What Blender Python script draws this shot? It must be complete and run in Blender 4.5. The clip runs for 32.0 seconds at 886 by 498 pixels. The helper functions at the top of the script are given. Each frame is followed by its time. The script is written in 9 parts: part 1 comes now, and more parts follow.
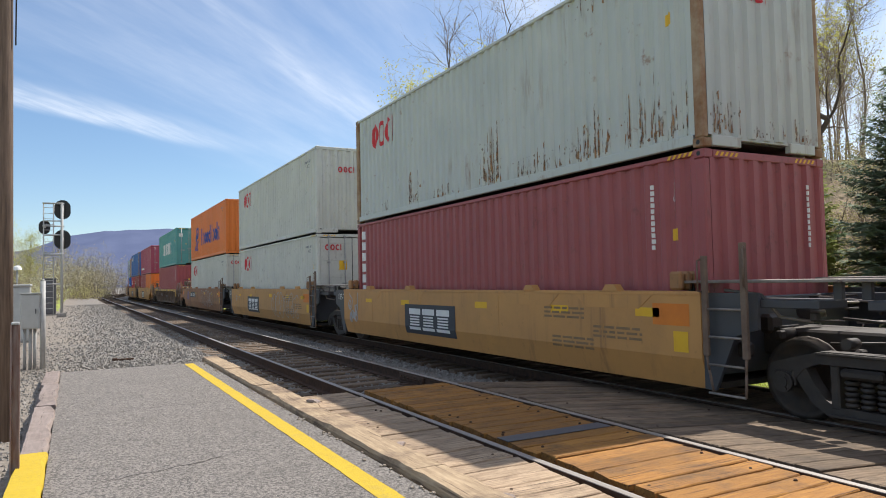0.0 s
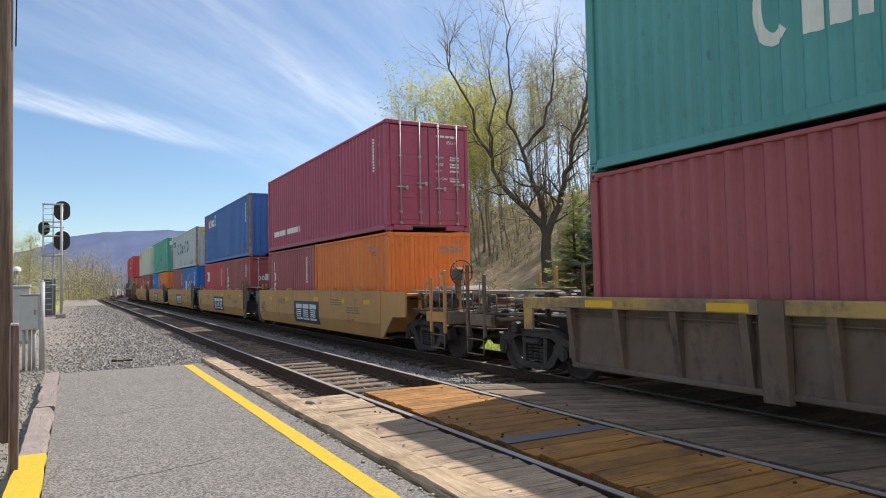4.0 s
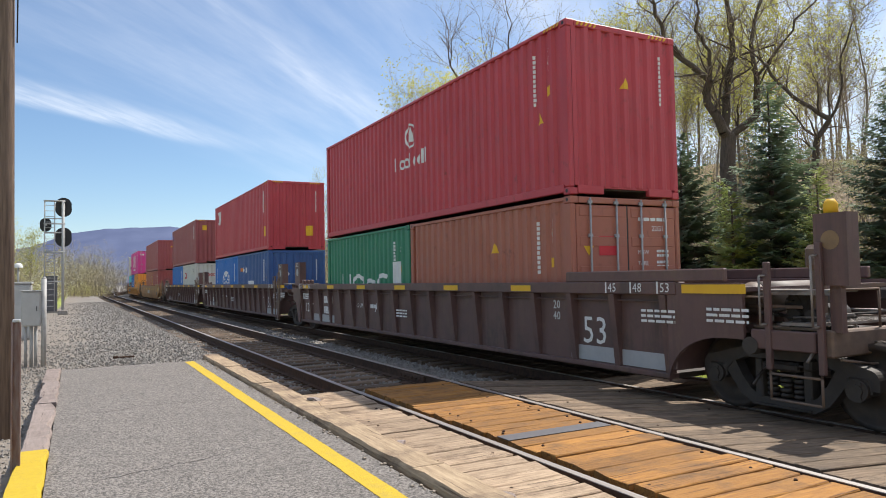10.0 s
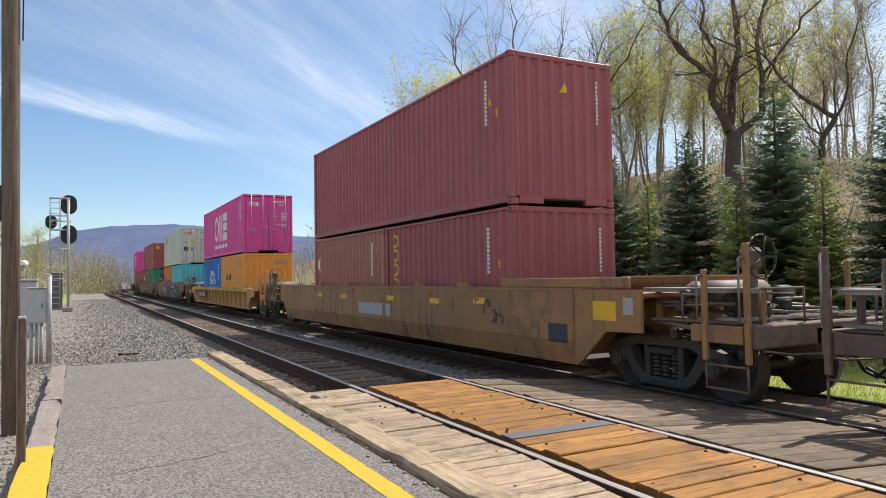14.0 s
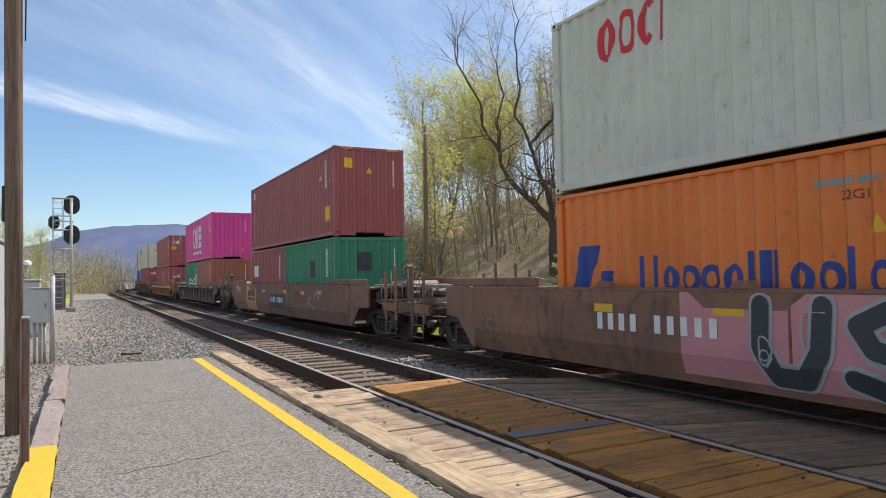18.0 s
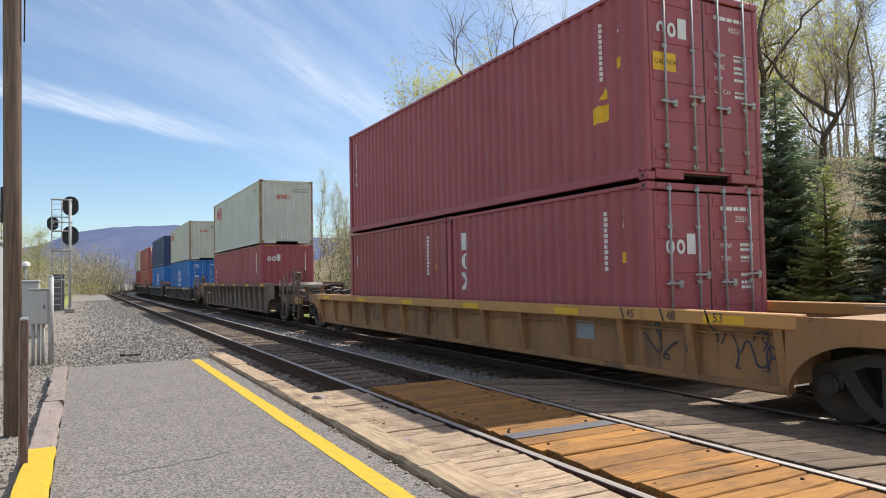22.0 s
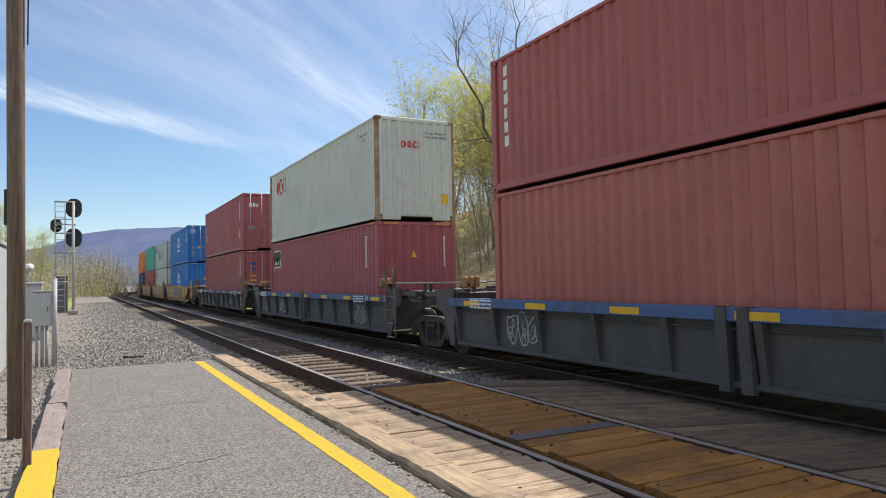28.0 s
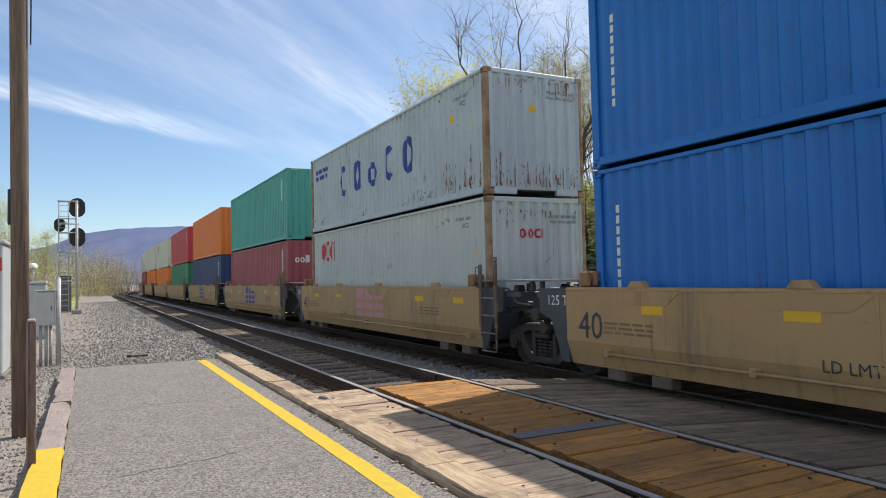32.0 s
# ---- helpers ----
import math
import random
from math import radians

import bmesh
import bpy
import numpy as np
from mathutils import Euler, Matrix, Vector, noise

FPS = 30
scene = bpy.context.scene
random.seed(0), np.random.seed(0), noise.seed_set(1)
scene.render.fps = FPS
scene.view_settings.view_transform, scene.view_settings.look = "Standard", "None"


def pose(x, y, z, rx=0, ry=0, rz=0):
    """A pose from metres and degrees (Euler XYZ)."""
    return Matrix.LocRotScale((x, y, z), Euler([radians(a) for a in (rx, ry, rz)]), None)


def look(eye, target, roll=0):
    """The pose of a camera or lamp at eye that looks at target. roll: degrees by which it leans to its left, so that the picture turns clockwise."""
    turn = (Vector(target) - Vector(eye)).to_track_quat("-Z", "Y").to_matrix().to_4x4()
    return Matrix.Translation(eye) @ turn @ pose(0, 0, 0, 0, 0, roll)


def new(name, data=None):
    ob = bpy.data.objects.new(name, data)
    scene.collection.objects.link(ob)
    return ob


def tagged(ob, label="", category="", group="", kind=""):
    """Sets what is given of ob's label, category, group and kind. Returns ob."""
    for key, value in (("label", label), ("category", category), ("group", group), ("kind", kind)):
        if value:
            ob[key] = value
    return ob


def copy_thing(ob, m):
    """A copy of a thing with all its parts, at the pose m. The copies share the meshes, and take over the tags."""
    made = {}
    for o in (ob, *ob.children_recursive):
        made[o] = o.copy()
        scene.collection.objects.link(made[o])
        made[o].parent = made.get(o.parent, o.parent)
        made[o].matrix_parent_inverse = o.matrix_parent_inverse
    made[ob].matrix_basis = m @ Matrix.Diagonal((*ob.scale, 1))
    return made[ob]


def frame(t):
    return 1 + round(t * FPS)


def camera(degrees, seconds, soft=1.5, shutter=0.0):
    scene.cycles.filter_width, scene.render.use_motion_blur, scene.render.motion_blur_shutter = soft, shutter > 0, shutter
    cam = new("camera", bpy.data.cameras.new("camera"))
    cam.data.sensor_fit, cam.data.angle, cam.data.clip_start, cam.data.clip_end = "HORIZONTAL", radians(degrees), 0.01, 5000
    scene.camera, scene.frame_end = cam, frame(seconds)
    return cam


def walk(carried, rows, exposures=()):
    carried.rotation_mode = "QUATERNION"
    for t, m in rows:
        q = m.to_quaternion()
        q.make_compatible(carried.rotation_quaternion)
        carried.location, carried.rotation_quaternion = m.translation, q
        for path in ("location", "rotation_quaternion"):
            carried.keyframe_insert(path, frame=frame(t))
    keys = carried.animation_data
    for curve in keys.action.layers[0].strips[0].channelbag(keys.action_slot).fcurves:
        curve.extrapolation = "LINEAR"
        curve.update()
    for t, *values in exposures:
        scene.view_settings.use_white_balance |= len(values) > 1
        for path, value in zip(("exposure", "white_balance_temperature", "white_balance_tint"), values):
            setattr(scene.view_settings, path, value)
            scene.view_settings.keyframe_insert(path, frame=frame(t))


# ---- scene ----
from functools import lru_cache

# ---- camera: hand-held beside the platform, almost still ----
EYE = (0.0, 0.0, 1.52)
PATH = [  # seconds, yaw to the right of the track, tilt up, roll
    (0, 28.11, 2.54, -1.25), (0.5, 28.16, 2.57, -1.18), (1, 28.19, 2.62, -1.16), (1.5, 28.13, 2.62, -1.18),
    (2, 28.08, 2.62, -1.18), (2.5, 28.07, 2.67, -1.14), (3, 28.13, 2.70, -1.13), (3.5, 28.15, 2.67, -1.14),
    (5.5, 28.07, 2.72, -1.29), (6, 28.13, 2.71, -1.39), (6.5, 28.22, 2.70, -1.34), (7, 28.22, 2.66, -1.28),
    (7.5, 28.08, 2.64, -1.26), (8, 28.01, 2.62, -1.25), (8.5, 27.93, 2.57, -1.26), (9, 27.94, 2.56, -1.21),
    (9.5, 27.99, 2.50, -1.12), (10, 28.04, 2.43, -1.09), (10.5, 28.04, 2.36, -1.11), (11, 27.99, 2.24, -1.17),
    (11.5, 27.94, 2.18, -1.27), (12, 27.93, 2.18, -1.26), (12.5, 27.84, 2.20, -1.12), (13, 27.84, 2.28, -0.99),
    (13.5, 27.81, 2.29, -0.92), (14, 27.70, 2.28, -0.94), (14.5, 27.63, 2.28, -1.08), (16.5, 27.41, 2.24, -1.04),
    (17, 27.45, 2.26, -0.99), (17.5, 27.51, 2.24, -1.03), (18, 27.51, 2.22, -1.06), (18.5, 27.52, 2.22, -1.07),
    (19, 27.51, 2.20, -1.07), (19.5, 27.54, 2.22, -1.05), (20, 27.57, 2.24, -1.03), (20.5, 27.62, 2.28, -1.04),
    (21, 27.64, 2.29, -1.08), (21.5, 27.64, 2.30, -1.10), (22, 27.59, 2.30, -1.09), (22.5, 27.56, 2.30, -1.08),
    (23, 27.58, 2.30, -1.07), (23.5, 27.58, 2.30, -1.11), (24, 27.59, 2.30, -1.18), (24.5, 27.55, 2.30, -1.19),
    (25, 27.49, 2.30, -1.18), (25.5, 27.46, 2.29, -1.22), (27.5, 27.45, 2.40, -1.17), (28, 27.38, 2.43, -1.17),
    (28.5, 27.24, 2.41, -1.18), (29, 27.09, 2.38, -1.19), (29.5, 27.08, 2.36, -1.17), (30, 27.21, 2.33, -1.18),
    (30.5, 27.36, 2.38, -1.18), (31, 27.34, 2.34, -1.20), (31.5, 27.23, 2.32, -1.29), (32, 27.15, 2.31, -1.30),
]


def aim(yaw, tilt, roll):
    q = Euler((radians(90 + tilt), 0, radians(-yaw)), "XYZ").to_matrix().to_4x4()
    return Matrix.Translation(EYE) @ q @ pose(0, 0, 0, 0, 0, roll)


cam = camera(65.25, 32.0, soft=1.0)
walk(cam, [(t, aim(a, b, c)) for t, a, b, c in PATH])

# ---- light ----
SUN_TO = Vector((0.955, 0.296, 0)).normalized()
SUN_EL = radians(54)
sun_dir = Vector((SUN_TO.x * math.cos(SUN_EL), SUN_TO.y * math.cos(SUN_EL), math.sin(SUN_EL)))
sun = new("sun", bpy.data.lights.new("sun", "SUN"))
sun.data.energy, sun.data.angle, sun.data.color = 4.8, radians(0.53), (1.0, 0.94, 0.86)
sun.matrix_world = look((0, 0, 60), Vector((0, 0, 60)) - sun_dir)
scene.view_settings.exposure = 0.25

world = bpy.data.worlds.new("world")
scene.world = world
world.use_nodes = True


def build_world():
    nt = world.node_tree
    N, L = nt.nodes, nt.links
    N.clear()
    out = N.new("ShaderNodeOutputWorld")
    bg = N.new("ShaderNodeBackground")
    sky = N.new("ShaderNodeTexSky")
    sky.sky_type, sky.sun_disc = "NISHITA", False
    sky.sun_elevation, sky.sun_rotation = SUN_EL, math.atan2(SUN_TO.x, SUN_TO.y)
    sky.air_density, sky.dust_density, sky.ozone_density = 1.0, 0.05, 4.5
    bg.inputs["Strength"].default_value = 0.115
    tc = N.new("ShaderNodeTexCoord")
    # a flat cloud layer: direction divided by its height
    sep = N.new("ShaderNodeSeparateXYZ")
    L.new(tc.outputs["Generated"], sep.inputs[0])
    add = N.new("ShaderNodeMath"); add.operation = "ADD"; add.inputs[1].default_value = 0.12
    L.new(sep.outputs["Z"], add.inputs[0])
    mx = N.new("ShaderNodeMath"); mx.operation = "MAXIMUM"; mx.inputs[1].default_value = 0.05
    L.new(add.outputs[0], mx.inputs[0])
    comb = N.new("ShaderNodeCombineXYZ")
    for a, i in (("X", 0), ("Y", 1)):
        d = N.new("ShaderNodeMath"); d.operation = "DIVIDE"
        L.new(sep.outputs[a], d.inputs[0]); L.new(mx.outputs[0], d.inputs[1]); L.new(d.outputs[0], comb.inputs[i])
    # along and across the wind
    mp = N.new("ShaderNodeMapping"); mp.vector_type = "TEXTURE"
    mp.inputs["Rotation"].default_value = (0, 0, radians(43))
    L.new(comb.outputs[0], mp.inputs[0])

    def op(kind, a, b=0.0, c=None):
        m = N.new("ShaderNodeMath"); m.operation = kind
        for i, s in enumerate((a, b) if c is None else (a, b, c)):
            if isinstance(s, (int, float)):
                m.inputs[i].default_value = s
            else:
                L.new(s, m.inputs[i])
        return m.outputs[0]

    def nz(sx, sy, detail, off):
        m = N.new("ShaderNodeMapping")
        m.inputs["Scale"].default_value, m.inputs["Location"].default_value = (sx, sy, 1), (off, off * 0.6, 0)
        L.new(mp.outputs[0], m.inputs[0])
        n = N.new("ShaderNodeTexNoise")
        n.inputs["Scale"].default_value, n.inputs["Detail"].default_value, n.inputs["Roughness"].default_value = 1.0, detail, 0.6
        L.new(m.outputs[0], n.inputs["Vector"])
        return n.outputs["Fac"]

    def fade(v, lo, hi):
        r = N.new("ShaderNodeMapRange"); r.interpolation_type = "SMOOTHSTEP"
        r.inputs["From Min"].default_value, r.inputs["From Max"].default_value = lo, hi
        L.new(v, r.inputs["Value"])
        return r.outputs[0]

    sp = N.new("ShaderNodeSeparateXYZ")
    L.new(mp.outputs[0], sp.inputs[0])
    along = sp.outputs["X"]
    raw = sp.outputs["Y"]
    warp = op("SUBTRACT", nz(0.9, 0.9, 4, 2.0), 0.5)
    across = op("ADD", raw, op("MULTIPLY", warp, 0.45))
    grain = fade(nz(1.3, 9.0, 8, 5.0), 0.25, 0.75)
    fine = fade(nz(3.0, 16.0, 9, 1.0), 0.30, 0.70)
    soft = fade(nz(0.8, 2.5, 6, 9.0), 0.35, 0.72)
    both = lambda a, b: op("MULTIPLY", a, b)
    # a long wisp low over the ridge, a thin one that widens towards the wood, a thin veil over the rest
    lean = op("ADD", op("ADD", raw, both(op("SUBTRACT", along, 1.785), 0.33)), both(warp, 0.16))
    s1 = both(both(fade(lean, 1.90, 2.18), fade(lean, 2.28, 2.17)), both(fade(along, 2.75, 2.05), op("ADD", 0.22, both(fine, 0.36))))
    wide = op("DIVIDE", op("ABSOLUTE", op("SUBTRACT", op("ADD", raw, both(warp, 0.14)), 1.17)), op("ADD", 0.02, both(fade(along, 1.3, 2.7), 0.20)))
    s2 = both(both(fade(wide, 1.0, 0.0), op("ADD", 0.04, both(fine, 0.18))), fade(along, 0.9, 1.9))
    veil = both(fade(across, 2.2, 1.6), op("ADD", 0.10, both(soft, 0.17)))
    haze = both(fade(raw, 1.0, -0.4), op("ADD", 0.16, both(soft, 0.30)))
    cloud = op("ADD", op("ADD", s1, s2), op("ADD", both(veil, op("ADD", 0.55, both(grain, 0.6))), haze))
    clamp = op("MINIMUM", cloud, 0.9)
    mix = N.new("ShaderNodeMix"); mix.data_type = "RGBA"
    L.new(clamp, mix.inputs["Factor"])
    L.new(sky.outputs[0], mix.inputs["A"])
    mix.inputs["B"].default_value = (8.6, 8.9, 9.4, 1)
    L.new(mix.outputs["Result"], bg.inputs["Color"])
    L.new(bg.outputs[0], out.inputs[0])


build_world()

# ---- geometry and material helpers ----
class Geo:
    """Collects faces for one mesh."""

    def __init__(self):
        self.v, self.f, self.smooth = [], [], []

    def add(self, verts, faces, smooth=False):
        n = len(self.v)
        self.v += [tuple(p) for p in verts]
        self.f += [tuple(i + n for i in q) for q in faces]
        self.smooth += [smooth] * len(faces)
        return self

    def box(self, x0, x1, y0, y1, z0, z1, c=0.0, m=None):
        if c <= 0:
            v = [(x, y, z) for x in (x0, x1) for y in (y0, y1) for z in (z0, z1)]
            f = [(0, 1, 3, 2), (4, 6, 7, 5), (0, 4, 5, 1), (2, 3, 7, 6), (0, 2, 6, 4), (1, 5, 7, 3)]
        else:
            c = min(c, (x1 - x0) * 0.45, (y1 - y0) * 0.45, (z1 - z0) * 0.45)
            lo, hi = (x0, y0, z0), (x1, y1, z1)
            v, ix = [], {}
            for a in (0, 1):
                for b in (0, 1):
                    for d in (0, 1):
                        s = (a, b, d)
                        for k in range(3):
                            p = [0, 0, 0]
                            for j in range(3):
                                e = hi[j] if s[j] else lo[j]
                                p[j] = e if j == k else e + (-c if s[j] else c)
                            ix[s, k] = len(v)
                            v.append(tuple(p))
            f = []
            for k in range(3):
                i, j = [q for q in range(3) if q != k]
                for e in (0, 1):
                    q = []
                    for a, b in ((0, 0), (1, 0), (1, 1), (0, 1)):
                        s = [0, 0, 0]
                        s[k], s[i], s[j] = e, a, b
                        q.append(ix[tuple(s), k])
                    f.append(q if (e == 1) != (k == 1) else q[::-1])
                for a in (0, 1):
                    for b in (0, 1):
                        q = []
                        for e, w in ((0, i), (1, i), (1, j), (0, j)):
                            s = [0, 0, 0]
                            s[k], s[i], s[j] = e, a, b
                            q.append(ix[tuple(s), w])
                        f.append(q if ((a == b) != (k == 1)) else q[::-1])
            for a in (0, 1):
                for b in (0, 1):
                    for d in (0, 1):
                        s = (a, b, d)
                        q = [ix[s, 0], ix[s, 1], ix[s, 2]]
                        f.append(q if (a + b + d) % 2 else q[::-1])
        if m is not None:
            v = [tuple(m @ Vector(p)) for p in v]
        return self.add(v, f)

    def tube(self, p, q, r0, r1=None, n=8, caps=True, smooth=True):
        p, q = Vector(p), Vector(q)
        r1 = r0 if r1 is None else r1
        d = q - p
        if d.length < 1e-6:
            return self
        d.normalize()
        a = d.orthogonal().normalized()
        b = d.cross(a)
        v = []
        for c, r in ((p, r0), (q, r1)):
            for i in range(n):
                w = 2 * math.pi * i / n
                v.append(c + (a * math.cos(w) + b * math.sin(w)) * r)
        self.add(v, [(i, (i + 1) % n, n + (i + 1) % n, n + i) for i in range(n)], smooth)
        if caps:
            k = len(self.v) - 2 * n
            self.f += [tuple(k + i for i in range(n - 1, -1, -1)), tuple(k + n + i for i in range(n))]
            self.smooth += [False, False]
        return self

    def cone(self, p, q, r):
        """A tapering twig that ends in a point."""
        p, q = Vector(p), Vector(q)
        d = q - p
        if d.length < 1e-6:
            return self
        a = d.orthogonal().normalized()
        b = d.normalized().cross(a)
        return self.add([p + a * r, p - a * r * 0.5 + b * r * 0.87, p - a * r * 0.5 - b * r * 0.87, q], [(0, 1, 3), (1, 2, 3), (2, 0, 3)], True)

    def path(self, pts, r, n=6):
        for a, b in zip(pts, pts[1:]):
            self.tube(a, b, r, n=n)
        return self

    def prism(self, poly, x0, x1, axis="x"):
        """poly: (y, z) outline, pushed from x0 to x1 along an axis."""
        n = len(poly)
        put = {"x": lambda a, u, w: (a, u, w), "y": lambda a, u, w: (u, a, w), "z": lambda a, u, w: (u, w, a)}[axis]
        v = [put(x0, *p) for p in poly] + [put(x1, *p) for p in poly]
        f = [tuple(range(n)), tuple(range(2 * n - 1, n - 1, -1))]
        f += [(i + n, (i + 1) % n + n, (i + 1) % n, i) for i in range(n)]
        return self.add(v, f)

    def lathe(self, rows, m=None, n=20):
        """rows: (radius, height) turned about z, then placed by m."""
        m = m or Matrix()
        v = [m @ Vector((r * math.cos(2 * math.pi * i / n), r * math.sin(2 * math.pi * i / n), h)) for r, h in rows for i in range(n)]
        f = [(k * n + i, k * n + (i + 1) % n, (k + 1) * n + (i + 1) % n, (k + 1) * n + i) for k in range(len(rows) - 1) for i in range(n)]
        return self.add(v, f, True)

    def mesh(self, name, mat=None):
        me = bpy.data.meshes.new(name)
        me.from_pydata(self.v, [], self.f)
        me.polygons.foreach_set("use_smooth", self.smooth)
        if mat is not None:
            me.materials.append(mat)
        bm = bmesh.new()
        bm.from_mesh(me)
        bmesh.ops.recalc_face_normals(bm, faces=bm.faces)
        bm.to_mesh(me)
        bm.free()
        me.update()
        return me


def part(name, me, material=None, parent=None, label="", at=None):
    """One mesh object under a thing or a part; alike pieces share mesh data."""
    if isinstance(me, Geo):
        me = me.mesh(name, material)
    ob = new(name, me)
    if material is not None:
        if not me.materials:
            me.materials.append(material)
        if me.materials[0] != material:
            ob.material_slots[0].link = "OBJECT"
            ob.material_slots[0].material = material
    ob.parent = parent
    if at is not None:
        ob.matrix_basis = at if isinstance(at, Matrix) else Matrix.Translation(at)
    if label:
        ob["label"] = label
    return ob


def thing(name, label, category, group="", kind="", at=(0, 0, 0)):
    ob = new(name)
    ob.empty_display_size = 0.2
    ob.matrix_basis = at if isinstance(at, Matrix) else Matrix.Translation(at)
    return tagged(ob, label, category, group, kind)


def rgb(c):
    return (*c, 1.0)


def material(name, base, second=None, scale=6.0, stretch=(1, 1, 1), rough=0.6, metal=0.0, bump=0.15, bump_scale=60.0,
             dirt=None, dirt_scale=1.2, dirt_lo=0.5, dirt_hi=0.75, vary=0.0, streak=None, streak_amount=0.5, coords="Object", spec=0.5,
             bump_dist=0.01, lo=0.32, hi=0.70, through_light=0.0, streak_lo=0.56, streak_from=0.45, grit=None, grit_scale=9.0, grit_lo=0.6, grit_hi=0.7, grit_stretch=(1, 1, 0.6), grit_all=False, streak_long=0.25):
    """Principled surface: two tones by noise, a larger stain, streaks that run down, fine relief, and a tone per piece."""
    mat = bpy.data.materials.new(name)
    mat.use_nodes = True
    nt = mat.node_tree
    N, L = nt.nodes, nt.links
    bs = N["Principled BSDF"]
    tc = N.new("ShaderNodeTexCoord")
    info = N.new("ShaderNodeObjectInfo")
    vec = tc.outputs[coords]
    if coords == "Object":
        # each object gets its own stretch of the pattern
        sh = N.new("ShaderNodeVectorMath"); sh.operation = "ADD"
        ml = N.new("ShaderNodeMath"); ml.operation = "MULTIPLY"; ml.inputs[1].default_value = 37.0
        L.new(info.outputs["Random"], ml.inputs[0])
        L.new(vec, sh.inputs[0]); L.new(ml.outputs[0], sh.inputs[1])
        vec = sh.outputs[0]

    def nz(sc, st=(1, 1, 1), detail=5, rg=0.6):
        m = N.new("ShaderNodeMapping")
        m.inputs["Scale"].default_value = st
        L.new(vec, m.inputs[0])
        n = N.new("ShaderNodeTexNoise")
        n.inputs["Scale"].default_value, n.inputs["Detail"].default_value, n.inputs["Roughness"].default_value = sc, detail, rg
        L.new(m.outputs[0], n.inputs["Vector"])
        return n.outputs["Fac"]

    def ramp(sock, lo, hi):
        r = N.new("ShaderNodeMapRange")
        r.inputs["From Min"].default_value, r.inputs["From Max"].default_value = lo, hi
        L.new(sock, r.inputs["Value"])
        return r.outputs[0]

    def mix(a, b, fac, kind="MIX"):
        m = N.new("ShaderNodeMix"); m.data_type = "RGBA"; m.blend_type = kind
        for s, key in ((a, "A"), (b, "B")):
            if isinstance(s, tuple):
                m.inputs[key].default_value = s
            else:
                L.new(s, m.inputs[key])
        if isinstance(fac, float):
            m.inputs["Factor"].default_value = fac
        else:
            L.new(fac, m.inputs["Factor"])
        return m.outputs["Result"]

    second = second or tuple(c * 0.72 for c in base)
    col = mix(rgb(base), rgb(second), ramp(nz(scale, stretch), lo, hi))
    if vary:
        hsv = N.new("ShaderNodeHueSaturation")
        v = N.new("ShaderNodeMapRange")
        v.inputs["To Min"].default_value, v.inputs["To Max"].default_value = 1 - vary, 1 + vary
        L.new(info.outputs["Random"], v.inputs["Value"]); L.new(v.outputs[0], hsv.inputs["Value"]); L.new(col, hsv.inputs["Color"])
        col = hsv.outputs[0]
    if streak:
        a = nz(1.0, (5.0, 5.0, streak_long), 6, 0.65)
        b = nz(0.55, (1, 1, 1), 3, 0.5)
        p = N.new("ShaderNodeMath"); p.operation = "MULTIPLY"
        L.new(ramp(a, streak_lo, streak_lo + 0.14), p.inputs[0]); L.new(ramp(b, streak_from, streak_from + 0.22), p.inputs[1])
        q = N.new("ShaderNodeMath"); q.operation = "MULTIPLY"; q.inputs[1].default_value = streak_amount
        L.new(p.outputs[0], q.inputs[0])
        col = mix(col, rgb(streak), q.outputs[0])
    if dirt:
        col = mix(col, rgb(dirt), ramp(nz(dirt_scale, detail=7, rg=0.68), dirt_lo, dirt_hi))
    if grit:
        # small spots and scuffs, thicker in some places than in others
        p = N.new("ShaderNodeMath"); p.operation = "MULTIPLY"
        L.new(ramp(nz(grit_scale, grit_stretch, 8, 0.72), grit_lo, grit_hi), p.inputs[0]); L.new(ramp(nz(grit_scale * 0.13, detail=3), 0.0 if grit_all else 0.35, 0.1 if grit_all else 0.62), p.inputs[1])
        col = mix(col, rgb(grit), p.outputs[0])
    L.new(col, bs.inputs["Base Color"])
    bs.inputs["Metallic"].default_value = metal
    bs.inputs["Specular IOR Level"].default_value = spec
    fine = nz(bump_scale, stretch, 4, 0.65)
    rr = N.new("ShaderNodeMapRange")
    rr.inputs["To Min"].default_value, rr.inputs["To Max"].default_value = max(0.05, rough - 0.12), min(1.0, rough + 0.12)
    L.new(fine, rr.inputs["Value"]); L.new(rr.outputs[0], bs.inputs["Roughness"])
    if bump:
        bp = N.new("ShaderNodeBump")
        bp.inputs["Strength"].default_value, bp.inputs["Distance"].default_value = bump, bump_dist
        L.new(fine, bp.inputs["Height"]); L.new(bp.outputs[0], bs.inputs["Normal"])
    if through_light:
        tr = N.new("ShaderNodeBsdfTranslucent")
        L.new(col, tr.inputs["Color"])
        ms = N.new("ShaderNodeMixShader")
        ms.inputs[0].default_value = through_light
        L.new(bs.outputs[0], ms.inputs[1]); L.new(tr.outputs[0], ms.inputs[2])
        L.new(ms.outputs[0], N["Material Output"].inputs["Surface"])
    return mat


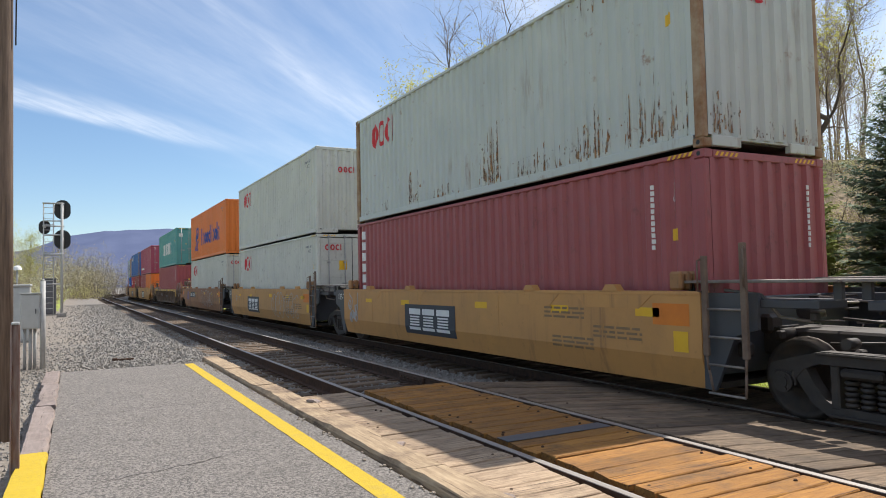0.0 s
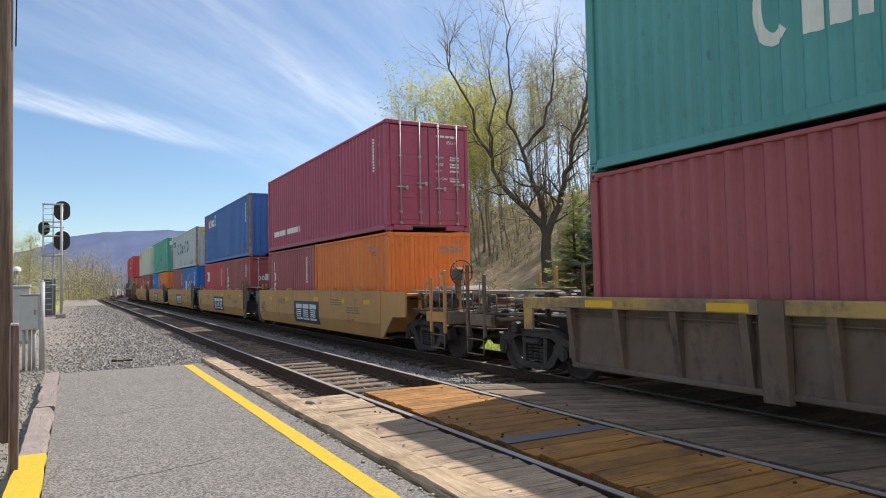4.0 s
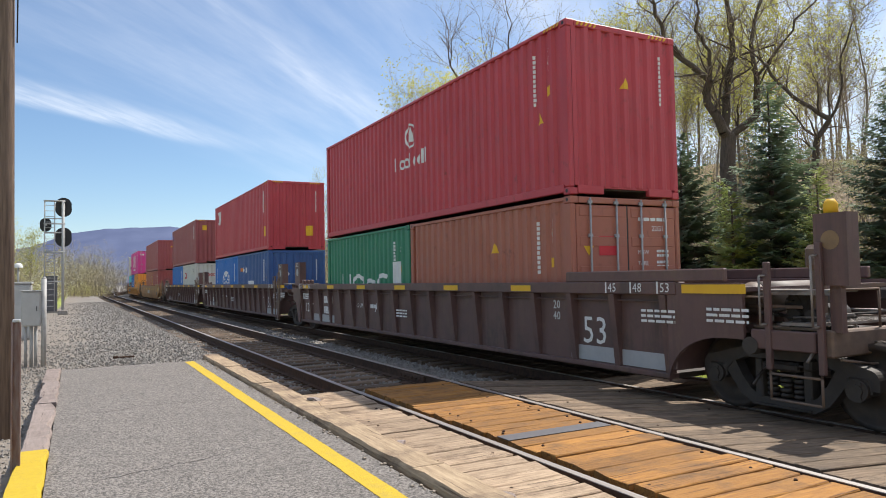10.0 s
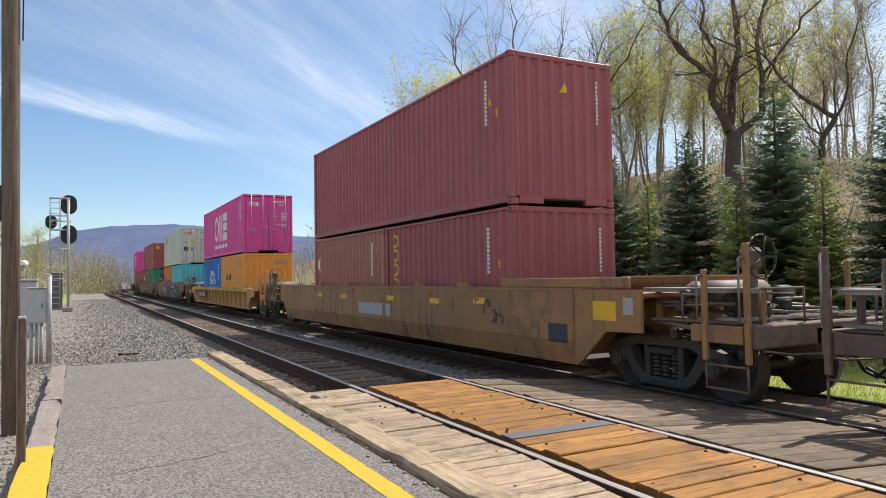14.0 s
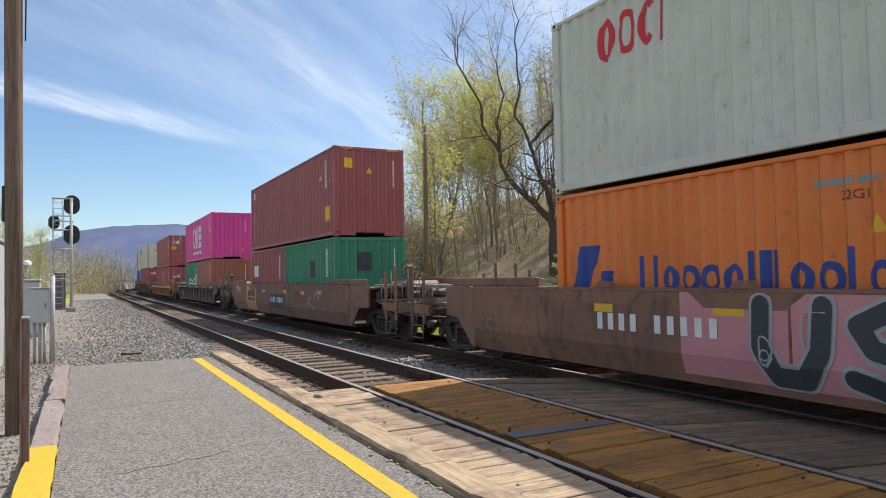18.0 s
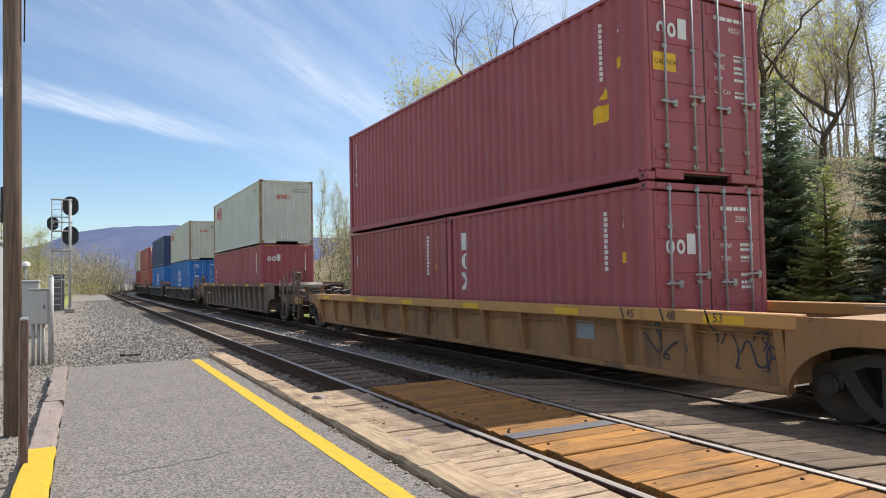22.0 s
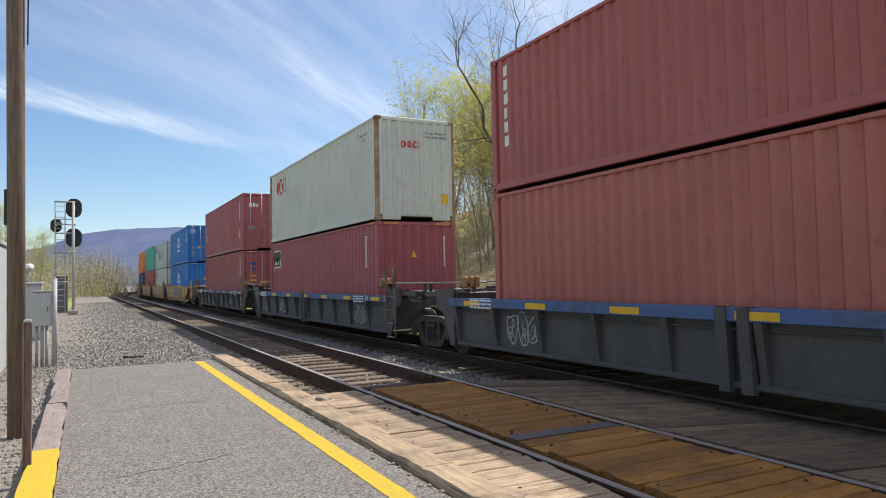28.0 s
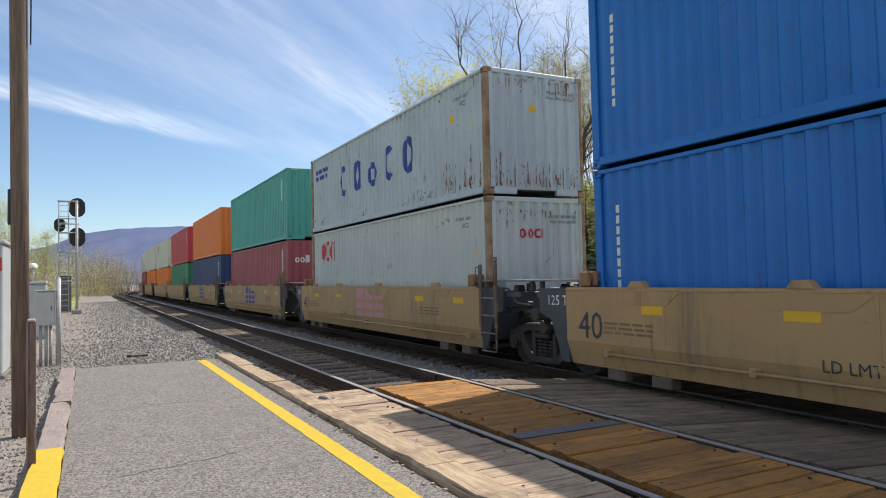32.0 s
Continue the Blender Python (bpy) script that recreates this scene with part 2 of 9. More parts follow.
RUST = (0.13, 0.045, 0.018)
GRIME = (0.035, 0.03, 0.027)
M = {}
M["asphalt"] = material("asphalt", (0.276, 0.248, 0.222), (0.085, 0.077, 0.070), 54, rough=0.92, bump=0.8, bump_scale=60, dirt=(0.14, 0.126, 0.112), dirt_scale=0.45, dirt_lo=0.50, dirt_hi=1.0, bump_dist=0.012, lo=0.42, hi=0.58, grit=(0.416, 0.38, 0.344), grit_scale=24, grit_lo=0.62, grit_hi=0.66, grit_stretch=(1, 1, 1), grit_all=True)
M["ballast"] = material("ballast", (0.31, 0.284, 0.254), (0.15, 0.135, 0.12), 14, rough=0.95, bump=1.0, bump_scale=20, dirt=(0.192, 0.152, 0.112), dirt_scale=0.4, dirt_lo=0.5, dirt_hi=0.8, bump_dist=0.03, lo=0.36, hi=0.62)
M["stone"] = material("stone", (0.335, 0.315, 0.288), (0.20, 0.184, 0.165), 9, rough=0.9)
M["rail"] = material("rail", (0.10, 0.058, 0.038), (0.05, 0.034, 0.026), 12, rough=0.9, metal=0.0, spec=0.2)
M["rail_head"] = material("rail_head", (0.47, 0.44, 0.41), (0.33, 0.30, 0.27), 8, (6, 0.1, 6), rough=0.45, metal=0.5, bump=0.0)
M["tie"] = material("tie", (0.20, 0.14, 0.092), (0.085, 0.062, 0.045), 5, (1, 8, 8), rough=0.9, vary=0.3, bump=0.6, bump_scale=30)
M["kerb"] = material("kerb", (0.46, 0.345, 0.218), (0.29, 0.205, 0.125), 4, (8, 1, 8), rough=0.85, vary=0.14, bump=0.6, bump_scale=25, dirt=(0.13, 0.085, 0.06), dirt_scale=1.6, dirt_lo=0.50, dirt_hi=0.7, grit=(0.11, 0.068, 0.042), grit_scale=1.6, grit_lo=0.55, grit_hi=0.66, grit_stretch=(22, 0.8, 22), grit_all=True)
M["plank_pale"] = material("plank_pale", (0.50, 0.372, 0.25), (0.29, 0.20, 0.125), 4, (1, 9, 9), rough=0.85, vary=0.2, bump=0.6, bump_scale=30, dirt=(0.17, 0.115, 0.075), dirt_lo=0.50, dirt_hi=0.72, dirt_scale=2.5, grit=(0.095, 0.06, 0.036), grit_scale=1.6, grit_lo=0.545, grit_hi=0.64, grit_stretch=(0.9, 26, 26), grit_all=True)
M["plank_orange"] = material("plank_orange", (0.42, 0.195, 0.034), (0.27, 0.115, 0.025), 4, (1, 9, 9), rough=0.8, vary=0.24, bump=0.6, bump_scale=30, dirt=(0.15, 0.078, 0.03), dirt_lo=0.48, dirt_hi=0.72, dirt_scale=2.2, grit=(0.08, 0.034, 0.013), grit_scale=1.6, grit_lo=0.545, grit_hi=0.64, grit_stretch=(0.9, 26, 26), grit_all=True)
# pale boards beyond the rail, darkened in colour for the train's shade
M["plank_shaded"] = material("plank_shaded", (0.28, 0.20, 0.13), (0.14, 0.098, 0.063), 4, (1, 9, 9), rough=0.88, vary=0.28, bump=0.6, bump_scale=30, dirt=(0.085, 0.063, 0.045), dirt_scale=2.0, dirt_lo=0.48, dirt_hi=0.72, grit=(0.055, 0.038, 0.025), grit_scale=1.6, grit_lo=0.545, grit_hi=0.64, grit_stretch=(0.9, 26, 26), grit_all=True)
M["steel_plate"] = material("steel_plate", (0.136, 0.136, 0.144), (0.11, 0.11, 0.12), 6, rough=0.6, metal=0.4)
M["old_timber"] = material("old_timber", (0.336, 0.272, 0.24), (0.25, 0.20, 0.18), 4, (8, 1, 8), rough=0.9, vary=0.1, bump=0.7, bump_scale=28, dirt=(0.128, 0.096, 0.08), grit=(0.104, 0.076, 0.064), grit_scale=1.6, grit_lo=0.58, grit_hi=0.68, grit_stretch=(22, 0.8, 22), grit_all=True)
M["yellow"] = material("yellow", (0.56, 0.395, 0.02), (0.50, 0.34, 0.022), 20, rough=0.85, bump=0.5, bump_scale=70, dirt=(0.40, 0.29, 0.07), dirt_scale=3, dirt_lo=0.55, dirt_hi=0.8, grit=(0.17, 0.14, 0.085), grit_scale=38, grit_lo=0.585, grit_hi=0.66, grit_stretch=(1, 1, 1))
M["pole"] = material("pole", (0.235, 0.165, 0.12), (0.095, 0.066, 0.05), 5, (9, 9, 0.5), rough=0.9, bump=0.6, bump_scale=30)
M["galv"] = material("galv", (0.46, 0.46, 0.45), (0.36, 0.36, 0.36), 9, rough=0.65, metal=0.15, spec=0.3)
M["cabinet"] = material("cabinet", (0.46, 0.47, 0.46), (0.40, 0.41, 0.40), 5, rough=0.5)
M["white_metal"] = material("white_metal", (0.46, 0.48, 0.48), (0.40, 0.42, 0.42), 4, rough=0.6)
M["rusty_post"] = material("rusty_post", (0.30, 0.24, 0.22), (0.20, 0.10, 0.07), 6, (5, 5, 0.8), rough=0.7, metal=0.2)
M["black"] = material("black", (0.012, 0.012, 0.013), (0.02, 0.02, 0.02), 8, rough=0.5)
M["lens_dark"] = material("lens_dark", (0.03, 0.012, 0.012), (0.02, 0.01, 0.01), 8, rough=0.15)
M["grass"] = material("grass", (0.255, 0.357, 0.0425), (0.34, 0.34, 0.09), 1.8, rough=0.95, bump=0.8, bump_scale=14, dirt=(0.306, 0.255, 0.119), dirt_scale=0.25, dirt_lo=0.52, dirt_hi=0.8, bump_dist=0.05)
M["dirt"] = material("dirt", (0.352, 0.296, 0.232), (0.25, 0.205, 0.16), 9, rough=0.95, bump=0.9, bump_scale=30, dirt=(0.288, 0.248, 0.2), dirt_scale=0.6, bump_dist=0.02)
M["litter"] = material("litter", (0.36, 0.27, 0.167), (0.24, 0.175, 0.11), 2.5, rough=0.95, bump=0.9, bump_scale=9, dirt=(0.144, 0.171, 0.045), dirt_scale=0.22, dirt_lo=0.5, dirt_hi=0.66, bump_dist=0.06)
M["bark"] = material("bark", (0.12, 0.092, 0.07), (0.055, 0.042, 0.033), 6, (4, 4, 0.6), rough=0.95, bump=0.8, bump_scale=18)
M["twig"] = material("twig", (0.24, 0.185, 0.135), (0.14, 0.105, 0.075), 6, (4, 4, 0.6), rough=0.95, bump=0)
M["pine"] = material("pine", (0.44, 0.48, 0.16), (0.32, 0.37, 0.14), 2, rough=0.75, bump=0, vary=0.2, through_light=0.42)
M["bark_pale"] = material("bark_pale", (0.34, 0.275, 0.205), (0.20, 0.16, 0.12), 6, (4, 4, 0.6), rough=0.95, bump=0.4, bump_scale=18, vary=0.25)
M["blossom"] = material("blossom", (0.75, 0.72, 0.55), (0.60, 0.60, 0.40), 3, rough=0.8, bump=0, through_light=0.4)
M["bud"] = material("bud", (0.60, 0.60, 0.13), (0.50, 0.47, 0.15), 3, rough=0.8, bump=0, vary=0.15, through_light=0.5)
M["far_leaf"] = material("far_leaf", (0.36, 0.34, 0.15), (0.40, 0.33, 0.21), 0.25, rough=0.85, bump=0, through_light=0.35)
M["bush"] = material("bush", (0.48, 0.48, 0.13), (0.48, 0.40, 0.22), 0.8, rough=0.85, bump=0, vary=0.2, through_light=0.4)
M["needle"] = material("needle", (0.15, 0.20, 0.135), (0.26, 0.33, 0.20), 2, rough=0.75, bump=0, vary=0.2, through_light=0.3)
M["m_white_plain"] = material("white_plastic", (0.75, 0.76, 0.76), (0.68, 0.69, 0.69), 6, rough=0.5, bump=0)
M["tar"] = material("tar", (0.07, 0.062, 0.055), (0.045, 0.04, 0.036), 12, rough=0.95, bump=0)
M["blade"] = material("blade", (0.272, 0.374, 0.051), (0.44, 0.46, 0.14), 1.5, rough=0.8, bump=0, through_light=0.4)
# wooded ridge: the blue haze of the air is put into its colour
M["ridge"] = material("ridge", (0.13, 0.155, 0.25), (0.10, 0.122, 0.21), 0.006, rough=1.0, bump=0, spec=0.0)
M["steel_dark"] = material("steel_dark", (0.034, 0.028, 0.024), (0.058, 0.047, 0.038), 5, rough=0.62, metal=0.1, dirt=(0.085, 0.063, 0.047), dirt_lo=0.56)
M["steel_brown"] = material("steel_brown", (0.20, 0.135, 0.095), (0.11, 0.075, 0.055), 5, rough=0.75, dirt=(0.20, 0.15, 0.11), dirt_lo=0.55)
M["wheel"] = material("wheel", (0.06, 0.05, 0.045), (0.10, 0.075, 0.055), 6, rough=0.65, metal=0.4)
M["tread"] = material("tread", (0.45, 0.44, 0.43), (0.35, 0.33, 0.32), 6, rough=0.3, metal=1.0, bump=0)


def ground_material():
    """Crushed stone that gives way to bare dirt away from the tracks, in ragged patches."""
    mat = M["ballast"]
    N, L = mat.node_tree.nodes, mat.node_tree.links
    bs = N["Principled BSDF"]
    col = bs.inputs["Base Color"].links[0].from_socket
    geo = N.new("ShaderNodeNewGeometry")
    sep = N.new("ShaderNodeSeparateXYZ")
    L.new(geo.outputs["Position"], sep.inputs[0])
    def noise_at(sc, det):
        n = N.new("ShaderNodeTexNoise")
        n.inputs["Scale"].default_value, n.inputs["Detail"].default_value = sc, det
        L.new(geo.outputs["Position"], n.inputs["Vector"])
        return n.outputs["Fac"]
    ad = N.new("ShaderNodeMath"); ad.operation = "MULTIPLY_ADD"
    L.new(noise_at(0.55, 6), ad.inputs[0]); ad.inputs[1].default_value = 4.2
    L.new(sep.outputs["X"], ad.inputs[2])
    r = N.new("ShaderNodeMapRange")
    r.inputs["From Min"].default_value, r.inputs["From Max"].default_value = 2.9, 1.9
    L.new(ad.outputs[0], r.inputs["Value"])
    d = N.new("ShaderNodeMix"); d.data_type = "RGBA"
    L.new(noise_at(7, 7), d.inputs["Factor"])
    d.inputs["A"].default_value, d.inputs["B"].default_value = (0.115, 0.098, 0.082, 1), (0.36, 0.31, 0.255, 1)
    m = N.new("ShaderNodeMix"); m.data_type = "RGBA"
    L.new(r.outputs[0], m.inputs["Factor"]); L.new(col, m.inputs["A"]); L.new(d.outputs["Result"], m.inputs["B"])
    L.new(m.outputs["Result"], bs.inputs["Base Color"])


ground_material()

# ---- plan: y runs along the tracks, x away from the platform, z = 0 on the platform ----
NEAR_X, MAIN_X = 4.17, 8.28          # track centres
NEAR_Z, MAIN_Z = 0.0, -0.18          # tops of the rails
BEND_Y, BEND_R = 100.0, 350.0        # the line bends away to the right


def track_at(s, x0):
    """Point and heading (degrees about z) s metres up the line, on the track at x0."""
    if s <= BEND_Y:
        return x0, s, 0.0
    r = BEND_R - (x0 - MAIN_X)
    a = (s - BEND_Y) / BEND_R
    return x0 + r * (1 - math.cos(a)), BEND_Y + r * math.sin(a), -math.degrees(a)


def smooth(a, b, x):
    t = min(1.0, max(0.0, (x - a) / (b - a)))
    return t * t * (3 - 2 * t)


def ground_z(x, y):
    z = -0.14
    z -= 0.08 * smooth(2.3, 3.0, x)
    z -= 0.22 * smooth(5.4, 6.6, x)
    z -= 0.35 * smooth(10.0, 12.0, x)
    z += (11.0 * smooth(15, 45, x) + 5.0 * smooth(45, 130, x)) * (0.55 + 0.45 * smooth(0, 42, y)) * (1 - 0.7 * smooth(70, 160, y))
    z -= 0.10 * smooth(-1.0, -4.0, x) if x < -1 else 0
    z += 0.05 * noise.noise((x * 0.35, y * 0.35, 0)) * (1 if (x < -1 or x > 11) else 0.25)
    far = smooth(300, 900, math.hypot(x, y))
    return z * (1 - far) - 1.5 * far


def ground():
    xs = sorted(set([-3000, -1200, -500, -250, -140, -90, -60, -40, -28, -20, -14, -10, -7, -5] + [-4 + 0.5 * i for i in range(60)]
                    + [27, 29, 31, 34, 37, 40, 44, 48, 54, 62, 75, 95, 130, 180, 260, 500, 1200, 3000]))
    ys = sorted(set([-3000, -1000, -300, -120, -60, -30, -15] + [-10 + 1.0 * i for i in range(70)] + [63, 67, 72, 78, 85, 93, 102, 112, 124, 138, 155, 175, 200, 230, 270, 330, 420, 600, 1000, 1800, 3500]))
    v = [(x, y, ground_z(x, y)) for x in xs for y in ys]
    n = len(ys)
    f = [(i * n + j, (i + 1) * n + j, (i + 1) * n + j + 1, i * n + j + 1) for i in range(len(xs) - 1) for j in range(n - 1)]
    g = Geo().add(v, f, True)
    me = g.mesh("ground")
    me.materials.append(M["ballast"]); me.materials.append(M["grass"]); me.materials.append(M["dirt"]); me.materials.append(M["litter"])
    for p in me.polygons:
        x, y, _ = p.center
        bend = max(0.0, y - BEND_Y) ** 2 / (2 * BEND_R)
        e = 0.9 * noise.noise((x * 0.2, y * 0.2, 4))
        if x - bend > 11.2 + e or x < -14 + 4 * e or (x < -1.0 and y > 62 + 10 * e):
            p.material_index = 3 if x > 19.5 + e and y < 200 else 1
    tagged(new("ground", me), "stony ground with ballast, bare dirt and spring grass", "ground", kind="structure")


def rail_mesh(x0, z, side, name):
    """Rail with head, web and foot, along the straight and the bend."""
    prof = [(-0.07, 0), (0.07, 0), (0.07, 0.012), (0.012, 0.03), (0.012, 0.13), (0.036, 0.14), (0.036, 0.166), (-0.036, 0.166), (-0.036, 0.14), (-0.012, 0.13), (-0.012, 0.03), (-0.07, 0.012)]
    xc = x0 + side * 0.7525
    ss = [-60, -20, 0, 20, 60, 100] + [100 + 6 * i for i in range(1, 24)]
    v, head = [], []
    for s in ss:
        x, y, a = track_at(s, xc)
        c, sn = math.cos(radians(a)), math.sin(radians(a))
        for u, w in prof:
            v.append((x + u * c, y + u * sn, z - 0.172 + w))
        for u in (-0.033, 0.033):
            for w in (0.166, 0.1725):
                head.append((x + u * c, y + u * sn, z - 0.172 + w))
    n = len(prof)
    f = [(k * n + i, k * n + (i + 1) % n, (k + 1) * n + (i + 1) % n, (k + 1) * n + i) for k in range(len(ss) - 1) for i in range(n)]
    rail = part("rail", Geo().add(v, f), M["rail"])
    hf = [(4 * k + a, 4 * k + b, 4 * k + 4 + b, 4 * k + 4 + a) for k in range(len(ss) - 1) for a, b in ((0, 1), (1, 3), (3, 2))]
    part("rail_head", Geo().add(head, hf), M["rail_head"], rail, "polished running surface")
    rail.name = name
    tagged(rail, "rusty steel rail with a polished head", "rail", "rails", "structure")
    return rail


def tracks():
    for x0, z, nm in ((NEAR_X, NEAR_Z, "near_track"), (MAIN_X, MAIN_Z, "main_track")):
        for side in (-1, 1):
            rail_mesh(x0, z, side, "rail")
    rnd = random.Random(3)
    tie = Geo().box(-1.3, 1.3, -0.115, 0.115, -0.16, 0, 0.012).mesh("tie", M["tie"])
    plate = Geo().box(-0.18, 0.18, -0.09, 0.09, 0, 0.012, 0.003).mesh("tie_plate", M["rail"])
    for x0, z, near in ((NEAR_X, NEAR_Z, True), (MAIN_X, MAIN_Z, False)):
        bed = thing("track_ties", "dark creosoted ties of the nearer track" if near else "dark creosoted ties of the main track", "railway ties", kind="structure")
        rest = Geo()
        s = 9.35 if near else 9.6
        k = 0
        while s < 190:
            x, y, a = track_at(s, x0)
            m = pose(x + rnd.uniform(-0.03, 0.03), y, z - 0.185 + rnd.uniform(-0.008, 0.006), 0, 0, a + rnd.uniform(-1.2, 1.2))
            if s < (75 if near else 40):
                t = part("tie", tie, M["tie"], bed, at=m)
                for sx in (-0.7525, 0.7525):
                    if near and s < 24:
                        part("tie_plate", plate, M["rail"], t, at=(sx, 0, 0.001))
            else:
                rest.box(-1.3, 1.3, -0.115, 0.115, -0.16, 0, m=m)
            s += 0.535
        part("far_ties", rest, M["tie"], bed)["kind"] = "stuff"
    # rail joint bars by the crossing
    jb = thing("joint_bar", "dark bolted joint bar on the rail", "joint bar", kind="structure")
    part("bar", Geo().box(NEAR_X + 0.7525 - 0.055, NEAR_X + 0.7525 - 0.015, 7.9 + 2.0, 8.6 + 2.2, -0.145, -0.03, 0.008), M["rail"], jb)
    for i in range(6):
        yy = 10.0 + i * 0.14
        part("bolt", Geo().tube((NEAR_X + 0.7525 - 0.085, yy, -0.085), (NEAR_X + 0.7525 - 0.055, yy, -0.085), 0.016), M["rail"], jb)


def stones():
    """Loose ballast: many small angular stones on the shoulder and between the rails."""
    rnd = random.Random(11)
    g = Geo()
    base = [Vector(p) for p in ((1, 0, -.3), (0, 1, -.2), (-1, .1, -.3), (0, -1, -.25), (.25, .2, .8), (-.3, -.2, .7))]
    faces = [(0, 1, 4), (1, 5, 4), (1, 2, 5), (2, 3, 5), (3, 4, 5), (3, 0, 4), (0, 3, 2), (0, 2, 1)]
    def put(x, y, z, r):
        m = Euler((rnd.uniform(0, 6), rnd.uniform(0, 6), rnd.uniform(0, 6))).to_matrix()
        s = Vector((rnd.uniform(.7, 1.3), rnd.uniform(.7, 1.2), rnd.uniform(.5, .9)))
        g.add([Vector((x, y, z)) + m @ Vector((p.x * s.x, p.y * s.y, p.z * s.z)) * r for p in base], faces)
    for _ in range(17000):
        y = 14.6 + 60 * rnd.random() ** 1.8
        x = 3.3 - abs(rnd.gauss(0, 1.75)) if rnd.random() < 0.8 else rnd.uniform(-2.8, 1.5)
        z = ground_z(x, y)
        put(x, y, z + 0.012, rnd.uniform(0.02, 0.045) * (1 if x > 0.6 else 0.62 + 0.38 * smooth(-1.2, 0.6, x)))
    for _ in range(9000):
        y = 9.2 + 45 * rnd.random() ** 1.7
        if rnd.random() < 0.55:
            x = rnd.uniform(4.95, 7.4)
        else:
            x = rnd.uniform(3.45, 4.9) if rnd.random() < 0.5 else rnd.uniform(2.5, 3.4)
        z = -0.225 if x < 5.5 else ground_z(x, y)
        put(x, y, z + 0.015, rnd.uniform(0.022, 0.045))
    for _ in range(6500):
        x, y = rnd.uniform(-2.4, -0.5), 4.5 + 14 * rnd.random()
        put(x, y, ground_z(x, y) + 0.005, rnd.uniform(0.008, 0.024))
    for _ in range(2500):
        x, y = rnd.uniform(-0.6, 1.4), rnd.uniform(14.5, 22)
        put(x, y, ground_z(x, y) + 0.005, rnd.uniform(0.010, 0.024))
    ob = part("ballast_stones", g, M["stone"])
    tagged(ob, "loose grey crushed stone along the tracks", "gravel", kind="stuff")


def worn_timber(rnd, w0, w1, ln, z0, z1, mat):
    """A heavy timber whose edges are chipped and whose top is uneven."""
    n = max(4, int(ln / 0.16))
    v = []
    chip = [0.0, 0.0]
    for i in range(n + 1):
        y = -ln * i / n
        for k in (0, 1):
            chip[k] = max(0.0, chip[k] * 0.55 + (rnd.uniform(0.01, 0.05) if rnd.random() < 0.22 else 0.0))
        dz = rnd.uniform(-0.005, 0.004)
        a, b = rnd.uniform(-0.006, 0.006) + chip[0], rnd.uniform(-0.006, 0.006) - chip[1]
        v += [(w0, y, z0), (w0 + a * 0.4, y, z1 - 0.03 - chip[0] * 0.5), (w0 + a + 0.014, y, z1 + dz), (w1 + b - 0.014, y, z1 + dz), (w1 + b * 0.4, y, z1 - 0.03 - chip[1] * 0.5), (w1, y, z0)]
    f = [(6 * i + j, 6 * i + (j + 1) % 6, 6 * i + 6 + (j + 1) % 6, 6 * i + 6 + j) for i in range(n) for j in range(6)]
    return Geo().add(v, f + [(0, 1, 2, 3, 4, 5), tuple(6 * n + j for j in range(6))]).mesh("timber", mat)


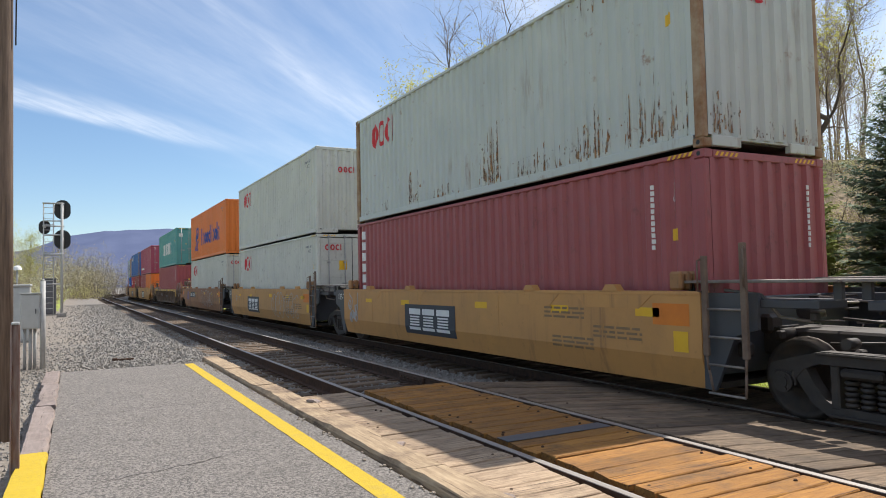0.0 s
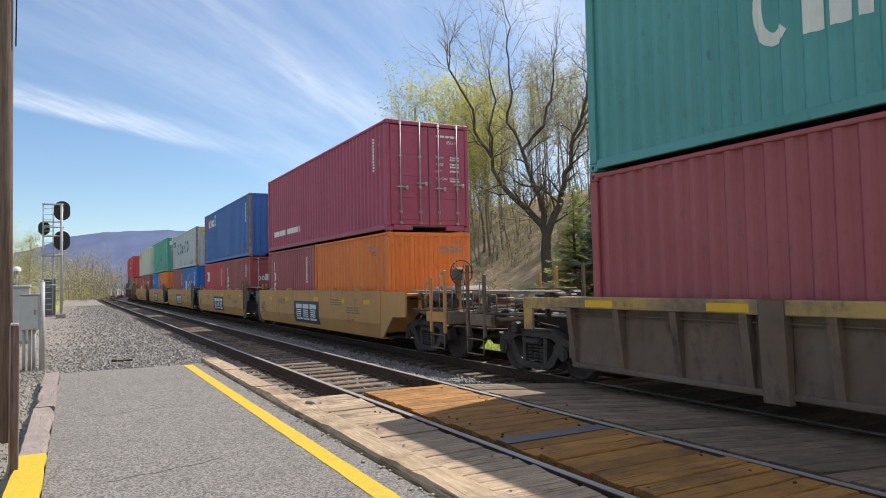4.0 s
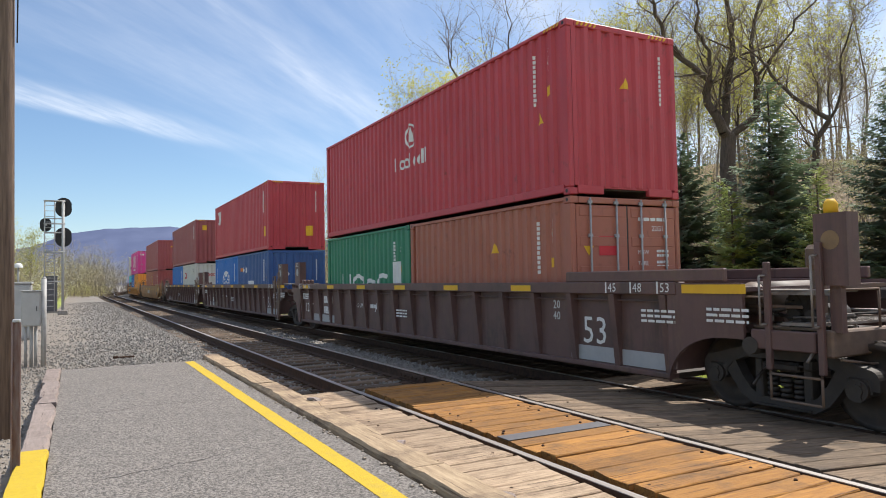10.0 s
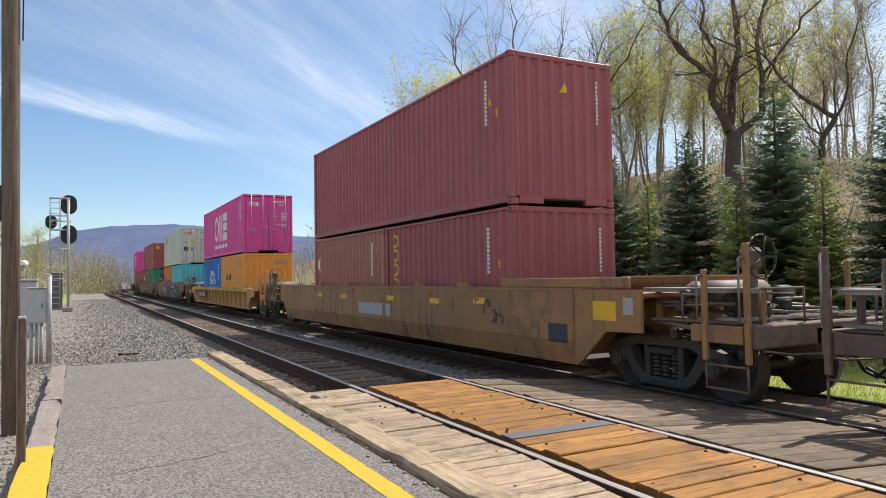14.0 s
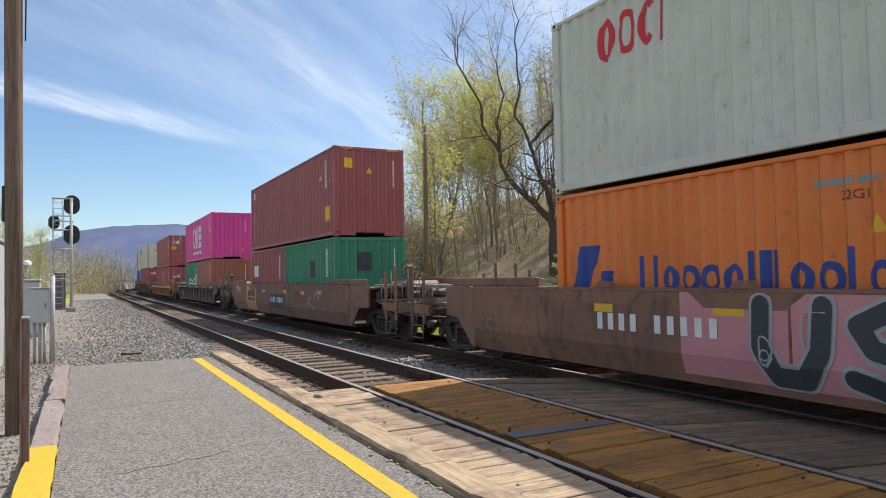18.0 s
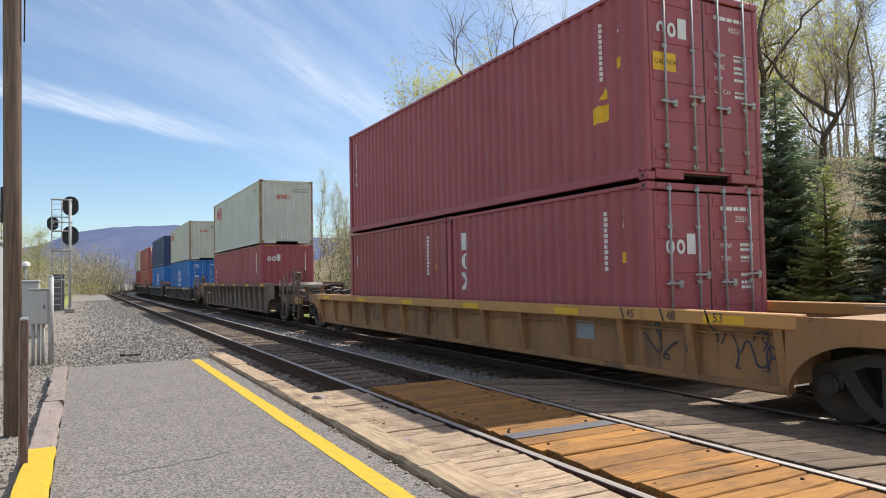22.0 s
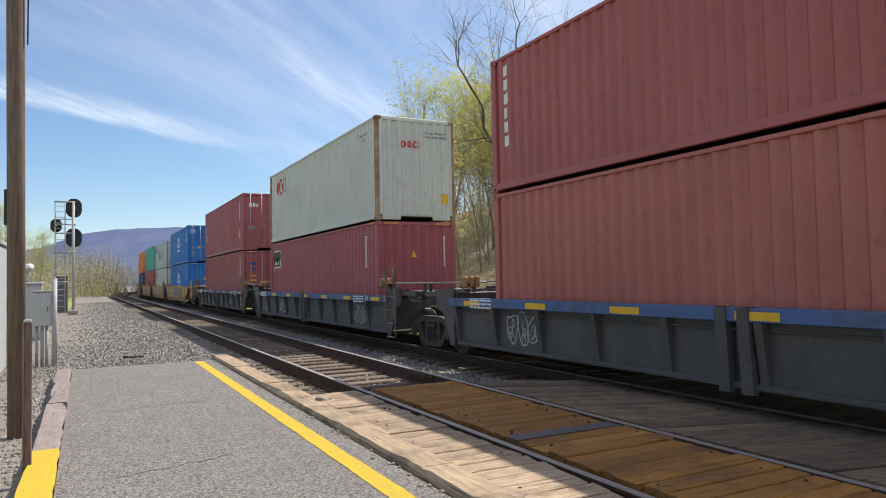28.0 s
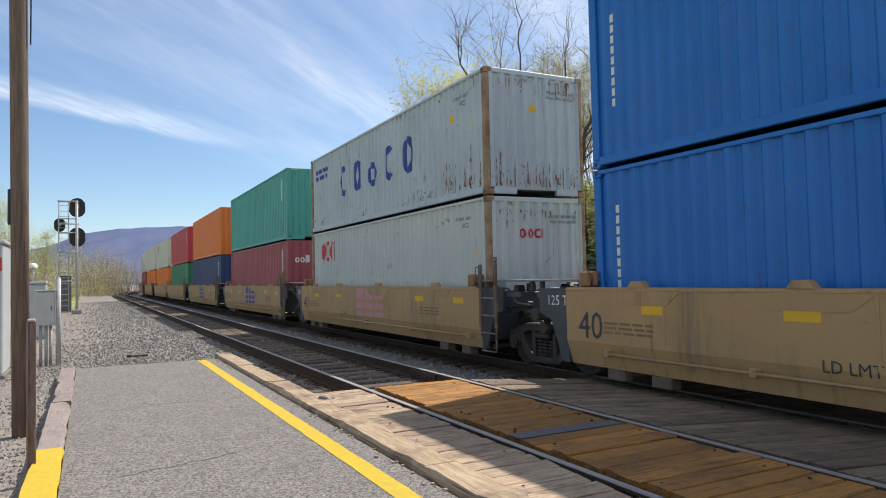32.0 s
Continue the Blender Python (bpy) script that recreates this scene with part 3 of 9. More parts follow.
def platform():
    plat = part("platform", Geo().box(-0.2, 2.26, -14, 14.35, -0.4, 0.0), M["asphalt"])
    tagged(plat, "low asphalt station platform, worn grey", "platform", kind="structure")
    rc = random.Random(9)
    for x0, x1, y, w in ((-0.15, 1.75, 9.3, 0.008), (0.1, 1.2, 6.1, 0.007), (0.6, 1.85, 12.2, 0.010), (-0.15, 0.5, 4.2, 0.007)):
        cr, x = Geo(), x0
        while x < x1:
            y2, xx = y + rc.gauss(0.012, 0.022), x + rc.uniform(0.04, 0.11)
            ww = w * rc.uniform(0.4, 1.2)
            cr.add([(x, y - ww, 0.003), (xx, y2 - ww, 0.003), (xx, y2 + ww, 0.003), (x, y + ww, 0.003)], [(0, 1, 2, 3)])
            x, y = xx, y2
        part("crack", cr, M["tar"], plat, "dark crack in the asphalt")
    deb = Geo()
    for i in range(150):
        y, r = rc.uniform(0, 14.3), rc.uniform(0.003, 0.016)
        x = 2.262 - abs(rc.gauss(0, 0.035))
        deb.box(x - r, x + r, y - r * 1.2, y + r, -0.002, r * 1.1, r * 0.35, Matrix.Rotation(0.0, 4, "Z"))
    part("edge_grit", deb, M["dirt"], plat, "loose grit along the edge")["kind"] = "stuff"
    line = Geo()
    rnd = random.Random(5)
    n = 60
    for i in range(n):
        y0, y1 = -8 + 22.25 * i / n, -8 + 22.25 * (i + 1) / n
        line.add([(1.885 + rnd.uniform(-.006, .006), y0, 0.004), (2.05 + rnd.uniform(-.006, .006), y0, 0.004), (2.05, y1, 0.004), (1.885, y1, 0.004)], [(0, 1, 2, 3)])
    ob = part("safety_line", line, M["yellow"])
    tagged(ob, "painted yellow safety line on the platform", "painted line", kind="structure")
    # timber edge towards the tracks
    edge = thing("timber_edge", "long pale timber edging between platform and tracks", "edging", kind="structure")
    y = 14.75
    while y > -10:
        ln = rnd.uniform(2.2, 2.7)
        bm = worn_timber(rnd, -0.145, 0.17, ln, -0.3, 0.055 + rnd.uniform(-0.006, 0.008), M["kerb"])
        part("timber", bm, M["kerb"], edge, at=pose(2.44 + rnd.uniform(-0.012, 0.012), y, 0, 0, 0, rnd.uniform(-0.25, 0.25)))
        y -= ln + 0.012
    side = thing("timber_side_edge", "weathered grey timber edging, painted yellow at one end", "edging", kind="structure")
    for y0, y1, mt in ((7.36, 10.2, "old_timber"), (10.22, 12.4, "old_timber"), (12.42, 14.3, "old_timber"), (4.9, 7.34, "yellow"), (2.4, 4.88, "yellow"), (-2.0, 2.38, "yellow")):
        part("timber", worn_timber(rnd, -0.125, 0.125, y1 - y0, -0.25, 0.03, M[mt]), M[mt], side, "yellow-painted timber" if mt == "yellow" else "", at=pose(-0.325 + rnd.uniform(-.01, .01), y1, rnd.uniform(-.005, .01), 0, 0, rnd.uniform(-0.15, 0.15)))


def crossing():
    """Plank crossing: boards laid across, beside, between and beyond the rails."""
    rnd = random.Random(8)
    cr = thing("plank_crossing", "worn timber plank crossing over both tracks", "plank crossing", kind="structure")
    strips = [("plank_pale", 2.66, 3.325, 0.0, 0.0), ("plank_orange", 3.575, 4.835, 0.0, 0.0), ("plank_shaded", 5.06, 7.40, -0.01, -0.19), ("plank_shaded", 7.62, 8.94, -0.21, -0.21)]
    for name, x0, x1, z0, z1 in strips:
        y = 9.12
        tilt = math.degrees(math.atan2(z0 - z1, x1 - x0))
        meshes = []
        for k in range(9):
            ln = x1 - x0
            g = Geo()
            a, b, w = -ln / 2 + rnd.uniform(-0.02, 0.03), ln / 2 - rnd.uniform(-0.02, 0.03), 0.216 + rnd.uniform(-0.008, 0.004)
            n = 6
            v = []
            for i in range(n + 1):                 # worn edges that wander a little, ends cut askew
                x = a + (b - a) * i / n
                sk = rnd.uniform(-0.02, 0.02) if i in (0, n) else 0
                e0, e1, dz = rnd.uniform(-0.004, 0.003), rnd.uniform(-0.003, 0.005), rnd.uniform(-0.003, 0.003)
                v += [(x, -w + e0, -0.07), (x, -w + e0, -0.008), (x + sk, -w + e0 + 0.008, dz), (x - sk, -e1 - 0.008, dz), (x, -e1, -0.008), (x, -e1, -0.07)]
            f = [(6 * i + j, 6 * i + (j + 1) % 6, 6 * i + 6 + (j + 1) % 6, 6 * i + 6 + j) for i in range(n) for j in range(6)]
            g.add(v, f + [(0, 1, 2, 3, 4, 5), tuple(6 * n + j for j in range(6))])
            meshes.append(g.mesh("plank", M[name]))
        while y > -7:
            part("plank", rnd.choice(meshes), M[name], cr, at=pose((x0 + x1) / 2, y, (z0 + z1) / 2 + rnd.uniform(-0.007, 0.007) - 0.004, rnd.uniform(-.5, .5), tilt, rnd.uniform(-0.35, 0.35)))
            y -= 0.2285
    for x, y, ln, a in ((2.60, 8.35, 0.22, 20), (2.66, 5.9, 0.16, -35), (2.62, 4.1, 0.18, 60), (3.36, 3.3, 0.2, 80), (2.64, 2.6, 0.12, 10)):
        part("splinter", Geo().prism([(-ln / 2, 0), (ln / 2, 0), (ln * 0.35, 0.025), (-ln * 0.1, 0.032), (-ln * 0.42, 0.018)], -0.03, 0.035), M["old_timber"], cr, "broken piece of timber", at=pose(x, y, 0.055 if x < 2.62 else 0.0, 0, 0, a))
    part("bedding", Geo().box(2.64, 9.0, -7, 9.0, -0.45, -0.30), M["tar"], cr)
    part("steel_plate", Geo().box(3.56, 4.80, 5.46, 5.66, 0.0, 0.008, 0.002), M["steel_plate"], cr, "bare steel plate")
    for k in range(48):
        x = rnd.choice((3.68, 3.74, 4.66, 4.74, 2.78, 3.2, 3.15, 5.3, 5.4, 6.9))
        part("spike", SPIKE, M["rail"], cr, at=(x + rnd.uniform(-.02, .02), 9.0 - 0.2285 * rnd.randint(1, 34) + rnd.choice((-0.03, 0.05)), 0.0 if x < 5 else -0.01 - (x - 5.06) * 0.077))


SPIKE = Geo().tube((0, 0, -0.01), (0, 0, 0.005), 0.017, 0.012, n=7).mesh("spike", M["rail"])


def lineside():
    pole = thing("utility_pole", "weathered brown wooden utility pole beside the platform", "utility pole", at=pose(-0.67, 9.04, -0.14))
    g = Geo().lathe([(0.001, 0.0), (0.088, 0.0), (0.09, 3.0), (0.094, 6.0), (0.097, 10.0), (0.001, 10.0)], Matrix.Rotation(radians(-0.35), 4, "Y"), 16)
    part("shaft", g, M["pole"], pole)
    part("bracket", Geo().box(-0.13, -0.085, -0.03, 0.03, 2.35, 2.75, 0.01), M["black"], pole)
    part("wire", Geo().path([(0.09, -0.03, 4.4), (0.10, -0.03, 6.0), (0.06, -0.02, 9.0)], 0.008), M["black"], pole)
    far = thing("utility_pole", "tall bare weathered utility pole across the tracks", "utility pole", at=pose(17.6, 36.0, ground_z(17.6, 36.0) - 0.2))
    part("shaft", Geo().lathe([(0.001, 0.0), (0.15, 0.0), (0.14, 4.0), (0.12, 8.0), (0.10, 11.0), (0.001, 11.02)], Matrix.Rotation(radians(0.6), 4, "Y"), 14), M["pole"], far)
    part("cap_band", Geo().tube((0.11, 0, 10.5), (0.11, 0, 10.62), 0.118, n=14), M["galv"], far)
    post = thing("marker_post", "short rusty steel post beside the platform edge", "post", at=pose(-0.43, 6.82, -0.14))
    part("channel", Geo().box(-0.035, 0.035, -0.012, 0.012, 0, 1.36, 0.004).box(-0.035, -0.023, -0.04, -0.01, 0, 1.36).box(0.023, 0.035, -0.04, -0.01, 0, 1.36), M["rusty_post"], post)
    part("cap", Geo().box(-0.03, 0.03, -0.03, 0.012, 1.36, 1.385, 0.006), M["white_metal"], post)
    cab = thing("equipment_box", "grey metal signal equipment box on pipe legs", "equipment box", at=pose(-0.785, 16.6, -0.14))
    part("body", Geo().box(-0.17, 0.17, -0.15, 0.15, 0.84, 1.55, 0.012), M["cabinet"], cab)
    part("door", Geo().box(-0.155, 0.155, -0.166, -0.152, 0.86, 1.53, 0.006), M["cabinet"], cab)
    part("handle", Geo().box(0.09, 0.11, -0.185, -0.167, 1.15, 1.25, 0.004), M["steel_plate"], cab)
    part("roof", Geo().box(-0.19, 0.19, -0.18, 0.17, 1.552, 1.575, 0.006), M["cabinet"], cab)
    for x in (-0.1, 0.0, 0.08):
        part("leg", Geo().tube((x, 0, 0), (x, 0, 0.84), 0.03, n=10), M["galv"], cab)
    gp = thing("pipe_post", "tall round galvanised pipe post", "post", at=pose(-0.56, 16.5, -0.14))
    part("pipe", Geo().tube((0, 0, 0), (0, 0, 1.81), 0.05, n=14).tube((0, 0, 1.81), (0, 0, 1.85), 0.05, 0.02, n=14), M["galv"], gp)
    shed = thing("signal_shed", "pale grey metal signal cabin beside the line", "signal cabin", at=pose(-1.75, 15.6, -0.14))
    part("wall", Geo().box(-0.6, 0.36, -0.7, 0.7, 0.06, 2.45, 0.02), M["white_metal"], shed)
    part("roof", Geo().box(-0.66, 0.40, -0.76, 0.76, 2.452, 2.52, 0.015), M["cabinet"], shed)
    part("base", Geo().box(-0.62, 0.40, -0.74, 0.74, 0, 0.06, 0.01), M["asphalt"], shed)
    part("door", Geo().box(-0.3, 0.25, -0.722, -0.702, 0.1, 2.1, 0.006), M["white_metal"], shed)
    part("sign", Geo().box(0.30, 0.345, -0.716, -0.703, 1.95, 2.2, 0.003), SIGN_RED, shed, "red warning sign")
    # signal mast with target heads
    sg = thing("railway_signal", "tall galvanised mast with round black signal heads and a ladder", "railway signal", at=pose(-0.6, 45.2, -0.14))
    part("mast", Geo().tube((0, 0, 0), (0, 0, 6.55), 0.075, n=14), M["galv"], sg)
    part("base", Geo().box(-0.25, 0.25, -0.25, 0.25, 0, 0.25, 0.03), M["stone"], sg)
    lad = part("ladder", Geo().tube((-0.92, 0.1, 0.2), (-0.92, 0.1, 6.5), 0.034, n=6).tube((-0.42, 0.1, 0.2), (-0.42, 0.1, 6.5), 0.03, n=6), M["galv"], sg)
    rung = Geo().tube((-0.92, 0.1, 0), (-0.42, 0.1, 0), 0.017, n=5).mesh("rung", M["galv"])
    for i in range(19):
        part("rung", rung, M["galv"], lad, at=(0, 0, 0.5 + i * 0.32))
    for z in (1.9, 3.55, 4.7, 5.5, 6.5):
        part("cross_arm", Geo().tube((-0.95, 0.1, z), (0.06, 0.0, z), 0.035, n=8), M["galv"], sg)
    for z in (3.6, 5.2, 6.5):
        part("platform_rail", Geo().path([(-0.95, -0.25, z), (0.1, -0.25, z), (0.1, 0.25, z), (-0.95, 0.25, z), (-0.95, -0.25, z)], 0.022), M["galv"], sg)
    for cx, cz, w, h, yy in ((0.02, 6.18, 0.42, 0.56, 0.3), (0.02, 4.45, 0.42, 0.56, 0.3), (-0.88, 5.15, 0.29, 0.39, 0.3)):
        outline = [(cx + w * math.cos(2 * math.pi * i / 28), cz + (h - w) * (1 if math.sin(2 * math.pi * i / 28) > 0 else -1) + w * math.sin(2 * math.pi * i / 28)) for i in range(28)]
        head = part("signal_head", Geo().prism(outline, yy - 0.02, yy + 0.02, "y"), M["black"], sg)
        part("housing", Geo().box(cx - w * 0.3, cx + w * 0.3, yy - 0.16, yy - 0.022, cz - h * 0.62, cz + h * 0.62, 0.03), M["black"], head)
        for k in (-1, 0, 1):
            z = cz + k * h * 0.5
            part("hood", Geo().tube((cx, yy + 0.022, z), (cx, yy + 0.3, z), 0.13 * w / 0.42, n=12, caps=False), M["black"], head)
            part("lens", Geo().tube((cx, yy + 0.024, z), (cx, yy + 0.05, z), 0.10 * w / 0.42, n=12), M["lens_dark"], head)
        part("clamp", Geo().box(cx - 0.1 if cx > -0.5 else cx - 0.06, cx + 0.08, 0.05, yy - 0.165, cz - 0.06, cz + 0.06, 0.01), M["galv"], head)
    hut = thing("relay_cabinet", "dark grey relay cabinet beside the signal", "relay cabinet", at=pose(-1.3, 49, -0.14))
    part("body", Geo().box(-0.35, 0.35, -0.3, 0.3, 0.1, 2.2, 0.02), M["steel_plate"], hut)
    part("roof", Geo().box(-0.4, 0.4, -0.35, 0.35, 2.202, 2.27, 0.02), M["steel_plate"], hut)
    part("door", Geo().box(-0.31, 0.31, -0.318, -0.302, 0.15, 2.1, 0.006), M["steel_plate"], hut)
    part("base", Geo().box(-0.4, 0.4, -0.35, 0.35, 0, 0.1), M["stone"], hut)
    tf = thing("power_cabinet", "large grey metal power cabinet behind the equipment box", "power cabinet", at=pose(-1.62, 25.5, -0.14))
    part("body", Geo().box(-0.42, 0.42, -0.4, 0.4, 0.05, 1.72, 0.02), M["galv"], tf)
    part("lid", Geo().box(-0.45, 0.45, -0.43, 0.43, 1.722, 1.80, 0.02), M["galv"], tf)
    part("door", Geo().box(-0.38, 0.38, -0.418, -0.402, 0.12, 1.66, 0.006), M["cabinet"], tf)
    part("base", Geo().box(-0.46, 0.46, -0.44, 0.44, 0, 0.05), M["stone"], tf)
    for x, h in ((-0.25, 0.75), (0.05, 0.45)):
        part("mast", Geo().tube((x, 0, 1.80), (x, 0, 1.80 + h), 0.03, n=8), M["galv"], tf)
    part("antenna", Geo().tube((-0.25, 0, 2.5), (-0.25, 0, 2.86), 0.075, n=12), M["m_white_plain"], tf, "white antenna housing")
    part("dome", Geo().lathe([(0.13, 2.25), (0.12, 2.33), (0.08, 2.38), (0.001, 2.40)], Matrix.Translation((0.05, 0, 0)), 14), M["m_white_plain"], tf, "white dome antenna")
    bar = thing("scrap_bar", "dark bent scrap of rail steel on the gravel", "scrap", at=pose(0.97, 16.98, -0.11, 0, 0, 10))
    part("bar", Geo().box(-0.22, 0.22, -0.02, 0.02, 0, 0.04, 0.008).box(-0.22, -0.12, -0.03, 0.03, 0.02, 0.06, 0.01), M["rail"], bar)


SIGN_RED = material("sign_red", (0.55, 0.03, 0.03), (0.45, 0.03, 0.03), 6, rough=0.5)


# ---- trees ----
def leaf_at(g, rnd, c, spread, s):
    c = c + Vector((rnd.gauss(0, spread), rnd.gauss(0, spread), rnd.gauss(0, spread)))
    u = Vector((rnd.gauss(0, 1), rnd.gauss(0, 1), rnd.gauss(0, 1))).normalized()
    w = u.orthogonal().normalized()
    g.add([c - u * s, c + w * s * 0.6, c + u * s, c - w * s * 0.6], [(0, 1, 2, 3)])


def side_way(rnd, d, split, up):
    a = d.orthogonal().normalized()
    a.rotate(Matrix.Rotation(rnd.uniform(0, 2 * math.pi), 3, d))
    return (d * (1 - split) + a * split + Vector((0, 0, up))).normalized()


def sprig(rnd, wood, twig, leaf, p, d, length, r, level, last, leaves, crook=0.2, up=0.12, size=0.045):
    """A branch that forks into finer ones, with small young leaves at the tips."""
    steps = 4 if level < last - 1 else 3 if level < last else 1
    for i in range(steps):
        d = (d + Vector((rnd.gauss(0, crook), rnd.gauss(0, crook), rnd.gauss(0, crook * 0.7) + up * 0.5))).normalized()
        q = p + d * (length / steps)
        r2 = max(0.007, r * 0.82)
        if level == last:
            twig.cone(p, q, r)
        else:
            (wood if r > 0.03 else twig).tube(p, q, r, r2, 5 if r > 0.03 else 3, caps=False)
        p, r = q, r2
        if level < last:
            for _ in range(2):
                if rnd.random() < 0.9:
                    sprig(rnd, wood, twig, leaf, p.copy(), side_way(rnd, d, rnd.uniform(0.4, 0.62), up), length * rnd.uniform(0.45, 0.72), r * rnd.uniform(0.5, 0.68), level + 1, last, leaves, crook, up, size)
        elif rnd.random() < leaves:
            for _ in range(4 if leaves > 0.85 else 1):
                leaf_at(leaf, rnd, p, 0.14, size * rnd.uniform(0.65, 1.35))


def crooked_tree(seed, label, trunk, limbs, reach, shoots, leaves=0.5):
    """An old tree: limbs that bend this way and that (degrees from upright), each with a crown of fine twigs."""
    rnd = random.Random(seed)
    wood, twig, leaf = Geo(), Geo(), Geo()
    joints = {}

    def limb(name, p, heads, step, r, shoots):
        joints[name, 0] = (p.copy(), r)
        lean = rnd.uniform(-0.35, 0.35)
        for k, h in enumerate(heads):
            d = Vector((math.sin(radians(h)), lean + rnd.gauss(0, 0.15), math.cos(radians(h)))).normalized()
            for third in (0, 1, 2):
                e = (d + Vector((rnd.gauss(0, .2), rnd.gauss(0, .2), rnd.gauss(0, .12)))).normalized()
                q = p + e * step * 0.345 * rnd.uniform(0.9, 1.12)
                r2 = r * 0.922
                wood.tube(p, q, r, r2, 9, caps=False)
                p, r = q, r2
                for _ in range(shoots if third else 1):
                    sprig(rnd, wood, twig, leaf, p.copy(), side_way(rnd, e, rnd.uniform(0.45, 0.7), 0.18), reach * rnd.uniform(0.45, 1.1), min(0.065, r * rnd.uniform(0.3, 0.55)), 1, 3, leaves, 0.26)
            joints[name, k + 1] = (p.copy(), r)
        sprig(rnd, wood, twig, leaf, p.copy(), d, reach, r * 0.8, 1, 3, leaves)
        sprig(rnd, wood, twig, leaf, p.copy(), side_way(rnd, d, 0.4, 0.1), reach, r * 0.7, 1, 3, leaves)

    p, r = Vector((0, 0, -0.4)), trunk[0]
    for h in trunk[2:]:
        d = Vector((math.sin(radians(h)), 0.05, math.cos(radians(h)))).normalized()
        q = p + d * trunk[1]
        wood.tube(p, q, r, r * 0.95, 12, caps=False)
        p, r = q, r * 0.95
    wood.lathe([(0.001, -r), (r * 0.72, -r * 0.7), (r, 0), (r * 0.72, r * 0.7), (0.001, r)], Matrix.Translation(p), 12)
    joints["trunk", 0] = (p, r)
    for name, start, at, fat, step, heads in limbs:
        j, rr = joints[start, at]
        limb(name, j.copy(), heads, step, rr * fat, shoots)
    root = thing("tree", label, "tree", "bare trees of the wood")
    part("trunk", wood, M["bark"], root)
    part("crown", twig, M["twig"], root)
    part("leaves", leaf, M["bud"], root, "sparse yellow-green young leaves")
    return root


def slender_tree(seed, height, r, branches, first, label, leaves, up, length, last=3):
    rnd = random.Random(seed)
    wood, twig, leaf = Geo(), Geo(), Geo()
    p, d = Vector((0, 0, -0.3)), Vector((rnd.gauss(0, .04), rnd.gauss(0, .04), 1)).normalized()
    steps = 12
    for i in range(steps):
        t = (i + 1) / steps
        d = (d + Vector((rnd.gauss(0, .05), rnd.gauss(0, .05), 0.05))).normalized()
        q = p + d * height / steps
        r2 = r * 0.9
        wood.tube(p, q, r, r2, 6, caps=False)
        p, r = q, r2
        if t > first:
            for _ in range(branches):
                sprig(rnd, wood, twig, leaf, p.copy(), side_way(rnd, d, rnd.uniform(0.3, 0.55), up), length * rnd.uniform(0.5, 1.0) * (1.15 - 0.55 * t), min(r * 0.5, 0.03), 1, last, leaves, 0.2, up, 0.078)
    root = thing("tree", label, "tree", "bare trees of the wood")
    part("trunk", wood, M["bark_pale"], root)
    part("crown", twig, M["bark_pale"], root)
    part("leaves", leaf, M["bud"], root, "fresh yellow-green young leaves")
    return root


def spruce(seed, height, width, coat="needle", label="dark blue-green young spruce behind the railway"):
    rnd = random.Random(seed)
    root = thing("spruce", label, "spruce", "spruces along the line")
    part("trunk", Geo().tube((0, 0, -0.2), (0, 0, height * 0.97), 0.09 + height * 0.006, 0.012, 9), M["bark"], root)
    g = Geo()
    z = 0.3
    while z < height:
        t = z / height
        r = width * (1 - t) ** 0.72 * (0.8 + 0.4 * rnd.random()) + 0.05
        n = max(4, int((15 * (1 - t) + 5) * (0.62 if coat == "pine" else 1.0)))
        for i in range(n):
            a = 2 * math.pi * (i + rnd.random()) / n
            ln = r * rnd.uniform(0.6, 1.2)
            d = Vector((math.cos(a), math.sin(a), 0))
            sd = Vector((-d.y, d.x, 0))
            lift = rnd.uniform(-0.38, -0.05) + 0.75 * t * t
            p0 = Vector((0, 0, z + rnd.gauss(0, 0.04)))
            m = max(3, int(ln / 0.085))
            for k in range(m):
                s = (k + 0.9) / m
                p = p0 + d * ln * s + Vector((0, 0, lift * ln * s + 0.22 * ln * s * s))
                w = 0.38 * ln * (1 - s) ** 0.6 + 0.09
                for q in range(5):
                    sg = -1 if q % 2 else 1
                    o = p + Vector((rnd.gauss(0, .02), rnd.gauss(0, .02), rnd.gauss(0, .015)))
                    e = o + sd * sg * w * rnd.uniform(0.35, 1.0) + d * w * rnd.uniform(0.1, 0.8) + Vector((0, 0, rnd.uniform(-0.10, 0.0) * w * 3))
                    h = (e - o).cross(Vector((0, 0, 1))).normalized() * rnd.uniform(0.022, 0.042) + Vector((0, 0, rnd.uniform(0.004, 0.014)))
                    g.add([o - h, o + h, e + h * 0.35, e - h * 0.35], [(0, 1, 2, 3)])
        z += 0.19 + 0.05 * (1 - t)
    part("needles", g, M[coat], root)
    return root


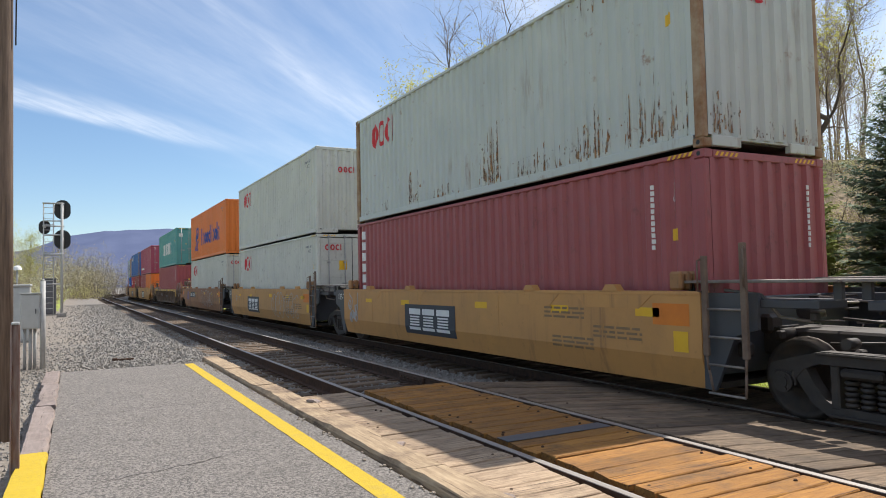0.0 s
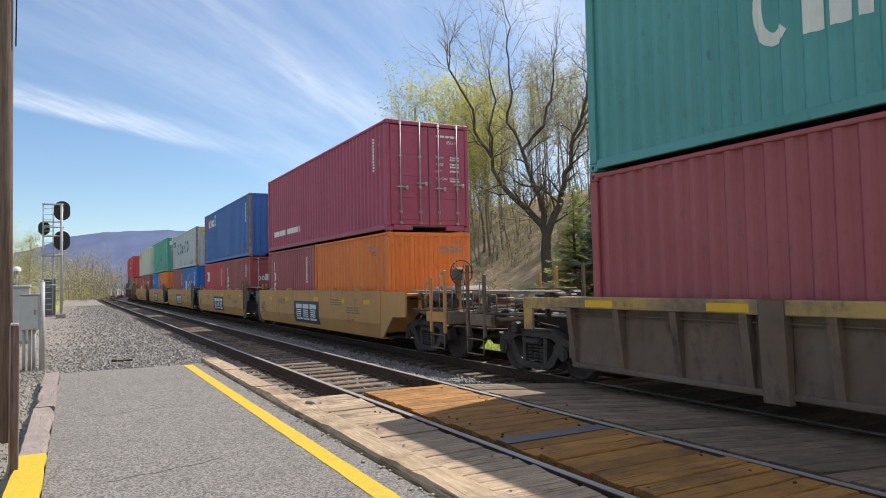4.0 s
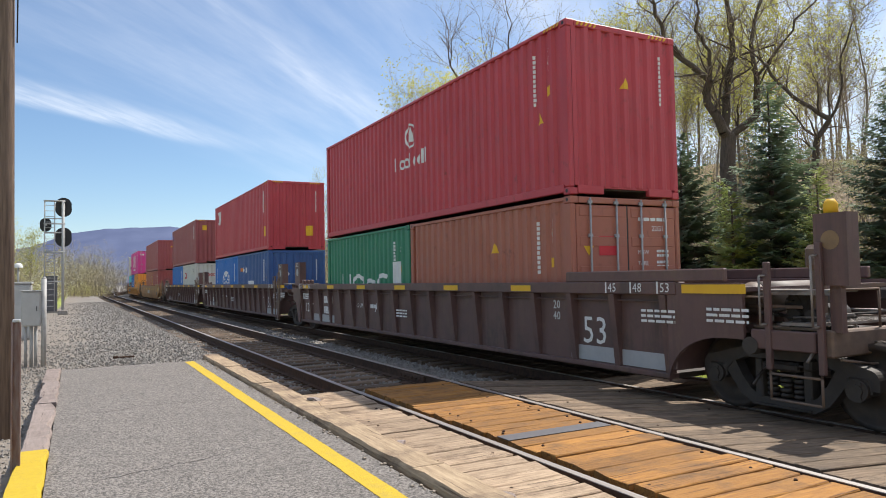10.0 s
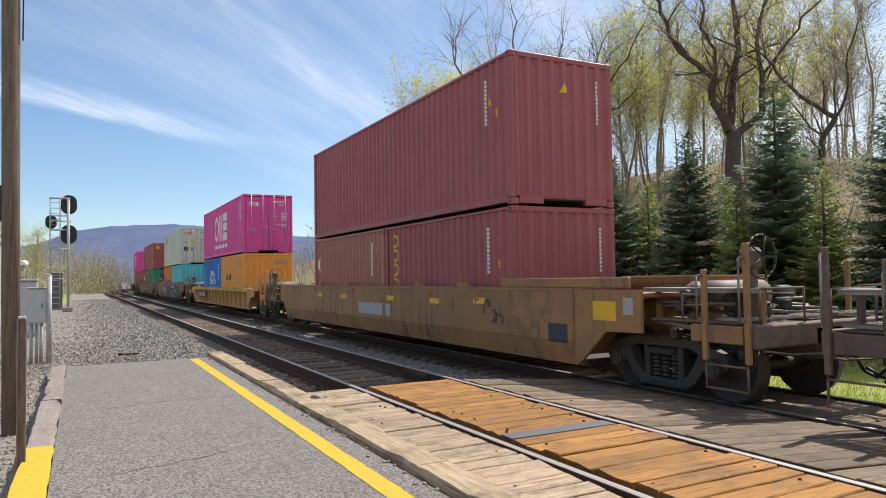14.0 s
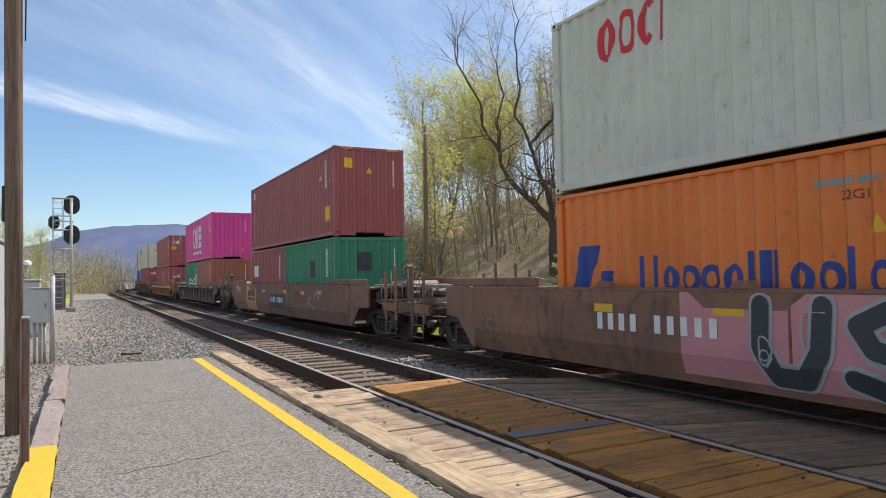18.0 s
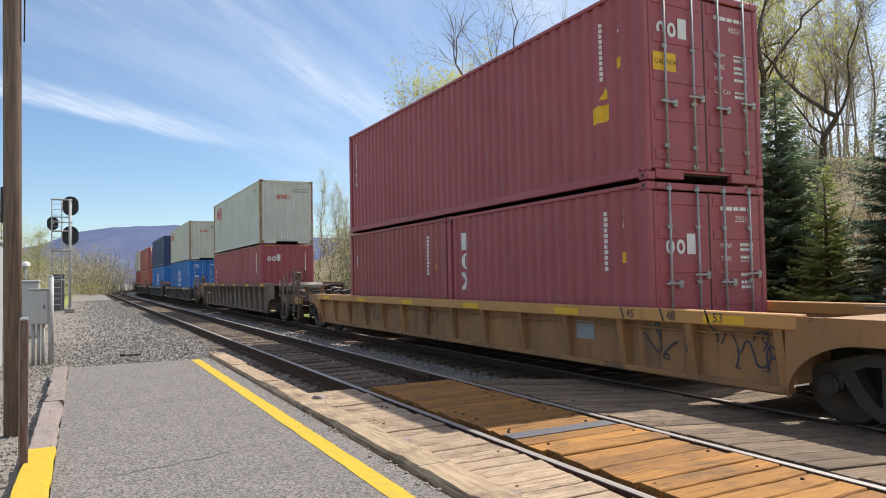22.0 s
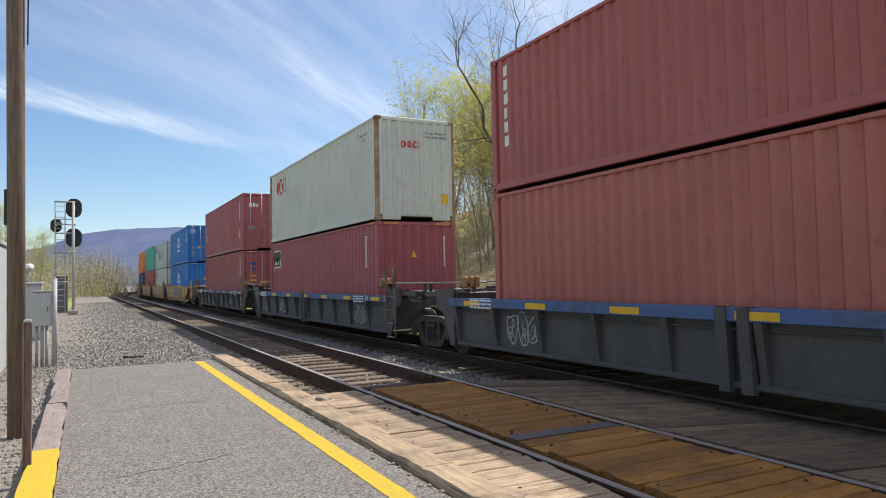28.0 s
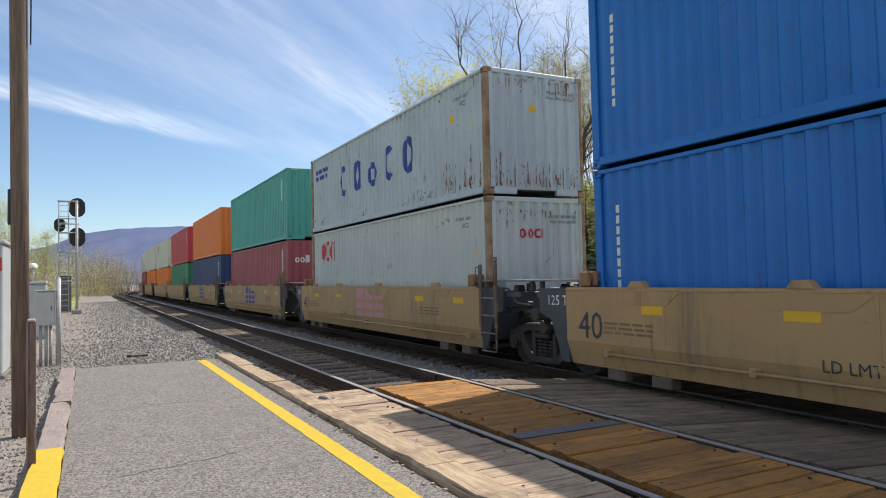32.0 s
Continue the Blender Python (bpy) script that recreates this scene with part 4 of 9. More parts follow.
def bush_geo(seed, n, rx, ry, h):
    rnd = random.Random(seed)
    tw, lf = Geo(), Geo()
    for _ in range(n):
        x, y = rnd.uniform(-rx, rx), rnd.uniform(-ry, ry)
        p = Vector((x, y, -0.1))
        d = Vector((rnd.gauss(0, .3), rnd.gauss(0, .3), 1)).normalized()
        ln = h * rnd.uniform(0.5, 1.1)
        for k in range(4):
            q = p + d * ln / 4
            tw.tube(p, q, 0.014 * (1 - k * .2), 0.014 * (0.8 - k * .2), 3, caps=False)
            for _j in range(3):
                e = q + Vector((rnd.gauss(0, .25), rnd.gauss(0, .25), rnd.gauss(0.05, .18)))
                tw.cone(q, e, 0.007)
                for _l in range(3):
                    c = e + Vector((rnd.gauss(0, .1), rnd.gauss(0, .1), rnd.gauss(0, .1)))
                    u = Vector((rnd.gauss(0, 1), rnd.gauss(0, 1), rnd.gauss(0, 1))).normalized()
                    w = u.orthogonal().normalized()
                    s = rnd.uniform(0.03, 0.07)
                    lf.add([c - u * s, c + w * s * .6, c + u * s, c - w * s * .6], [(0, 1, 2, 3)])
            d = (d + Vector((rnd.gauss(0, .25), rnd.gauss(0, .25), 0))).normalized()
            p = q
    return tw, lf


def thicket_geo(rnd, x, y, h, n, r, tw, lf):
    z0 = ground_z(x, y)
    for _ in range(n):
        p = Vector((x + rnd.gauss(0, r), y + rnd.gauss(0, r), z0 - 0.2))
        d = Vector((rnd.gauss(0, .14), rnd.gauss(0, .14), 1)).normalized()
        ln = h * rnd.uniform(0.55, 1.1)
        rr = 0.05
        for k in range(5):
            q = p + d * ln / 5
            tw.tube(p, q, rr, rr * 0.75, 3, caps=False)
            rr *= 0.75
            if k > 0:
                for _j in range(4):
                    e = q + Vector((rnd.gauss(0, .5), rnd.gauss(0, .5), rnd.uniform(0.1, 0.9)))
                    tw.cone(q, e, rr * 0.5)
                    for _l in range(3):
                        leaf_at(lf, rnd, e, 0.24, rnd.uniform(0.05, 0.12))
            d = (d + Vector((rnd.gauss(0, .16), rnd.gauss(0, .16), 0.05))).normalized()
            p = q


def place(root, x, y, rot=0, s=1.0, lean=0):
    root.scale = (s, s, s)
    return copy_thing(root, pose(x, y, ground_z(x, y) - 0.05, lean, 0, rot))


def woods():
    rnd = random.Random(21)
    old = [crooked_tree(41, "large bare dark-barked tree with crooked limbs", (0.33, 1.0, 3, -3, 4),
                        [("a", "trunk", 0, 0.8, 1.85, (-22, -42, -24, -32, -14, -26)), ("b", "trunk", 0, 0.75, 1.85, (-10, -16, -18, 36, 28, 8)),
                         ("c", "trunk", 0, 0.85, 1.9, (17, 15, 22, 16, 10)), ("d", "b", 3, 0.85, 1.8, (-32, 4, -12, 5)),
                         ("e", "c", 3, 0.6, 1.5, (50, 72, 40)), ("f", "c", 4, 0.8, 1.9, (30, 40, 34)), ("g", "a", 3, 0.7, 1.7, (-5, 12, -6))], 2.9, 1, 0.35),
           crooked_tree(57, "large bare dark-barked tree with crooked limbs", (0.40, 1.3, 4, -5, 3, -2, 4),
                        [("a", "trunk", 0, 0.75, 1.35, (-38, -14, -50, -30, -18)), ("b", "trunk", 0, 0.7, 1.6, (4, 10, -6, 5)),
                         ("c", "trunk", 0, 0.6, 1.5, (42, -4, -8, 6)), ("d", "a", 2, 0.6, 1.1, (5, -30, 12)), ("e", "c", 2, 0.6, 1.3, (40, 25, 45))], 2.2, 1, 0.4),
           crooked_tree(63, "leaning bare dark-barked tree with an arched limb", (0.24, 1.4, 6, 10, 5),
                        [("a", "trunk", 0, 0.8, 1.2, (14, 16, -48, -42, -40)), ("b", "a", 2, 0.6, 1.2, (30, 12, 20))], 2.0, 1, 0.4)]
    for r, x, y, az in ((old[0], 23.9, 32.2, 36.7), (old[1], 24.6, 20.2, 50.8), (old[2], 25.8, 18.0, 55.2)):
        r.matrix_basis = pose(x, y, ground_z(x, y), 0, 0, -az)
    thin = [slender_tree(200 + i, 11.0 + i % 3, 0.09 + 0.015 * (i % 3), 3, 0.35, "slender bare tree with sparse young leaves", 0.35 + 0.2 * (i % 3), 0.14, 3.0) for i in range(6)]
    leafy = [slender_tree(300 + i, 12.5, 0.14, 3, 0.25, "slender tree in fresh yellow-green leaf", 0.9, 0.10, 4.4, 3) for i in range(2)]
    for x, y, k, s in ((21.8, 45.0, 0, 1.12), (24.0, 46.5, 1, 1.1), (27.5, 44, 0, 0.9), (33, 36, 1, 0.95), (30, 24, 0, 0.8), (36, 29, 1, 0.85)):
        place(leafy[k], x, y, rnd.uniform(0, 360), s)
    for x, y, s in ((19.0, 47.0, 0.62), (21.5, 52.0, 0.72), (24.0, 57.0, 0.78), (20.5, 58.0, 0.66), (27.0, 60.0, 0.8), (23.0, 66.0, 0.7)):
        place(rnd.choice(thin), x, y, rnd.uniform(0, 360), s)
    for i in range(16):
        az, d = radians(rnd.uniform(27, 58)), rnd.uniform(40, 66)
        place(leafy[i % 2], d * math.sin(az), d * math.cos(az), rnd.uniform(0, 360), rnd.uniform(0.62, 0.86))
    for i in range(68):
        az = radians(26 + 36 * rnd.random() ** 1.15)
        d = rnd.uniform(46, 84)
        place(rnd.choice(thin), d * math.sin(az), d * math.cos(az), rnd.uniform(0, 360), rnd.uniform(0.7, 1.05), rnd.uniform(-3, 3))
    for i in range(20):
        y = rnd.uniform(62, 190)
        x = 20 + rnd.uniform(0, 20) + max(0.0, y - BEND_Y) ** 2 / (2 * BEND_R)
        place(rnd.choice(thin + leafy), x, y, rnd.uniform(0, 360), rnd.uniform(0.6, 0.95))
    tw, lf = Geo(), Geo()
    for i in range(105):                       # thickets past the bend and left of the line
        y = rnd.uniform(112, 205)
        x = rnd.uniform(-24, 3.0) + max(0.0, y - BEND_Y) ** 2 / (2 * BEND_R)
        thicket_geo(rnd, x, y, rnd.uniform(6.0, 10.0) * (0.75 if y < 122 else 1), 7, 1.5, tw, lf)
    for i in range(30):
        y = rnd.uniform(52, 112)
        x = -4.6 - rnd.uniform(0, 14) - (112 - y) * 0.02
        thicket_geo(rnd, x, y, rnd.uniform(4.5, 8.5), 8, 1.3, tw, lf)
    for i in range(80):
        y = rnd.uniform(12, 100)
        x = 23 + 30 * rnd.random() ** 1.2
        thicket_geo(rnd, x, y, rnd.uniform(1.5, 4.5), 7, 1.7, tw, lf)
    for i in range(34):                        # the bank just past the tall pole
        d, az = rnd.uniform(42, 68), radians(rnd.uniform(19.5, 27.5))
        thicket_geo(rnd, max(16.5, d * math.sin(az)), d * math.cos(az), rnd.uniform(3.0, 7.0), 7, 1.4, tw, lf)
    fw = thing("far_woods", "brown and yellow-green spring thickets beyond the line", "woods", kind="stuff")
    part("stems", tw, M["bark_pale"], fw)
    part("young_leaves", lf, M["far_leaf"], fw)
    for x, y, s, k in ((-5.6, 66, 0.6, 0), (-7.4, 74, 0.78, 1), (-10, 60, 0.7, 0), (-6.2, 88, 0.65, 1), (-4.6, 98, 0.6, 0)):
        place(leafy[k], x, y, rnd.uniform(0, 360), s)
    tw, lf = bush_geo(77, 60, 1.5, 1.5, 4.6)
    bl = thing("blossom_tree", "small spring tree in pale cream blossom", "tree", at=pose(-2.4, 84, ground_z(-2.4, 84)))
    part("trunk", tw, M["bark_pale"], bl)
    part("blossom", lf, M["blossom"], bl, "pale cream blossom")
    for x, y, s in ((-6.8, 58, 0.75), (-8.5, 66, 0.85), (-2.0, 122, 0.75)):
        place(thin[0], x, y, rnd.uniform(0, 360), s)
    for r in thin + leafy:               # the patterns stand in the wood as well
        x, y = rnd.uniform(34, 50), rnd.uniform(25, 60)
        r.scale = (1, 1, 1)
        r.matrix_basis = pose(x, y, ground_z(x, y))
    dark = [spruce(1, 6.4, 1.85), spruce(2, 6.0, 1.6)]
    pine = [spruce(3, 5.6, 1.5, "pine", "light green young pine behind the railway"), spruce(4, 5.2, 1.5, "pine", "light green young pine behind the railway")]
    # plan angle from the line, distance from the platform's end, height of the top
    for i, (az, d, top, pat) in enumerate(((47.2, 24.6, 6.2, dark[0]), (41.5, 27.0, 5.9, dark[1]), (38.9, 28.0, 5.3, pine[0]), (44.3, 27.5, 5.0, pine[1]), (53.6, 24.0, 7.0, dark[1]),
                                             (50.8, 22.5, 3.9, pine[1]), (56.6, 22.0, 4.2, pine[0]), (61.5, 22.0, 6.6, dark[0]), (50.0, 26.5, 4.6, pine[0]), (64, 22, 6.4, dark[1]))):
        x, y = d * math.sin(radians(az)), d * math.cos(radians(az))
        s = (top - ground_z(x, y)) / {dark[0]: 6.4, dark[1]: 6.0, pine[0]: 5.6, pine[1]: 5.2}[pat]
        if i < 4:
            pat.matrix_basis = pose(x, y, ground_z(x, y), 0, 0, 40 * i) @ Matrix.Diagonal((s, s, s, 1))
        else:
            copy_thing(pat, pose(x, y, ground_z(x, y) - 0.05, 0, 0, 70 * i) @ Matrix.Diagonal((s, s, s, 1)))
    g1, l1 = Geo(), Geo()
    for i in range(110):
        y = rnd.uniform(6, 70)
        x = 15.5 + rnd.uniform(0, 24) + max(0.0, y - 60) * 0.05
        tw, lf = bush_geo(900 + i, 20, 1.5, 1.8, rnd.uniform(1.0, 2.6))
        zz = ground_z(x, y)
        g1.add([(a + x, b + y, c + zz) for a, b, c in tw.v], tw.f)
        l1.add([(a + x, b + y, c + zz) for a, b, c in lf.v], lf.f)
    for i in range(40):
        y = rnd.uniform(100, 128)
        x = rnd.uniform(-14, 3.2) + max(0.0, y - BEND_Y) ** 2 / (2 * BEND_R)
        tw, lf = bush_geo(1900 + i, 16, 1.8, 1.8, rnd.uniform(1.2, 2.8))
        zz = ground_z(x, y)
        g1.add([(a + x, b + y, c + zz) for a, b, c in tw.v], tw.f)
        l1.add([(a + x, b + y, c + zz) for a, b, c in lf.v], lf.f)
    for i in range(26):
        y = rnd.uniform(9, 30)
        x = 14.6 + rnd.uniform(0, 2.6)
        tw, lf = bush_geo(2900 + i, 12, 1.0, 1.4, rnd.uniform(0.5, 1.3))
        zz = ground_z(x, y)
        g1.add([(a + x, b + y, c + zz) for a, b, c in tw.v], tw.f)
        l1.add([(a + x, b + y, c + zz) for a, b, c in lf.v], lf.f)
    gr = Geo()
    for i in range(26000):
        y = rnd.uniform(4, 40)
        x = 11.3 + abs(rnd.gauss(0, 1.9)) + 0.8 * noise.noise((y * 0.4, 0, 3))
        h, a = rnd.uniform(0.06, 0.22), rnd.uniform(0, 6.28)
        p = Vector((x, y, ground_z(x, y) - 0.01))
        w = Vector((math.cos(a), math.sin(a), 0)) * 0.008
        tip = p + Vector((rnd.gauss(0, 0.05), rnd.gauss(0, 0.05), h))
        gr.add([p - w, p + w, tip], [(0, 1, 2)])
    gs = thing("grass", "fresh green spring grass beside the tracks", "grass", kind="stuff")
    part("blades", gr, M["blade"], gs)
    ub = thing("undergrowth", "tangled brown and green spring undergrowth", "undergrowth", kind="stuff")
    part("stems", g1, M["bark_pale"], ub)
    part("young_leaves", l1, M["bush"], ub)


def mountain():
    """Long wooded ridge on the horizon, coloured blue for the haze of distance."""
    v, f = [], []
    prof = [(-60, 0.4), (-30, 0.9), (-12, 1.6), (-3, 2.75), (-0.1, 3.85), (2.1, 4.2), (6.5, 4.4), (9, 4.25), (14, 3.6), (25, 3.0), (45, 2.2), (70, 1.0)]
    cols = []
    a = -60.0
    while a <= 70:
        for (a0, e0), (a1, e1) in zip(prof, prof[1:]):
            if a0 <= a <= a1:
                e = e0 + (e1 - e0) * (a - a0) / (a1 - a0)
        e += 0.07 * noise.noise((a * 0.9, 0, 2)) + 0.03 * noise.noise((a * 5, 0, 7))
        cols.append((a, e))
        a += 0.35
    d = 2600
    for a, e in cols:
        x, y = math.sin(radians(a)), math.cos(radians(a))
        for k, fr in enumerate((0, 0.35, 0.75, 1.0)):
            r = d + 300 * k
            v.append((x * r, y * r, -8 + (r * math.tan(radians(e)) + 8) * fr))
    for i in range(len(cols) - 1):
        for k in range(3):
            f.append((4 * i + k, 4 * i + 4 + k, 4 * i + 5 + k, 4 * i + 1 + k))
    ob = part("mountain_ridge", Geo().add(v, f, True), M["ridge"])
    tagged(ob, "long wooded mountain ridge, distance haze painted as its blue", "mountain", kind="structure")


ground()
tracks()
platform()
lineside()
woods()
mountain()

# ---- painted marks and writing ----
PITCH, DEEP, INSET = 0.278, 0.046, 0.02          # corrugation of a container wall, and how far it stands behind the rails


def corr(y, half):
    """How far the corrugated wall stands back at y."""
    u = (y + half) % PITCH
    if u < 0.088:
        return 0.0
    if u < 0.138:
        return DEEP * (u - 0.088) / 0.050
    if u < 0.228:
        return DEEP
    return DEEP * (0.278 - u) / 0.050


def breaks(a, b, half):
    out = []
    k = math.floor((a + half) / PITCH) - 1
    while k * PITCH - half < b:
        out += [k * PITCH - half + e for e in (0.0, 0.088, 0.138, 0.228)]
        k += 1
    return [y for y in out if a < y < b]


def ring(cx, cy, rx, ry, t, n=20, a0=0.0, a1=2 * math.pi):
    """Quads of an elliptic ring (or arc) as flat polygons."""
    out = []
    for i in range(n):
        p, q = a0 + (a1 - a0) * i / n, a0 + (a1 - a0) * (i + 1) / n
        out.append([(cx + rx * math.cos(p), cy + ry * math.sin(p)), (cx + rx * math.cos(q), cy + ry * math.sin(q)),
                    (cx + (rx - t) * math.cos(q), cy + (ry - t) * math.sin(q)), (cx + (rx - t) * math.cos(p), cy + (ry - t) * math.sin(p))])
    return out


def rect(x0, y0, x1, y1, sk=0.0):
    return [[(x0, y0), (x1, y0), (x1 + sk, y1), (x0 + sk, y1)]]


def emblem(pattern, w, h, t=0.2, slant=0.0):
    """A house mark as plain rings, bars and blocks in a row: o ring, c open ring, l bar, n two bars, b block, space."""
    wid = {"o": 1.0, "c": 0.95, "l": 0.45, "n": 0.95, "b": 0.8, "d": 0.8, "t": 0.6, " ": 0.35}
    tot = sum(wid[k] for k in pattern)
    s = w / tot
    polys, x = [], 0.0
    for k in pattern:
        a = wid[k] * s
        g = a * 0.08
        th = min(t * h, a * (0.24 if k in "ocd" else 0.42))
        if k == "o":
            polys += ring(x + a / 2, h / 2, a / 2 - g, h / 2, th)
        elif k == "c":
            polys += ring(x + a / 2, h / 2, a / 2 - g, h / 2, th, 16, 0.8, 2 * math.pi - 0.8)
        elif k == "l":
            polys += rect(x + g, 0, x + g + th, h)
        elif k == "n":
            polys += rect(x + g, 0, x + g + th, h) + rect(x + a - g - th, 0, x + a - g, h)
        elif k == "t":
            polys += rect(x + a / 2 - th / 2, 0, x + a / 2 + th / 2, h) + rect(x + g, h * 0.7, x + a / 2 - th / 2, h * 0.7 + th * 0.8) + rect(x + a / 2 + th / 2, h * 0.7, x + a - g, h * 0.7 + th * 0.8)
        elif k == "d":
            polys += ring(x + a / 2, h * 0.36, a / 2 - g, h * 0.36, th)
        else:
            polys += rect(x + g, 0, x + a - g, h)
        x += a
    if slant:
        polys = [[(px + slant * py, py) for px, py in q] for q in polys]
    return polys


def globe(w, h):
    """Arcs of a wire globe over a row of rings."""
    r = w * 0.5
    p = ring(r, h * 0.42, r * 0.86, h * 0.58, 0.055 * w, 22, 0.25, math.pi - 0.25)
    p += ring(r * 1.45, h * 0.40, r * 0.9, h * 0.52, 0.045 * w, 14, 1.5, 2.75)
    p += ring(r * 0.55, h * 0.40, r * 0.9, h * 0.52, 0.045 * w, 14, 0.4, 1.64)
    p += [[(x, y + h * 0.28) for x, y in q] for q in emblem("cobco".replace("b", "d"), w, h * 0.30, 0.24)]
    p += [[(x + w * 0.06, y + h * 0.02) for x, y in q] for q in emblem("dnlddlnd", w * 0.88, h * 0.18, 0.26)]
    return p


@lru_cache(maxsize=None)
def letters(text, h):
    """Flat polygons of a text of cap height h."""
    cu = bpy.data.curves.new("text", "FONT")
    cu.body, cu.size, cu.fill_mode = text, h / 0.69, "FRONT"
    cu.resolution_u = 2
    ob = bpy.data.objects.new("text", cu)
    scene.collection.objects.link(ob)
    dg = bpy.context.evaluated_depsgraph_get()
    me = bpy.data.meshes.new_from_object(ob.evaluated_get(dg))
    polys = [[(me.vertices[i].co.x, me.vertices[i].co.y) for i in p.vertices] for p in me.polygons]
    bpy.data.objects.remove(ob)
    bpy.data.curves.remove(cu)
    bpy.data.meshes.remove(me)
    return polys


def vertical(text, h, step=1.18):
    """Characters one below the other, the first at the top."""
    out = []
    n = len(text)
    for i, ch in enumerate(text):
        if ch == " ":
            continue
        pl = letters(ch, h)
        xs = [p[0] for q in pl for p in q]
        cx = (min(xs) + max(xs)) / 2
        out += [[(x - cx, y - i * h * step) for x, y in q] for q in pl]
    return out


def bars(n, w, h, gap, seed=1):
    """Unreadable small writing: short rows of bars."""
    rnd = random.Random(seed)
    out = []
    for i in range(n):
        x = 0.0
        while x < w:
            a = rnd.uniform(0.12, 0.3) * w
            out += rect(x, -i * (h + gap), min(w, x + a), -i * (h + gap) + h)
            x += a + 0.04 * w
    return out


def codebars(n, w, h, seed=1):
    """A vertical registration code as small separate bars."""
    rnd = random.Random(seed)
    return sum((rect(-w / 2, -i * h * 1.35, w / 2 * rnd.uniform(0.4, 1.0), -i * h * 1.35 + h) for i in range(n)), [])


def scribble(seed, w, h, n=9, t=0.03):
    """Sprayed lines: looping ribbons."""
    rnd = random.Random(seed)
    out = []
    for k in range(n):
        x, y = w * (k + 0.5) / n + rnd.uniform(-.1, .1) * w / n, h * rnd.uniform(0.25, 0.75)
        a, da = rnd.uniform(0, 6.28), rnd.uniform(-0.5, 0.5)
        pts = []
        for i in range(26):
            pts.append((min(w, max(0, x)), min(h, max(0, y)), a))
            a += da
            da = max(-0.75, min(0.75, da + rnd.uniform(-0.35, 0.35)))
            st = 0.055 * h * rnd.uniform(0.7, 1.3)
            x, y = x + math.cos(a) * st * 1.1, y + math.sin(a) * st * 1.5
        for (x0, y0, a0), (x1, y1, a1) in zip(pts, pts[1:]):
            if abs(x0 - x1) + abs(y0 - y1) < 1e-4:
                continue
            n0, n1 = (-math.sin(a0) * t / 2, math.cos(a0) * t / 2), (-math.sin(a1) * t / 2, math.cos(a1) * t / 2)
            out.append([(x0 + n0[0], y0 + n0[1]), (x1 + n1[0], y1 + n1[1]), (x1 - n1[0], y1 - n1[1]), (x0 - n0[0], y0 - n0[1])])
    return out


def stroke(pts, w):
    """A fat painted line with round joints."""
    out = []
    for (x0, y0), (x1, y1) in zip(pts, pts[1:]):
        d = math.hypot(x1 - x0, y1 - y0) or 1.0
        nx, ny = -(y1 - y0) / d * w / 2, (x1 - x0) / d * w / 2
        out.append([(x0 + nx, y0 + ny), (x1 + nx, y1 + ny), (x1 - nx, y1 - ny), (x0 - nx, y0 - ny)])
    for x, y in pts:
        out.append([(x + w / 2 * math.cos(k * math.pi / 5), y + w / 2 * math.sin(k * math.pi / 5)) for k in range(10)])
    return out


def bubble(seed, w, h, n, t):
    """Outlines of swollen letters, one beside another, with a small eye in each."""
    rnd = random.Random(seed)
    out = []
    cw = w / n
    for k in range(n):
        cx, cy = cw * (k + 0.5), h * 0.5
        rx, ry, ph = cw * 0.56, h * rnd.uniform(0.36, 0.46), rnd.uniform(0, 6.28)
        lobes = rnd.choice((2, 3, 3, 4))
        pts = []
        for i in range(19):
            a = 2 * math.pi * i / 18
            q = 1 + 0.22 * math.cos(lobes * a + ph) + rnd.uniform(-0.03, 0.03)
            pts.append((min(w, max(0, cx + rx * q * math.cos(a))), min(h, max(0, cy + ry * q * math.sin(a)))))
        pts[-1] = pts[0]
        out += stroke(pts, t)
        ex, ey = cx + rnd.uniform(-0.15, 0.15) * cw, cy + rnd.uniform(-0.12, 0.18) * h
        out += stroke([(ex + 0.12 * cw * math.cos(i), ey + 0.12 * h * math.sin(i)) for i in range(7)], t * 0.8)
        if rnd.random() < 0.7:
            out += stroke([(cx - 0.2 * cw, cy - 0.3 * h), (cx + rnd.uniform(-0.1, 0.1) * cw, cy - 0.12 * h), (cx + 0.25 * cw, cy - 0.32 * h)], t * 0.8)
    return out


GLYPHS = (((0.10, 0.95), (0.08, 0.45), (0.28, 0.12), (0.62, 0.12), (0.80, 0.45), (0.84, 0.95)),
          ((0.82, 0.80), (0.50, 0.92), (0.18, 0.76), (0.34, 0.52), (0.70, 0.44), (0.80, 0.22), (0.46, 0.10), (0.12, 0.20)),
          ((0.80, 0.88), (0.22, 0.86), (0.16, 0.50), (0.62, 0.50), (0.16, 0.46), (0.20, 0.12), (0.84, 0.14)),
          ((0.10, 0.10), (0.22, 0.90), (0.46, 0.40), (0.70, 0.90), (0.92, 0.06)),
          ((0.78, 0.84), (0.30, 0.88), (0.12, 0.50), (0.28, 0.12), (0.84, 0.14)),
          ((0.20, 0.06), (0.18, 0.88), (0.66, 0.86), (0.78, 0.62), (0.60, 0.44), (0.30, 0.44)),
          ((0.20, 0.10), (0.18, 0.88), (0.66, 0.84), (0.62, 0.54), (0.28, 0.50), (0.76, 0.40), (0.72, 0.12), (0.24, 0.10)),
          ((0.18, 0.92), (0.20, 0.20), (0.50, 0.10), (0.90, 0.20), (0.92, 0.46)))


